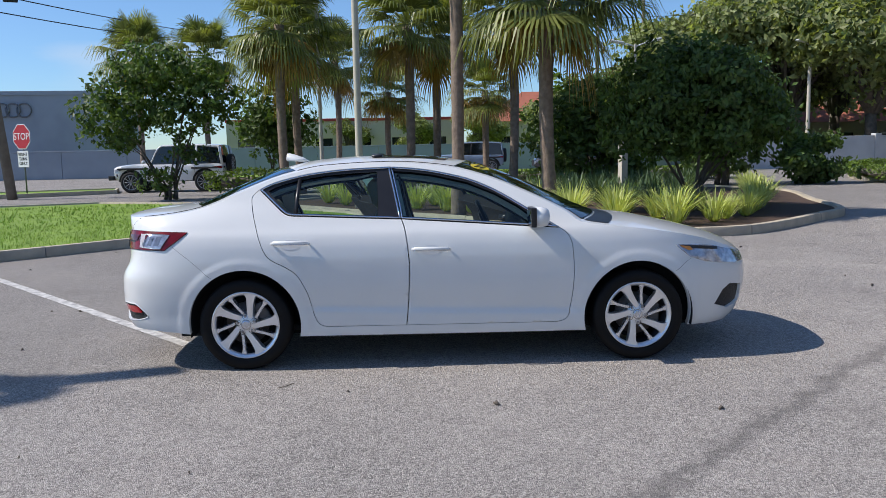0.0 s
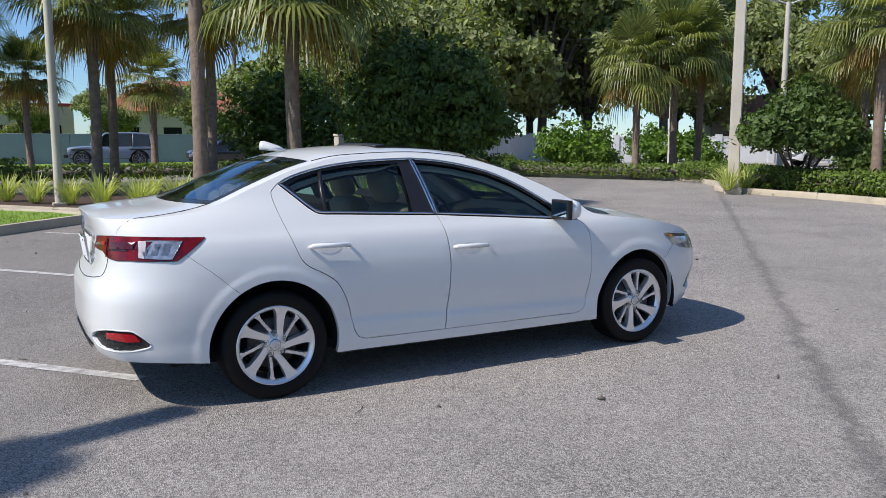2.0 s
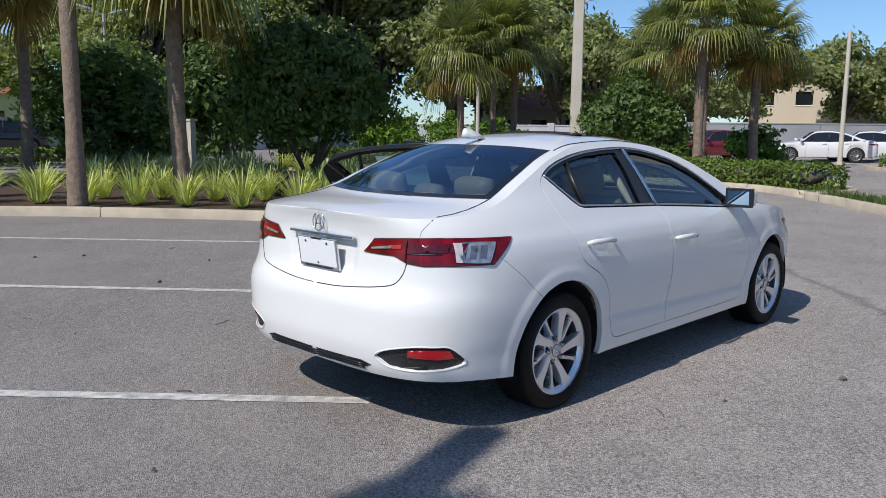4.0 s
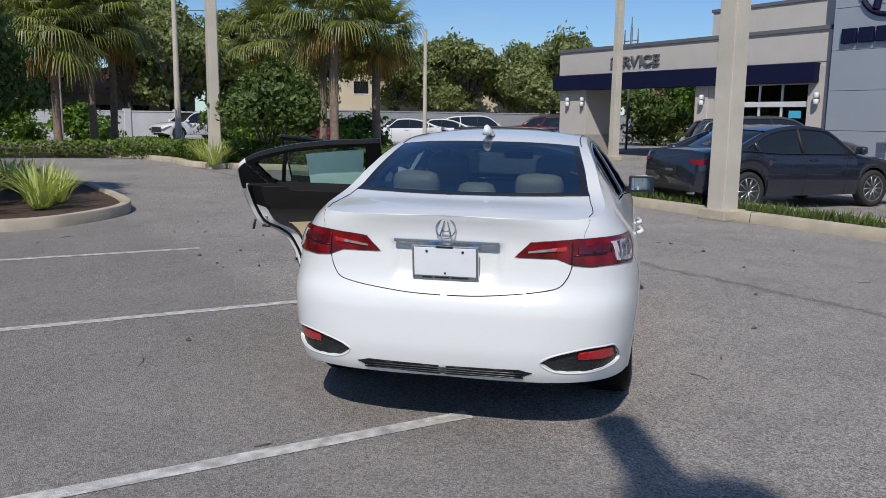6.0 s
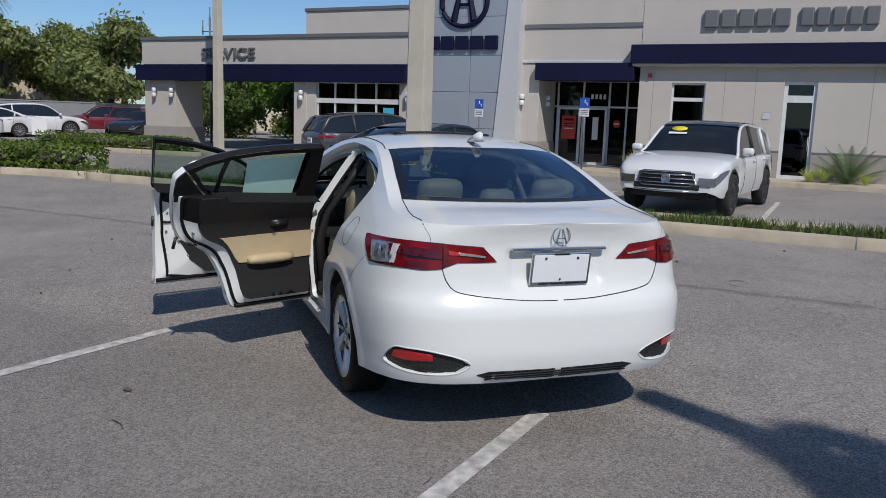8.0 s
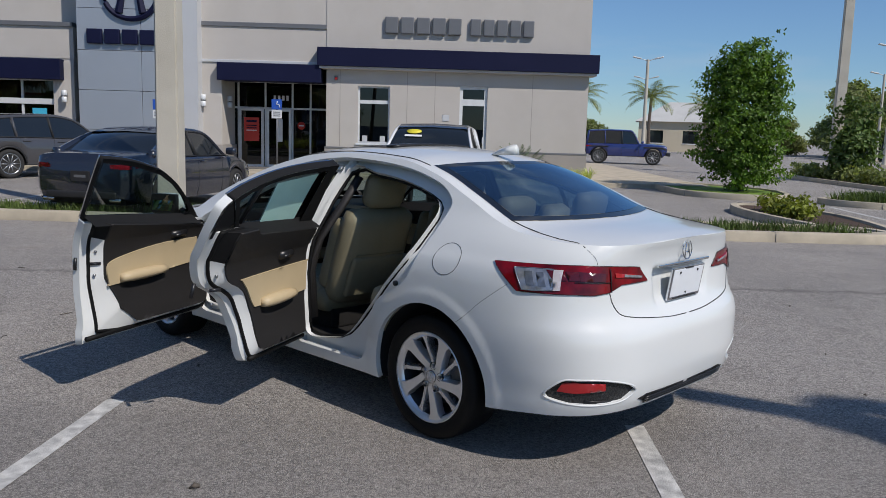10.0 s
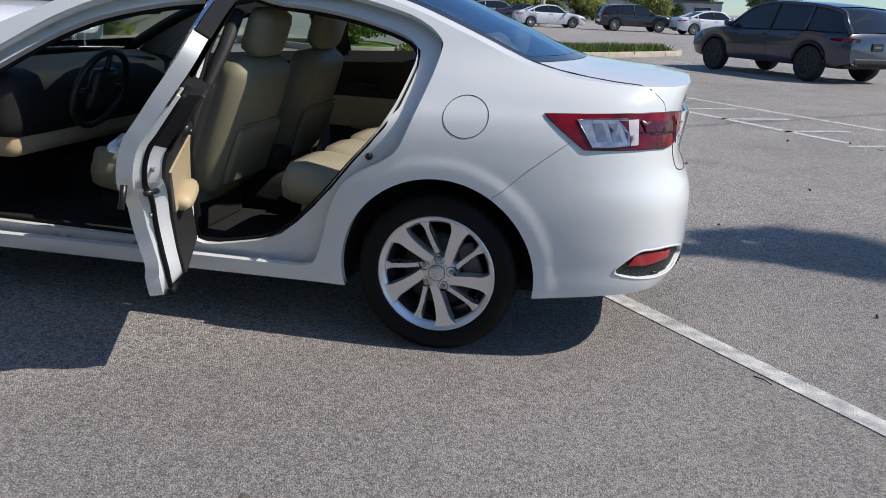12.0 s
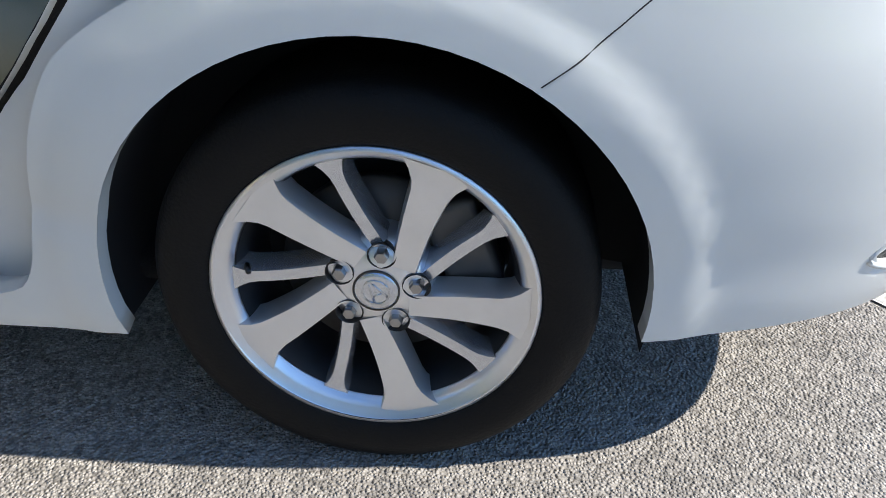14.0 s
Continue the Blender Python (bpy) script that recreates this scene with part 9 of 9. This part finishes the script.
# ---- signs ----
STOP_RED = paint("stop_red", (0.42, 0.012, 0.02), 0.45, spots=(0.36, 0.012, 0.02), grain=0.3, scale=5)
stop = thing("stop_sign", "red octagonal stop sign with a white plate below", "sign", at=pose(-15.0, 25.3, 0.1, rz=-28))
part("post", tube([(0, 0, 0), (0, 0, 2.55)], 0.03), CAP_GREY, stop)
face = part("octagon", lathe([(0.001, -0.035), (0.51, -0.035), (0.51, -0.045), (0.001, -0.045)], 8, "y", False), WHITE_CARD, stop, at=pose(0, 0, 2.15, ry=22.5), smooth=False)
part("red_face", lathe([(0.001, -0.046), (0.475, -0.046), (0.475, -0.05), (0.001, -0.05)], 8, "y", False), STOP_RED, face, smooth=False)
part("stop_lettering", text_mesh("STOP", 0.36, 0.004), WHITE_CARD, stop, "white stop lettering", smooth=False, at=pose(0, -0.055, 2.15))
plate = part("turn_plate", box((-0.3, -0.045, 1.0), (0.3, -0.035, 1.62), 0.01), WHITE_CARD, stop, "white plate with right turn only lettering", smooth=False)
for z, w in ((1.48, "RIGHT"), (1.31, "TURN"), (1.14, "ONLY")):
    part("turn_lettering", text_mesh(w, 0.17, 0.003), PLASTIC, plate, smooth=False, at=pose(0, -0.05, z))
stand = thing("sign_stand", "low black folding sign stand by far cars", "sign", at=pose(33.0, 6.4, 0))
part("panel", box((-0.03, -0.3, 0.3), (0.03, 0.3, 1.0), 0.01), WHITE_CARD, stand, smooth=False)
part("foot", box((-0.2, -0.3, 0), (0.2, 0.3, 0.06), 0.02), PLASTIC, stand, smooth=False)
meter = thing("utility_pedestal", "pale square utility post in the planted bed", "post", at=pose(5.2, 14.6, 0.05, rz=20))
part("post", box((-0.09, -0.09, 0), (0.09, 0.09, 1.5), 0.01), POLE_CONCRETE, meter, smooth=False)
part("cap", box((-0.11, -0.11, 1.5), (0.11, 0.11, 1.56), 0.015), POLE_CONCRETE, meter, smooth=False)

# ---- walls and far buildings ----
WALL_BLUE = paint("painted_wall", (0.30, 0.335, 0.38), 0.85, spots=(0.24, 0.27, 0.31), grain=0.6, scale=0.8)
WALL_WHITE = paint("white_wall", (0.55, 0.56, 0.56), 0.85, spots=(0.42, 0.43, 0.43), grain=0.6, scale=0.9)
FAR_CREAM = paint("cream_render", (0.52, 0.46, 0.35), 0.9, spots=(0.44, 0.39, 0.30), grain=0.5, scale=0.5)
FAR_RED = paint("red_roof", (0.42, 0.05, 0.04), 0.7, spots=(0.34, 0.04, 0.035), grain=0.5, scale=0.5)
TILE_RED = paint("tile_roof", (0.36, 0.12, 0.07), 0.8, spots=(0.26, 0.085, 0.05), grain=0.6, scale=2)


def long_wall(name, a, b, h, th, mat, label, posts=0):
    a, b = Vector((*a, 0)), Vector((*b, 0))
    ln = (b - a).length
    t = thing(name, label, "wall", kind="structure", at=Matrix.Translation(a) @ Matrix.Rotation(math.atan2(b.y - a.y, b.x - a.x), 4, "Z"))
    k = max(1, int(ln / 4))
    for i in range(k):
        part("panel", box((ln * i / k + 0.01, -th / 2, 0), (ln * (i + 1) / k - 0.01, th / 2, h), 0.02), mat, t, smooth=False)
    part("coping", box((0, -th / 2 - 0.03, h), (ln, th / 2 + 0.03, h + 0.08), 0.015), mat, t, smooth=False)
    for i in range(posts + 1 if posts else 0):
        part("post", box((ln * i / posts - 0.2, -th / 2 - 0.08, 0), (ln * i / posts + 0.2, th / 2 + 0.08, h + 0.2), 0.02), mat, t, smooth=False)


long_wall("wall_road", (-60, 45), (22, 51), 1.75, 0.3, WALL_BLUE, "long low pale blue-grey wall along a road")
long_wall("wall_yard", (17.5, 38.5), (33.0, 42.0), 1.7, 0.25, WALL_WHITE, "pale yard wall with posts under the oaks", 5)
long_wall("wall_east", (33.0, 36.0), (48.0, 24.0), 1.6, 0.25, WALL_WHITE, "pale yard wall with posts under the oaks", 6)
long_wall("wall_fence", (40.0, 21.0), (62.0, -2.0), 1.8, 0.2, paint("grey_wall", (0.30, 0.31, 0.32), 0.85, spots=(0.22, 0.23, 0.24), grain=0.6, scale=0.8), "grey wall behind parked cars")


def far_building(name, x, y, heading, size, wall, roof_mat, label, openings=4, pitched=False, storey=1):
    t = thing(name, label, "building", "far buildings", at=pose(x, y, 0, rz=heading))
    w, d, h = size
    holes = []
    for s in range(storey):
        for i in range(openings):
            cx = -w / 2 + w * (i + 0.5) / openings
            z0 = h / storey * s + 0.9
            holes.append((cx - w / openings * 0.22, cx + w / openings * 0.22, z0, z0 + h / storey * 0.42))
    part("wall", pane_wall(-w / 2, w / 2, 0, h, -d / 2, -d / 2 + 0.3, holes), wall, t, smooth=False)
    part("wall", box((-w / 2, -d / 2 + 0.3, 0), (w / 2, d / 2, h - 0.05), 0.0), wall, t, smooth=False)
    for a, b, z0, z1 in holes:
        win = part("window", box((a, -d / 2 + 0.15, z0), (b, -d / 2 + 0.2, z1)), DARK_GLASS, t, smooth=False)
        part("sill", box((a - 0.05, -d / 2 - 0.05, z0 - 0.08), (b + 0.05, -d / 2 + 0.14, z0)), WHITE_CARD, win, smooth=False)
    if pitched:
        bm = bmesh.new()
        r = 0.4
        v = [bm.verts.new(p) for p in ((-w / 2 - r, -d / 2 - r, h), (w / 2 + r, -d / 2 - r, h), (w / 2 + r, d / 2 + r, h), (-w / 2 - r, d / 2 + r, h), (-w / 2 + d * 0.4, 0, h + d * 0.28), (w / 2 - d * 0.4, 0, h + d * 0.28))]
        for f in ((0, 1, 5, 4), (1, 2, 5), (2, 3, 4, 5), (3, 0, 4), (3, 2, 1, 0)):
            bm.faces.new([v[i] for i in f])
        part("roof", bm, roof_mat, t, smooth=False)
    else:
        part("roof", box((-w / 2 - 0.1, -d / 2 - 0.1, h), (w / 2 + 0.1, d / 2 + 0.1, h + 0.3), 0.03), roof_mat, t, smooth=False)
    return t


b = far_building("showroom_building", -29.5, 62.0, 8, (11, 14, 6.0), WALL_BLUE, WALL_BLUE, "plain grey-blue showroom block with a ringed emblem", 0)
for k in range(4):
    part("emblem_ring", tube([(-2.4 + k * 0.75 + 0.5 * math.cos(a), -7.12, 4.9 + 0.5 * math.sin(a)) for a in np.linspace(0, 2 * math.pi, 20, endpoint=False)], 0.06, 5, True), CAP_GREY, b)
far_building("shop_building", -8.0, 86.0, 4, (24, 12, 4.6), FAR_CREAM, FAR_RED, "low cream shop with a red roof band", 6)
far_building("shop_building", 17.0, 84.0, 0, (20, 12, 4.2), FAR_CREAM, TILE_RED, "low cream shop with a tiled roof", 5, True)
far_building("house", 33.0, 62.0, -10, (13, 9, 3.0), FAR_CREAM, TILE_RED, "cream house with an orange tiled roof behind oaks", 4, True)
far_building("house", 56.0, 42.0, -40, (12, 8, 3.0), FAR_CREAM, TILE_RED, "cream house with an orange tiled roof behind oaks", 4, True)
far_building("apartment_building", 78.0, 18.0, -75, (26, 10, 5.6), FAR_CREAM, FAR_CREAM, "two-storey cream apartment block behind trees", 8, False, 2)
far_building("house", 72.0, -8.0, -85, (14, 9, 3.2), FAR_CREAM, TILE_RED, "cream house with a tiled roof behind the service drive", 4, True)
far_building("house", 40.0, -82.0, -150, (11, 8, 3.2), FAR_CREAM, paint("pale_roof", (0.5, 0.5, 0.48), 0.7, spots=(0.4, 0.4, 0.38), grain=0.4, scale=1), "pale bungalow beyond the car park", 3, True)
far_building("shop_building", 8.0, -108.0, 180, (40, 10, 2.4), WALL_WHITE, CAP_GREY, "long low white building beyond the car park", 9)

# ---- small things on the ground ----
rng = np.random.default_rng(77)
bm = bmesh.new()
for k in range(170):
    x, y = rng.uniform(-9, 5), rng.uniform(-6, 8)
    if abs(x) < 2.3 and abs(y) < 0.95:
        continue
    s = rng.uniform(0.008, 0.024)
    a = rng.uniform(0, 6.28)
    d = Vector((math.cos(a), math.sin(a), 0))
    if k % 4:
        add_tube(bm, [(x, y, 0.006), (x + d.x * s, y + d.y * s, 0.014), (x + d.x * 2 * s, y + d.y * 2 * s, 0.005)], [s * 0.35, s * 0.6, s * 0.15], 5)
    else:
        add_tube(bm, [(x, y, 0.005), (x + d.x * 3 * s, y + d.y * 3 * s, 0.008), (x + d.x * 6 * s - d.y * s, y + d.y * 6 * s + d.x * s, 0.005)], 0.003, 4)
solid("leaf_litter", bm, BARK, "small dry leaves and twigs strewn on asphalt", "litter", kind="stuff")
